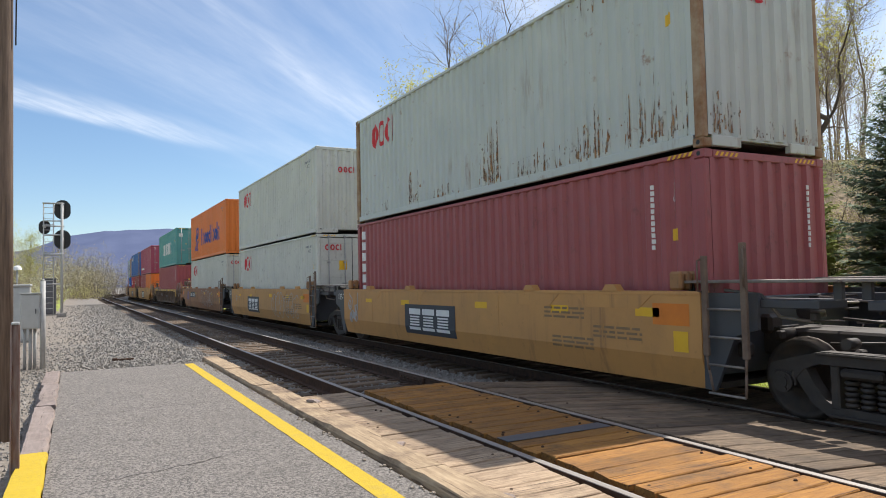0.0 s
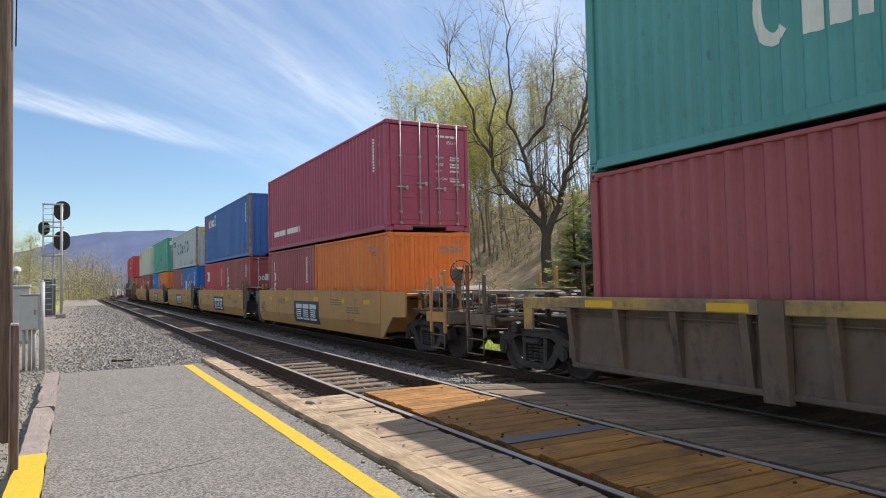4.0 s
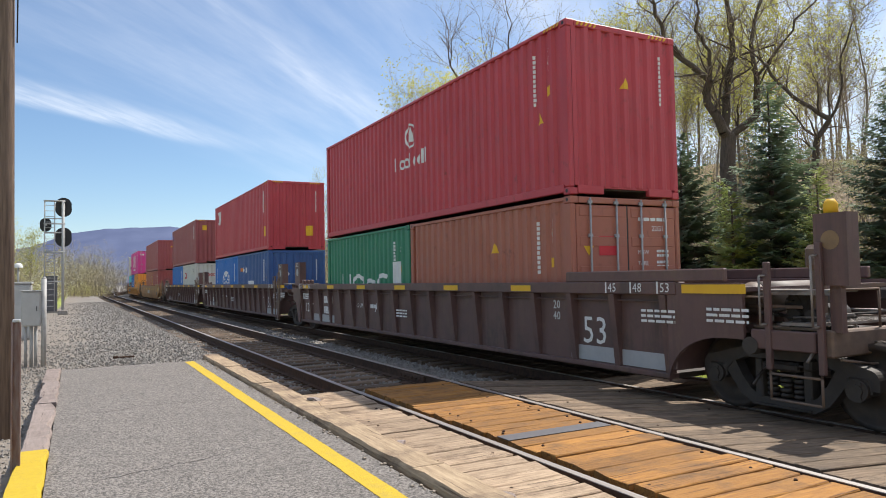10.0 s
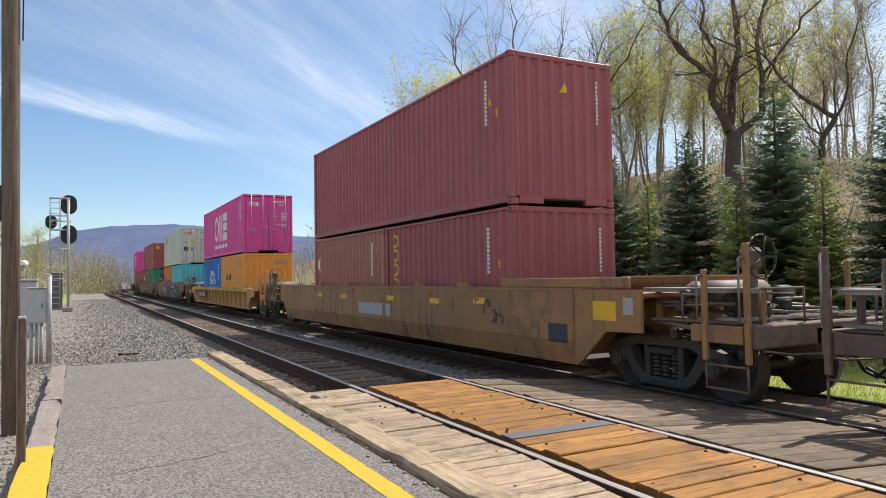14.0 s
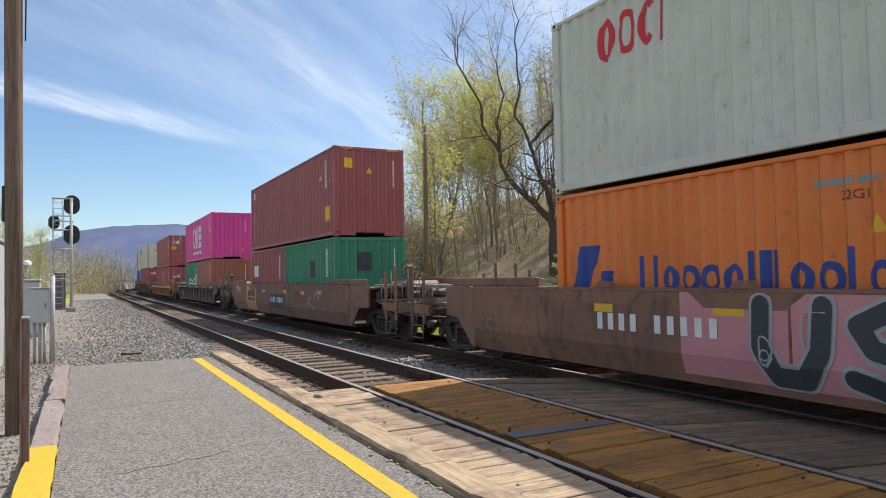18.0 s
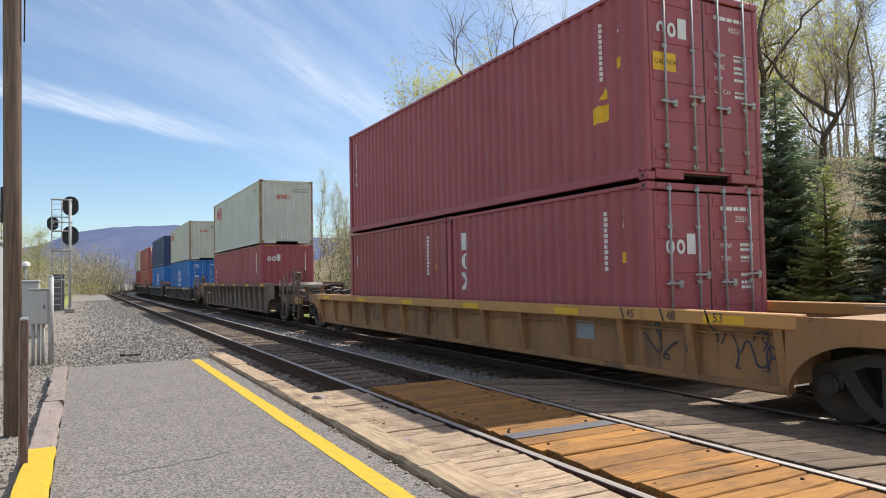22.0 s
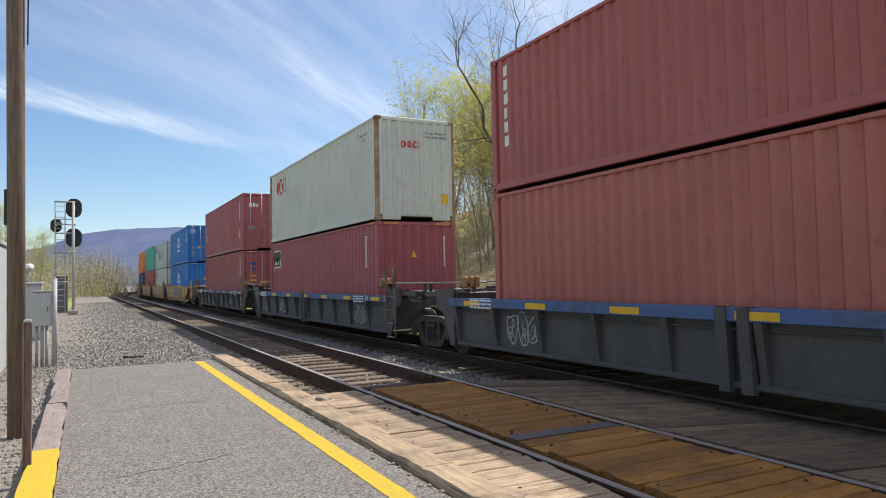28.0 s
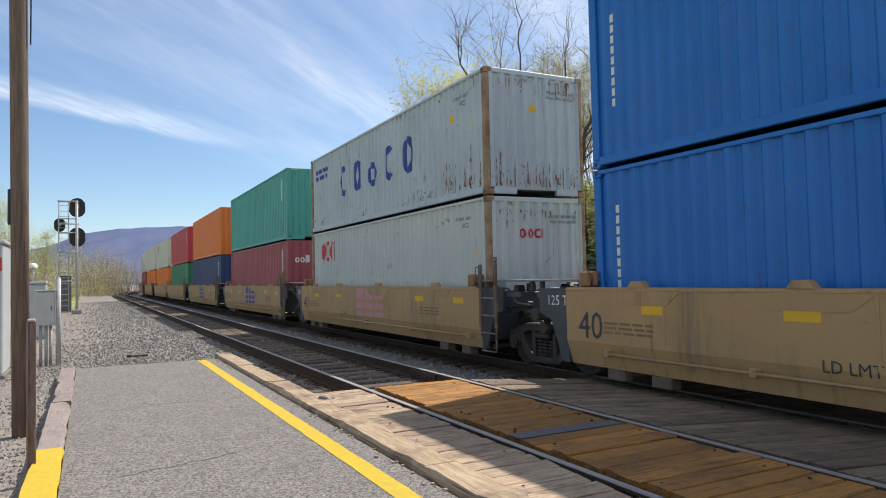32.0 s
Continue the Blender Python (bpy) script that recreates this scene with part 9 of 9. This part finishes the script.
        for s in (-1, 1):
            if (s < 0 and k > 9) or (s > 0 and k < 11):
                yy = s * 8.75
                for x in (-1.32, 1.32):
                    part("box_guide", Geo().prism([(yy - 0.28, 1.55), (yy + 0.28, 1.55), (yy + 0.28, 2.35), (yy - 0.28, 2.35)], x - 0.11, x + 0.11), WELL["brown"], c, "upright corner guide post")
                    part("guide_hole", Geo().tube((x - 0.113, yy, 2.0), (x - 0.111, yy, 2.0), 0.13, n=18), M["m_pale"], c)
                    part("guide_text", mark_mesh(letters("IBC", 0.12), None, 0.004, -yy - 0.16, 2.2, "side", x - 0.11), M["m_white"], c)
    c = go(12, "smooth53", "tan_brown", "dirty tan-brown well car with plain sides and yellow marks", True, True, 9.6, flap=True, ztop=1.49)
    car_mark(c, rect(0, 0, 1.7, 0.3) + rect(1.9, 0, 2.2, 0.3), "m_pale", 1.2, 0.75, "emblem", "worn pale emblem", fn=bent)
    car_mark(c, rect(0, 0, 0.5, 0.28), "m_yellow", -8.6, 1.02, "panel", "orange-yellow panel", x=-WX + 0.02)
    car_mark(c, rect(0, 0, 0.2, 0.24), "m_pale", -9.25, 1.12, "paper", "pale paper label", x=-WX + 0.02)
    car_mark(c, rect(0, 0, 0.5, 0.3), "m_dark", -7.5, 0.62, "panel", "dark stencilled panel", fn=bent)
    car_mark(c, scribble(81, 1.4, 0.55, 6, 0.035), "m_note", -6.3, 0.6, "graffiti", "faded dark graffiti", fn=bent)
    car_mark(c, scribble(8, 1.2, 0.5, 4, 0.03), "m_dark", -5.0, 0.75, "graffiti", "dark graffiti", fn=bent)
    c = go(13, "ribbed53", "tan", "yellow-tan ribbed well car with dark number panel", True, True, 9.6, ribs=15, ztop=1.30)
    number_plate_bars(c, 6.1, 0.74, 2.4, 0.24)
    for k in (14, 15):
        c = go(k, "smooth53", "rust", "dull brown well car with pink and black graffiti" if k == 14 else "dull brown well car with pale graffiti and a dark number panel", True, True, 9.6, flap=True, flap2=True)
        if k == 14:
            car_mark(c, rect(0, 0, 11.3, 1.05), "m_pink", 3.15, 0.40, "graffiti", "pink painted background", fn=bent, lift=0.003)
            wob = lambda q: 0.05 * math.sin(q * 3.1) + 0.04 * math.sin(q * 7.7)
            car_mark(c, [[(0.4 * i, 0.0), (0.4 * i + 0.4, 0.0), (0.4 * i + 0.4, 0.26 + wob(i + 1)), (0.4 * i, 0.26 + wob(i))] for i in range(10)], "m_dark", -4.5, 0.33, "graffiti", "black painted foot of the graffiti", fn=bent, lift=0.006)
            car_mark(c, rect(0, 0, 2.5, 0.48), "m_dark", -1.85, 0.66, "graffiti", "dark painted plate under blue spray", fn=bent, lift=0.006)
            car_mark(c, scribble(31, 2.2, 0.5, 9, 0.05), "m_cobalt", -1.9, 0.64, "graffiti", "blue sprayed scrawl", fn=bent, lift=0.013)
            car_mark(c, rect(0, 0.06, 0.3, 0.36) + rect(0.85, 0.06, 1.2, 0.36) + rect(1.6, 0.06, 1.9, 0.36), "m_grey", -2.05, 0.66, "graffiti", "grey blocks", fn=bent, lift=0.010)
            for i, (y, w, k, wid) in enumerate(((2.05, 1.0, 0, 0.22), (1.02, 0.95, 1, 0.20), (0.05, 1.0, 2, 0.21), (-1.0, 1.2, 3, 0.22), (-4.25, 1.05, 4, 0.36), (-5.2, 1.15, 5, 0.36), (-6.3, 1.2, 6, 0.34), (-7.4, 1.15, 7, 0.36))):
                tall = 1.06
                pts = [(px * w, py * (tall - 0.1) + 0.02) for px, py in GLYPHS[k]]
                ob = part("graffiti", mark_mesh([[(px, max(0.0, min(tall, py))) for px, py in q] for q in stroke(pts, wid + 0.09)], None, 0.012, -y, 0.38, "side", -WX, bent), M["m_pale"], c, "white graffiti outline")
                ob["kind"] = "stuff"
                ob = part("graffiti", mark_mesh([[(px, max(0.0, min(tall, py))) for px, py in q] for q in stroke(pts, wid)], None, 0.024, -y, 0.38, "side", -WX, bent), M["m_dark"], c, "bulging black graffiti stroke")
                ob["kind"] = "stuff"
                car_mark(c, scribble(200 + i, w * 0.8, 0.8, 2, 0.022), "m_pale", y - 0.08, 0.45, "graffiti", "thin white graffiti line", fn=bent, lift=0.036)
            number_plate_bars(c, 4.75, 0.88, 2.3, 0.24, back=False)
            car_mark(c, letters("53", 0.42), "m_note", 8.0, 0.5, "well_number", "large faded number", fn=bent)
        else:
            part("emblem", mark_mesh(rect(0, 0, 2.0, 1.1), None, 0.004, -5.9, 0.36, "side", -WX, bent), WELL["tan"], c, "faded tan square")
            car_mark(c, sum((rect(0.35 + 0.5 * q, 0.4, 0.75 + 0.5 * q, 0.52) + rect(0.35 + 0.5 * q, 0.58, 0.75 + 0.5 * q, 0.85) for q in range(3)), []), "m_dark", 5.9, 0.36, "emblem", "dark block emblem", fn=bent, lift=0.009)
            car_mark(c, rect(0, 0, 2.3, 0.5), "m_dark", 1.35, 0.60, "number_panel", "blue-black number panel", fn=bent)
            number_plate_bars(c, 1.2, 0.78, 2.0, 0.2, back=False)
            car_mark(c, scribble(14, 1.4, 0.6, 5, 0.03), "m_pale", -4.0, 0.7, "graffiti", "pale graffiti", fn=bent)
        if k == 15:
            car_mark(c, letters("53", 0.42), "m_dark", 7.85, 0.5, "well_number", "large dark number", fn=bent)
            car_mark(c, rect(0, 0, 0.38, 0.26), "m_orange", 7.65, 1.08, "panel", "orange panel", fn=bent)
            car_mark(c, rect(0, 0, 0.16, 0.2), "m_white", 8.02, 1.2, "paper", "white paper label", fn=bent)
    c = go(16, "ribbed53", "dark", "dark grimy ribbed well car with a large pale number", True, True, 9.65, ribs=12, ztop=1.36, flap=True)
    car_mark(c, letters("53", 0.6), "m_pale", 8.0, 0.52, "well_number", "large pale number", x=-WX + SHEET)
    for i, tx in enumerate(("40", "20", "48", "53")):
        car_mark(c, letters(tx, 0.11) + rect(0.2, -0.02, 0.225, 0.13), "m_pale", (-5.0, -5.3, -6.4, -7.6)[i], 1.22, "position_mark")
    for i, tx in enumerate(("53", "48")):
        car_mark(c, rect(-0.06, -0.02, -0.03, 0.14) + letters(tx, 0.12), "m_white", 8.3 - i, 1.225, "position_mark")
    ten_notes(c, ((9.3, 1.0), (6.5, 1.0), (5.6, 0.8)), "m_pale", 0.7)
    for y, sd, mt in ((6.65, 16, "m_white"), (5.28, 17, "m_pale"), (3.9, 18, "m_pale"), (2.52, 19, "m_cobalt"), (1.15, 20, "m_pale"), (-1.6, 21, "m_pale")):
        car_mark(c, scribble(sd, 1.0, 0.55, 5, 0.04), mt, y, 0.55, "graffiti", "sprayed graffiti", x=-WX + SHEET)
    c = go(17, "ribbed53", "tan_brown", "dirty tan ribbed well car with a yellow-marked rail", True, True, 9.5, sill="tan", ribs=13, ztop=1.22)
    car_mark(c, scribble(17, 1.6, 0.5, 5, 0.03), "m_dark", -5.9, 0.55, "graffiti", "dark graffiti", x=-WX + SHEET)
    for i, tx in enumerate(("45", "48", "53")):
        car_mark(c, [[(-0.07, -0.02), (-0.04, -0.02), (-0.10, 0.14), (-0.13, 0.14)]] + letters(tx, 0.11), "m_dark", -5.9 - 0.75 * i, 1.09, "position_mark")
    for y, sd in ((4.3, 41), (1.1, 42), (-7.3, 43)):
        car_mark(c, scribble(sd, 0.9, 0.45, 4, 0.025), "m_dark", y, 0.55, "graffiti", "dark graffiti", x=-WX + SHEET)
    car_mark(c, rect(0, 0, 0.42, 0.28), "m_grey", -4.6, 0.70, "emblem", "dark stencilled panel", x=-WX + SHEET)
    c = go(18, "ribbed53", "earth", "grimy brown ribbed well car with white graffiti", True, True, 9.6, ribs=15, ztop=1.58, sill="rust")
    number_plate_bars(c, 6.6, 0.95, 1.3, 0.13, back=False)
    for i in range(7):
        car_mark(c, scribble(30 + i, 0.78, 0.9, 5, 0.036), "m_pale", 4.68 - i * 1.0927, 0.45, "graffiti", "white sprayed graffiti", x=-WX + SHEET)
    for k in range(19, 24):
        c = go(k, "ribbed48", "grey", "dark grey ribbed well car with a faded blue top rail", k == 19, k == 23, 8.85, sill="blue_sill" if k > 19 else None, ribs=10, ztop=1.29, nref=7, posts=(0.18, 0.5), ends="grey")
        X = -WX + SHEET
        car_mark(c, letters("48", 0.42), "m_note" if 19 < k < 23 else "m_pale", {19: -1.62, 23: -3.0}.get(k, -4.5), 0.55, "well_number", "large faded number", x=X)
        for i, tx in enumerate(("40", "48")):
            car_mark(c, rect(-0.06, -0.02, -0.03, 0.14) + letters(tx, 0.11), "m_white", -5.9 - 1.35 * i, 1.16, "position_mark")
        ten_notes(c, ((-4.9, 1.23), (6.6, 1.24)), "m_white", 0.8)
        for i, y in enumerate({19: (5.48, 4.06, 1.18), 20: (4.06,), 21: (5.48,), 22: (6.94, 4.06, -4.54), 23: (6.94, 4.06, 2.62, -0.25, -5.98)}[k]):
            car_mark(c, bubble(60 + 7 * k + i, 1.05, 0.6, 3, 0.028) + scribble(60 + 7 * k + i, 1.05, 0.6, 3, 0.022), "m_pale" if i % 2 == 0 or k > 19 else "m_yellow", y, 0.48, "graffiti", "sprayed graffiti", x=X)
        if k == 23:
            for i, tx in enumerate(("TWX BRAKE BEAMS", "STANDARD TO CAR")):
                car_mark(c, letters(tx, 0.05), "m_pale", 8.42, 1.19 - 0.085 * i, "stencil", x=-WX + 0.02)
    for k in range(24, 34):
        c = go(k, "smooth40", "tan_pale", "pale tan well car with plain plate sides", k in (24, 29), k in (28, 33), 8.0, ends="end_grey", pipe=k < 27, hinges=(-4.2, -0.8, 2.4, 4.9))
        if k < 28:
            if k == 24:
                number_plate_bars(c, 0.9, 0.95, 2.4, 0.28)
                car_mark(c, bubble(24, 3.4, 0.8, 5, 0.07), "m_grey", -1.2, 0.6, "graffiti", "dark grey sprayed graffiti", fn=bent)
            else:
                car_mark(c, sum((rect(0.7 * q, 0.45, 0.7 * q + 0.58, 0.75) + rect(0.7 * q, 0, 0.7 * q + 0.58, 0.12) + rect(0.7 * q, 0.2, 0.7 * q + 0.58, 0.36) for q in range(3)), []), "m_pink" if k == 25 else "m_blue", 0.8, 0.68, "emblem", "faded block emblem", fn=bent)
            car_mark(c, letters("40", 0.40), "m_dark", 6.2, 0.72, "well_length_number", "large dark number", fn=bent)
            car_mark(c, letters("125 T", 0.16), "m_white", 7.05, 1.2, "capacity_text", "white capacity lettering", x=-WX + 0.03)
            car_mark(c, letters("LD LMT", 0.13), "m_dark", 2.2, 0.62, "load_text", fn=bent)
            ten_notes(c, ((5.6, 0.95), (-3.4, 1.0)))


make_wells()

# ---- planks and stones last: many small pieces ----
crossing()
stones()

# ---- the train's run: metres gone by at each second ----
RUN = [(0, 0), (1, 15.32), (2, 30.65), (3, 45.97), (5.5, 84.28), (7, 107.22), (9, 137.76), (11, 168.34), (13, 198.88), (14, 214.11), (16.5, 252.11), (18, 274.86),
       (19, 290.07), (20, 305.35), (21.5, 328.24), (23, 351.09), (25, 381.42), (27.5, 419.17), (29, 441.87), (30, 456.94), (31, 472.00), (32, 486.95)]


def gone(t):
    for (a, x), (b, y) in zip(RUN, RUN[1:]):
        if a <= t <= b:
            return x + (y - x) * (t - a) / (b - a)
    return RUN[-1][1]


def run_rows(u, z):
    rows = []
    times = sorted({a for a, _ in RUN} | {0.5 * i for i in range(65) if u - gone(0.5 * i) > BEND_Y - 10 and u - gone(0.5 * i) < BEND_Y + 90})
    for t in times:
        x, y, a = track_at(u - gone(t), MAIN_X)
        rows.append((t, pose(x, y, MAIN_Z + z, 0, 0, a)))
    return rows


def motions():
    for ob, u, z in MOVERS:
        walk(ob, run_rows(u, z))
    for wheel, u in WHEELS:
        spin(wheel, u)


def spin(wheel, u):
    """Rolls while the wheel is near; it turns about its own axle."""
    base = wheel.location.copy()
    m = lambda t: Matrix.Translation(base) @ Matrix.Rotation((gone(t) / 0.46) % (2 * math.pi), 4, "X")
    t0 = max(0.0, min(32.0, (u - 42) / 15.3))
    t1 = max(0.0, min(32.0, (u + 4) / 15.3))
    rows = [(0, m(t0))] if t0 > 0 else []
    k = frame(t0)
    while k <= frame(t1):
        rows.append(((k - 1) / FPS, m((k - 1) / FPS)))
        k += 1
    if t1 < 32:
        rows.append((32, m(t1)))
    if len(rows) > 2:
        walk(wheel, rows)


motions()
